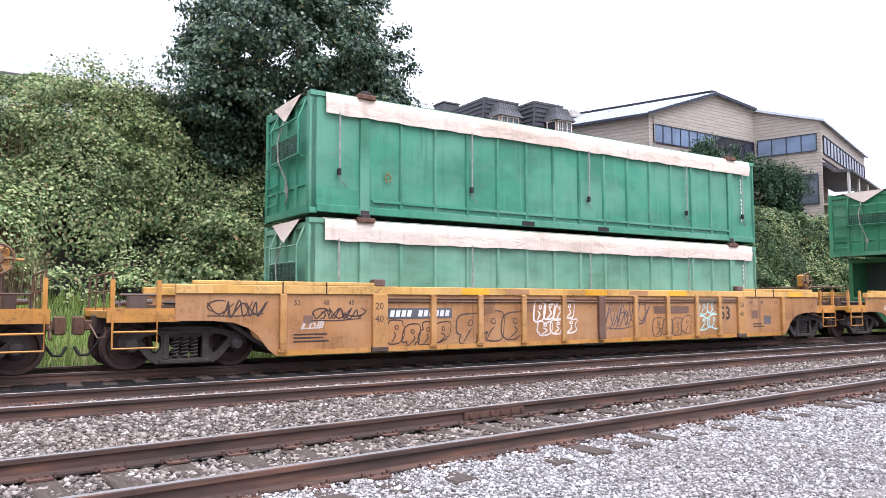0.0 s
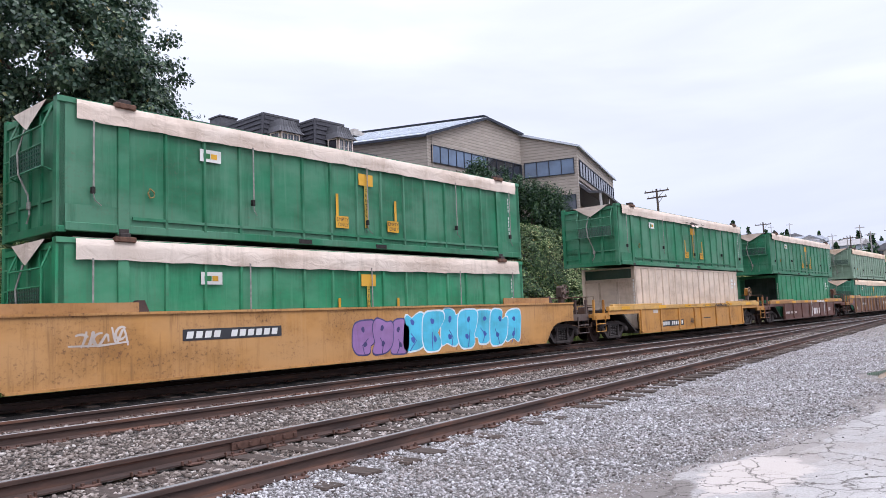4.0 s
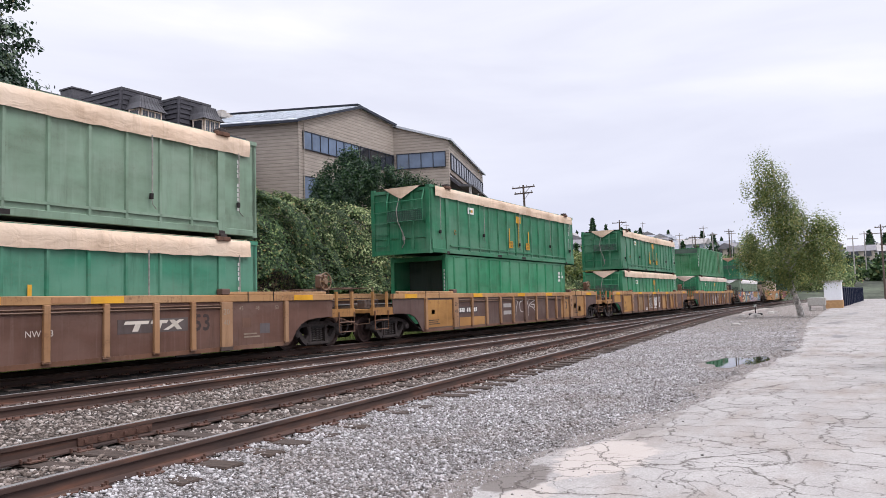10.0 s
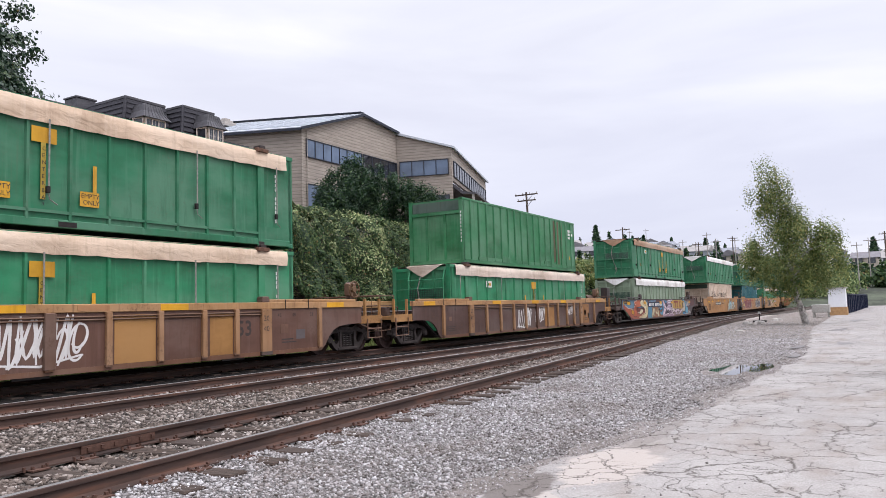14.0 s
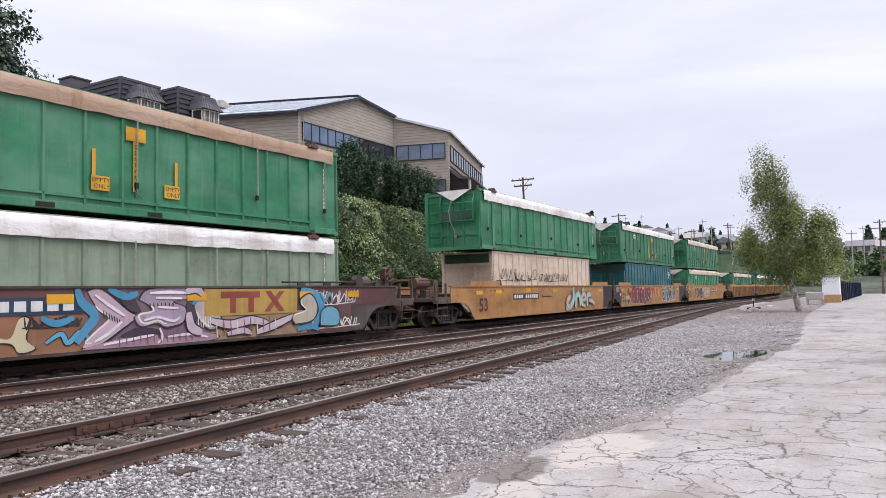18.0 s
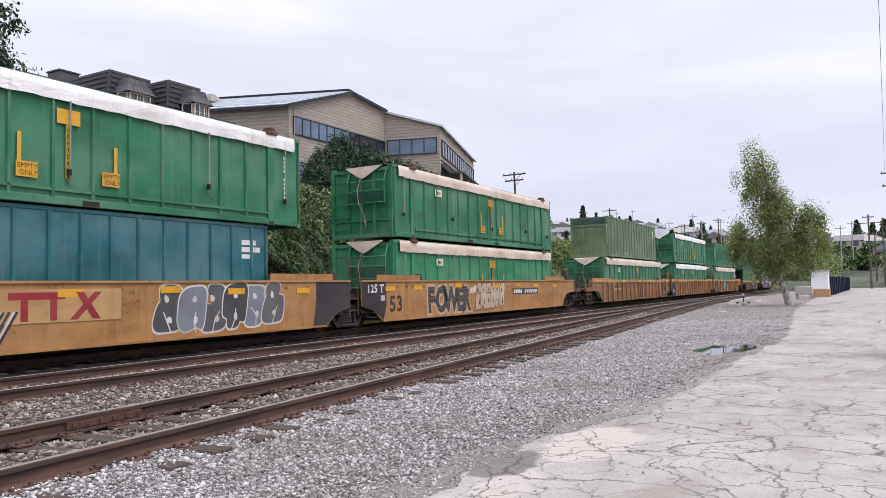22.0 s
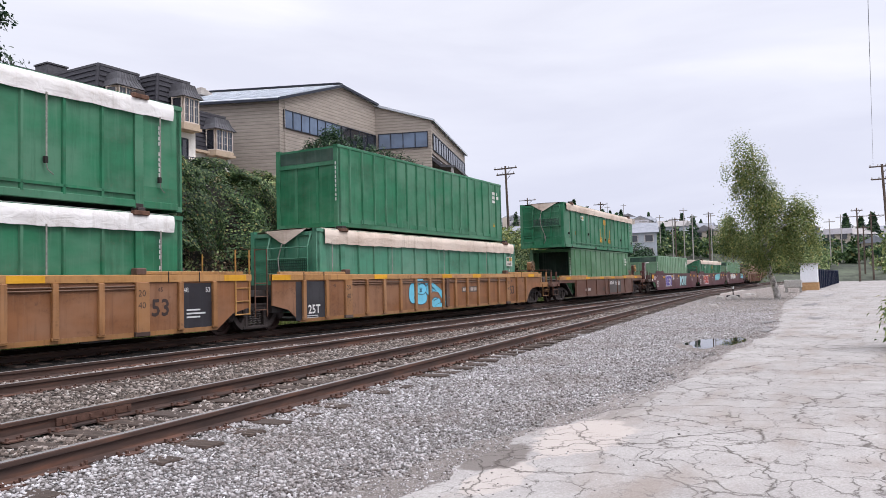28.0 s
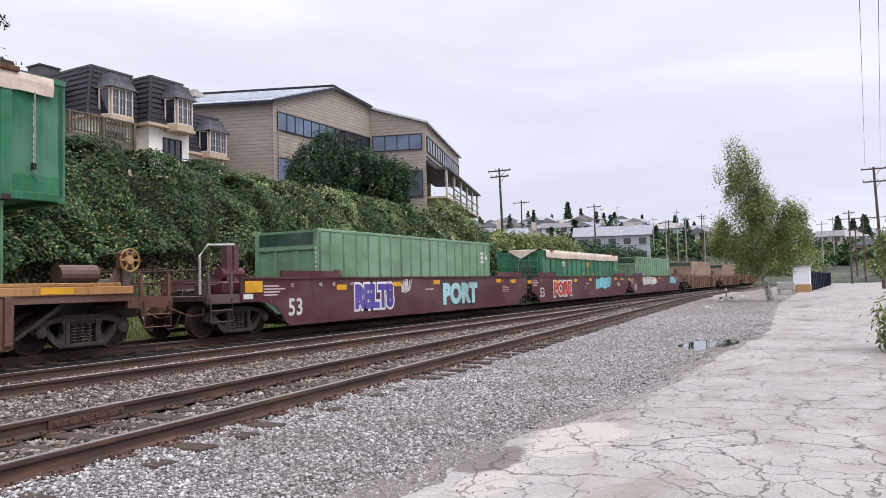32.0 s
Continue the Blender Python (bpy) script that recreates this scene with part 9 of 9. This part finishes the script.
# small pale figures
mural_shape([(4.8, 0.36), (5.15, 0.8), (5.5, 0.92), (5.62, 0.72), (5.45, 0.5), (5.65, 0.32), (5.3, 0.42), (5.1, 0.3)], (0.58, 0.50, 0.32), INK, None, 0.035)
mural_shape([(5.95, 0.9), (6.1, 0.62), (6.35, 0.58), (6.5, 0.92), (6.7, 0.88), (6.62, 0.55), (6.8, 0.36), (6.5, 0.30), (6.35, 0.48), (5.85, 0.55)], (0.58, 0.50, 0.32), INK, None, 0.035)
brush(J_, [(7.0, 0.44), (7.3, 0.6), (7.45, 0.42), (7.7, 0.62), (7.9, 0.46)], 0.05, (0.10, 0.34, 0.50), INK, 0.02)
brush(J_, [(4.05, 1.0), (4.35, 0.7), (4.2, 0.42), (4.6, 0.28)], 0.07, (0.12, 0.34, 0.48))
# lilac letters
mural_shape([(7.85, 1.40), (8.15, 1.44), (8.75, 1.0), (8.95, 0.86), (8.6, 0.62), (8.15, 0.36), (7.75, 0.30), (8.0, 0.55), (8.35, 0.86), (8.05, 1.1)], PINKM, INK, PALEM)
mural_shape([(9.05, 1.22), (9.3, 1.44), (10.3, 1.46), (10.4, 1.26), (9.9, 1.16), (10.25, 1.02), (10.2, 0.72), (9.75, 0.62), (9.5, 0.72), (9.1, 0.66), (8.95, 0.88), (9.35, 0.96), (9.3, 1.1)], LILAC, INK, PALEM)
mural_shape([(7.7, 0.26), (8.5, 0.42), (9.4, 0.52), (9.6, 0.36), (10.4, 0.48), (11.2, 0.36), (11.0, 0.25), (9.5, 0.24)], (0.42, 0.26, 0.33), INK, None, 0.03)
mural_shape([(10.5, 1.18), (10.95, 1.26), (11.2, 1.0), (11.3, 0.62), (11.0, 0.5), (10.75, 0.66), (10.55, 0.9)], (0.46, 0.38, 0.38), INK, PALEM)
for i in range(7):
    brush(J_, [(8.2 + 0.06 * i, 1.02 - 0.03 * i), (8.22 + 0.06 * i, 0.86 - 0.02 * i)], 0.014, INK)
    brush(J_, [(9.3 + 0.10 * i, 1.14), (9.32 + 0.10 * i, 1.06)], 0.016, INK)
    brush(J_, [(10.62 + 0.07 * i, 0.82), (10.64 + 0.07 * i, 0.55)], 0.014, PALEM)
SPRAY_B, DEEPV, ROSE = (0.07, 0.27, 0.44), (0.055, 0.035, 0.06), (0.56, 0.44, 0.50)
# dark gaps between the lilac letters, their blue glow and bright inner lines
mural_shape([(8.80, 1.38), (9.0, 1.1), (9.05, 0.98), (8.80, 1.02), (8.55, 1.30)], DEEPV, INK, None, 0.02)
mural_shape([(8.95, 0.62), (9.35, 0.60), (9.6, 0.50), (9.0, 0.44), (8.6, 0.48)], DEEPV, INK, None, 0.02)
mural_shape([(10.3, 1.14), (10.5, 1.0), (10.55, 0.70), (10.3, 0.66), (10.28, 0.95)], DEEPV, INK, None, 0.02)
for pts, wd in (([(7.62, 1.46), (7.72, 1.20), (8.0, 0.92), (7.78, 0.62), (7.62, 0.40)], 0.10), ([(8.3, 1.46), (8.7, 1.30), (9.0, 1.36)], 0.08), ([(10.42, 1.44), (10.55, 1.28), (10.48, 1.08)], 0.07), ([(14.15, 1.42), (14.85, 1.22), (15.0, 0.80), (14.7, 0.40)], 0.13), ([(14.0, 0.34), (14.5, 0.42), (14.9, 0.30)], 0.08), ([(6.9, 0.92), (7.2, 0.80), (7.55, 0.90)], 0.07)):
    brush(J_, pts, wd, SPRAY_B, None, 0.0, "blue sprayed glow round the letters")
for pts, wd in (([(8.0, 1.34), (8.42, 1.06), (8.68, 0.90)], 0.034), ([(8.62, 0.78), (8.3, 0.55), (8.0, 0.40)], 0.034), ([(9.30, 1.36), (9.8, 1.38), (10.25, 1.36)], 0.036), ([(9.45, 1.26), (10.15, 1.24)], 0.028), ([(9.15, 0.78), (9.5, 0.84), (9.9, 0.74), (10.1, 0.82)], 0.032), ([(9.5, 1.06), (10.05, 1.02)], 0.026), ([(8.2, 0.33), (9.0, 0.42), (9.4, 0.46)], 0.030), ([(9.75, 0.40), (10.4, 0.42), (10.9, 0.33)], 0.030), ([(9.55, 0.60), (9.62, 0.40), (9.5, 0.28)], 0.030)):
    brush(J_, pts, wd, (0.78, 0.70, 0.74), None, 0.0, "bright inner line of a letter")
for pts, wd in (([(10.25, 1.38), (10.55, 1.45), (10.74, 1.32)], 0.09), ([(10.34, 0.92), (10.42, 0.58), (10.72, 0.44)], 0.11), ([(11.0, 0.70), (11.6, 0.58), (12.3, 0.66), (12.9, 0.54)], 0.10), ([(12.5, 0.36), (13.1, 0.50), (13.8, 0.70)], 0.09), ([(11.5, 0.36), (12.0, 0.42), (12.3, 0.34)], 0.07)):
    brush(J_, pts, wd, ROSE, INK, 0.035, "pale lilac sprayed curl")
for i in range(12):
    x = 8.55 + 0.17 * i
    brush(J_, [(x, 0.50 - 0.03 * (i % 3)), (x + 0.01, 0.27 + 0.02 * (i % 2))], 0.013, (0.22, 0.10, 0.17), None, 0.0, "thin paint drip")
for i in range(10):
    x = 11.15 + 0.22 * i
    brush(J_, [(x, 0.66 + 0.04 * (i % 3)), (x + 0.02, 0.30 + 0.05 * (i % 2))], 0.014, (0.20, 0.07, 0.05) if i % 3 else PALEM, None, 0.0, "thin paint drip")
mural_shape([(13.9, 0.5), (14.6, 0.58), (14.8, 0.95), (14.5, 1.28), (14.1, 1.1), (14.35, 0.85), (13.8, 0.7)], (0.48, 0.44, 0.36), INK, PALEM)
mural_shape([(14.95, 0.42), (15.7, 0.40), (15.75, 0.75), (15.4, 0.92), (15.0, 0.8)], (0.14, 0.34, 0.45), INK, None)
brush(J_, [(14.95, 1.35), (15.15, 1.1), (15.35, 1.3), (15.5, 1.05)], 0.05, (0.16, 0.36, 0.46))
CYAN, MINTM, SANDM = (0.16, 0.56, 0.74), (0.34, 0.50, 0.52), (0.54, 0.46, 0.34)
rr = random.Random(141)
EDGE = (0.03, 0.07, 0.11)
blobs = [ellipse(7.68, 0.46, 0.34, 0.19, 22, 0.04, rr, 0.2), ellipse(8.05, 0.34, 0.36, 0.10, 22, 0.05, rr), [(6.75, 1.27), (7.45, 1.22), (8.0, 0.98), (8.5, 0.70), (8.78, 0.62), (8.55, 0.50), (8.72, 0.28), (8.2, 0.28), (8.12, 0.62), (7.85, 0.86), (7.3, 0.90)],
         ellipse(7.18, 0.96, 0.24, 0.20, 22, 0.03, rr), ellipse(6.06, 0.86, 0.29, 0.36, 24, 0.03, rr), ellipse(6.58, 0.68, 0.43, 0.24, 24, 0.03, rr), ellipse(6.45, 1.26, 0.33, 0.22, 24, 0.03, rr), ellipse(6.62, 0.98, 0.34, 0.19, 24, 0.03, rr)]
for k, p in enumerate(blobs):
    cx, cz = sum(q[0] for q in p) / len(p), sum(q[1] for q in p) / len(p)
    for j, (grow, c, nm) in enumerate(((0.024, EDGE, "graffiti_outline"), (0.0, CYAN, "graffiti_fill"))):
        g = Geo()
        q = []
        for x, z in p:
            d = math.hypot(x - cx, z - cz)
            q.append((x + grow * (x - cx) / d, z + grow * (z - cz) / d))
        sheet(g, [(x, min(1.355, max(0.30, z))) for x, z in q], SIDE - 0.004 - 0.0016 * k - 0.0008 * j)
        part(nm, g, MARK, P_, "sky-blue sprayed figure" if j else "dark outline of the sprayed figure", c)
for pts in ([(6.5, 1.02), (6.66, 0.88)], [(6.66, 1.02), (6.5, 0.88)], [(6.58, 1.05), (6.58, 0.86)], [(7.0, 1.15), (7.4, 1.05), (7.7, 0.9)], [(7.5, 0.55), (7.8, 0.62)]):
    g = Geo()
    ribbon(g, pts, 0.02, SIDE - 0.019)
    part("graffiti_stroke", g, MARK, P_, "thin dark sprayed line", EDGE)
for i, (pts, wd) in enumerate((([(9.8, 0.36), (10.4, 0.44), (10.9, 0.80), (10.9, 1.42)], 0.17), ([(10.5, 0.95), (10.1, 0.80), (10.0, 0.55), (10.5, 0.38)], 0.14), ([(11.2, 0.36), (11.3, 0.95), (11.8, 1.0), (11.9, 0.42)], 0.15), ([(12.2, 0.70), (12.7, 0.80), (12.6, 1.05), (12.2, 0.95), (12.15, 0.55), (12.7, 0.42)], 0.12), ([(13.0, 0.40), (13.05, 0.95), (13.6, 1.02)], 0.14), ([(13.3, 0.70), (13.8, 0.66), (14.2, 0.50)], 0.12), ([(12.3, 1.15), (12.4, 1.40)], 0.10))):
    brush(K_, pts, wd, MINTM if i % 2 == 0 else SANDM, (0.08, 0.08, 0.08), 0.035, "pale sprayed letters with dark edges")
for a, b, z0, z1, c, sd in ((4.2, 6.0, 1.34, 1.47, (0.16, 0.28, 0.38), 71), (14.4, 16.8, 0.30, 0.62, PALEM, 76), (14.3, 16.6, 0.95, 1.40, (0.62, 0.60, 0.60), 77), (-1.5, -0.2, 1.24, 1.46, INK, 78), (6.55, 7.7, 0.72, 0.94, INK, 79)):
    tag(J_, a, b, z0, z1, c, sd, 0.022, SIDE - 0.016, 5)
number_panel(J_, 4.1, 7.75, 0.98, 1.30, (0.02, 0.045, 0.09), WHITE, SIDE - 0.018, 0.0)
patch(J_, 10.8, 14.0, 0.80, 1.44, (0.46, 0.29, 0.07), "ochre sign field", SIDE - 0.018)
for k, p in enumerate(([(11.3, 1.22), (12.6, 1.22), (12.6, 1.38), (11.3, 1.38)], [(11.6, 0.86), (11.78, 0.86), (11.78, 1.22), (11.6, 1.22)], [(12.2, 0.86), (12.38, 0.86), (12.38, 1.22), (12.2, 1.22)], [(12.75, 0.86), (12.95, 0.86), (13.5, 1.38), (13.3, 1.38)], [(13.3, 0.86), (13.5, 0.86), (13.0, 1.38), (12.8, 1.38)])):
    g = Geo()
    sheet(g, p, SIDE - 0.0255 - 0.001 * k)
    part("sign_block", g, MARK, J_, "red block of a painted sign", (0.28, 0.06, 0.04))
for x in (-0.8, 2.9, 7.0, 10.3, 14.1, 16.2):
    patch(J_, x, x + 0.55, 1.18, 1.36, ORANGE, "orange reflective patch", SIDE - 0.0315)

# maroon cars
for car in (R_, S_, T_):
    text_part("53", 0.66, -0.05, SIDE - 0.004, 0.46, car, WHITE)
    for x, s in ((0.1, "53"), (1.35, "48"), (2.0, "45"), (2.9, "40"), (13.9, "40"), (14.6, "45"), (15.4, "53")):
        text_part(s, 0.15, x, SIDE - 0.004, 1.25, car, WHITE)
    for x, z in ((-1.7, 1.15), (2.2, 1.12), (5.4, 1.18), (8.2, 1.22), (13.9, 1.24), (15.6, 1.2)):
        patch(car, x, x + 0.5, z, z + 0.16, ORANGE, "orange reflective patch", SIDE - 0.011)
    markings(car, -1.0, -0.1, 1.0, 1.32, 4, (0.6, 0.5, 0.5))
    markings(car, 7.6, 8.6, 1.0, 1.1, 1, (0.6, 0.5, 0.5))
    markings(car, 14.6, 15.3, 0.8, 1.1, 4, (0.6, 0.5, 0.5))
patch(R_, -1.7, -1.05, 1.12, 1.42, ORANGE, "orange reflective patch", SIDE - 0.012)
patch(R_, -1.75, -1.4, 0.95, 1.08, WHITE)
word(R_, "RELTS", 0.98, 3.15, 0.55, (0.10, 0.07, 0.34), (0.78, 0.76, 0.80), 0.86, 0.06)
word(R_, "PORT", 1.02, 8.95, 0.50, (0.40, 0.66, 0.68), (0.05, 0.045, 0.05), 1.15, 0.07)
tag(R_, 5.9, 6.5, 0.95, 1.42, WHITE, 80, 0.016)
word(S_, "PORE", 0.98, 2.0, 0.50, (0.50, 0.06, 0.05), (0.75, 0.74, 0.72), 1.2, 0.06)
bubbles(S_, 9.7, 12.9, 0.72, 1.44, 4, (0.22, 0.60, 0.66), (0.10, 0.28, 0.34), 82)
bubbles(T_, 2.8, 7.2, 0.8, 1.44, 4, (0.62, 0.62, 0.60), (0.12, 0.06, 0.07), 83)
bubbles(T_, 12.6, 15.2, 0.8, 1.44, 3, (0.16, 0.50, 0.62), (0.06, 0.1, 0.14), 84)
part("bent_rail", Geo().tube([(-3.0, -1.25, 1.1), (-3.0, -1.25, 2.05), (-2.75, -1.25, 2.32), (-1.85, -1.25, 2.36)], 0.035, 7), GALV, R_, "white bent handrail")
part("stanchion", Geo().box(-1.75, -1.55, -0.9, -0.7, 1.1, 2.4).box(-1.50, -1.32, -0.9, -0.72, 1.1, 2.4), PAINT, R_, "maroon upright", MAR)
part("brake_cylinder", Geo().tube([(-1.9, -0.75, 1.62), (-1.1, -0.75, 1.62)], 0.17, 14), PAINT, R_, "maroon brake cylinder", MAR)
part("valve_block", Geo().box(-2.2, -1.3, -1.2, -0.5, 1.08, 1.42, 0.04), PAINT, R_, "maroon valve block", MAR)
for car, x, c in ((J_, 18.0, (0.07, 0.05, 0.045)), (K_, -2.6, (0.11, 0.06, 0.045)), (I_, 17.9, (0.12, 0.07, 0.05)), (Q_, 14.2, (0.13, 0.07, 0.05))):
    part("air_reservoir", Geo().tube([(x - 0.45, -0.55, 1.62), (x + 0.45, -0.55, 1.62)], 0.2, 14).box(x - 0.35, x - 0.28, -0.65, -0.45, 1.1, 1.5).box(x + 0.28, x + 0.35, -0.65, -0.45, 1.1, 1.5), PAINT, car, "dark air reservoir", c)
    part("gusset_plate", Geo().prism_y([(x + 0.5, 1.1), (x + 1.05, 1.1), (x + 1.0, 1.75), (x + 0.85, 1.75)], -0.75, -0.70), PAINT, car, "", c)
# tags on the cream container
cream = [o for o, s, z in MOVERS if abs(s - 232.6) < 0.01][0]
tag(cream, 0.5, 4.6, 1.30, 1.85, BLACK, 85, 0.019, -1.275, 7)
tag(cream, 4.9, 8.6, 1.30, 1.75, BLACK, 86, 0.018, -1.275, 7)

# torn tarpaulin, rust runs and small labels on single containers
def box_at(place, high):
    return [o for o, s, z in MOVERS if abs(s - place) < 0.01 and (z > 1) == high][0]


tear = box_at(73.45, True)
g = Geo()
sheet(g, [(7.15, 2.16), (7.45, 2.24), (7.9, 2.20), (8.35, 2.17), (8.0, 2.10), (7.6, 2.04), (7.35, 2.09)], -1.405)
part("tarp_tear", g, MARK, tear, "dark ragged tear in the tarpaulin", (0.05, 0.032, 0.026))
for x, w in ((7.3, 0.30), (7.75, 0.38)):
    part("torn_flap", Geo().add([(x, -1.41, 2.10), (x + w, -1.41, 2.13), (x + w * 0.8, -1.50, 2.02), (x + w * 0.2, -1.48, 1.98)], [(0, 1, 2, 3)]), TARP_M, tear, "curled torn flap of tarpaulin", TAR_W)
for x in (6.6, 8.5):
    g = Geo()
    sheet(g, [(x, 2.22), (x + 0.32, 2.20), (x + 0.5, 2.16), (x + 0.1, 2.18)], -1.405)
    part("tarp_tear", g, MARK, tear, "small dark tear", (0.06, 0.04, 0.03))
rusty = box_at(185.1, True)
for x0, x1, z0 in ((9.25, 9.5, 0.35), (9.75, 9.95, 0.2), (10.15, 10.4, 0.5)):
    g = Geo()
    sheet(g, [(x0, z0), (x1, z0 + 0.15), (x1, 2.45), (x0, 2.45)], -1.243)
    part("rust_run", g, MARK, rusty, "brown rust run down the side", (0.12, 0.095, 0.05))
sign = box_at(332.45, False)
patch(sign, TARP_L - 1.10, TARP_L - 0.45, 1.48, 1.90, (0.72, 0.70, 0.64), "white company panel", -TARP_W - 0.06)
patch(sign, TARP_L - 1.05, TARP_L - 0.78, 1.70, 1.86, (0.05, 0.20, 0.10), "green block of a company mark", -TARP_W - 0.064)
patch(sign, TARP_L - 0.76, TARP_L - 0.50, 1.70, 1.86, YEL, "yellow block of a company mark", -TARP_W - 0.064)
patch(sign, TARP_L - 1.00, TARP_L - 0.55, 1.55, 1.60, DARKM, "line of small print", -TARP_W - 0.064)
for place in (185.1, 333.6):
    g = Geo()
    sheet(g, [(11.25, 0.62), (11.45, 0.62), (11.35, 0.80)], -1.245)
    part("warning_label", g, MARK, box_at(place, True), "small yellow triangle label", YEL)
part("control_box", Geo().box(-3.0, -2.45, -0.95, -0.55, 1.1, 2.25, 0.03), PAINT, J_, "dark steel cabinet", (0.035, 0.026, 0.026))
tint(Q_, ("brake_wheel", "spoke", "hub"), (0.40, 0.23, 0.08))


def motions():
    for ob, s, z in MOVERS:
        walk(ob, [(t, pose(s + gone(t), T_Y, z)) for t in range(0, 33, 2)])


motions()
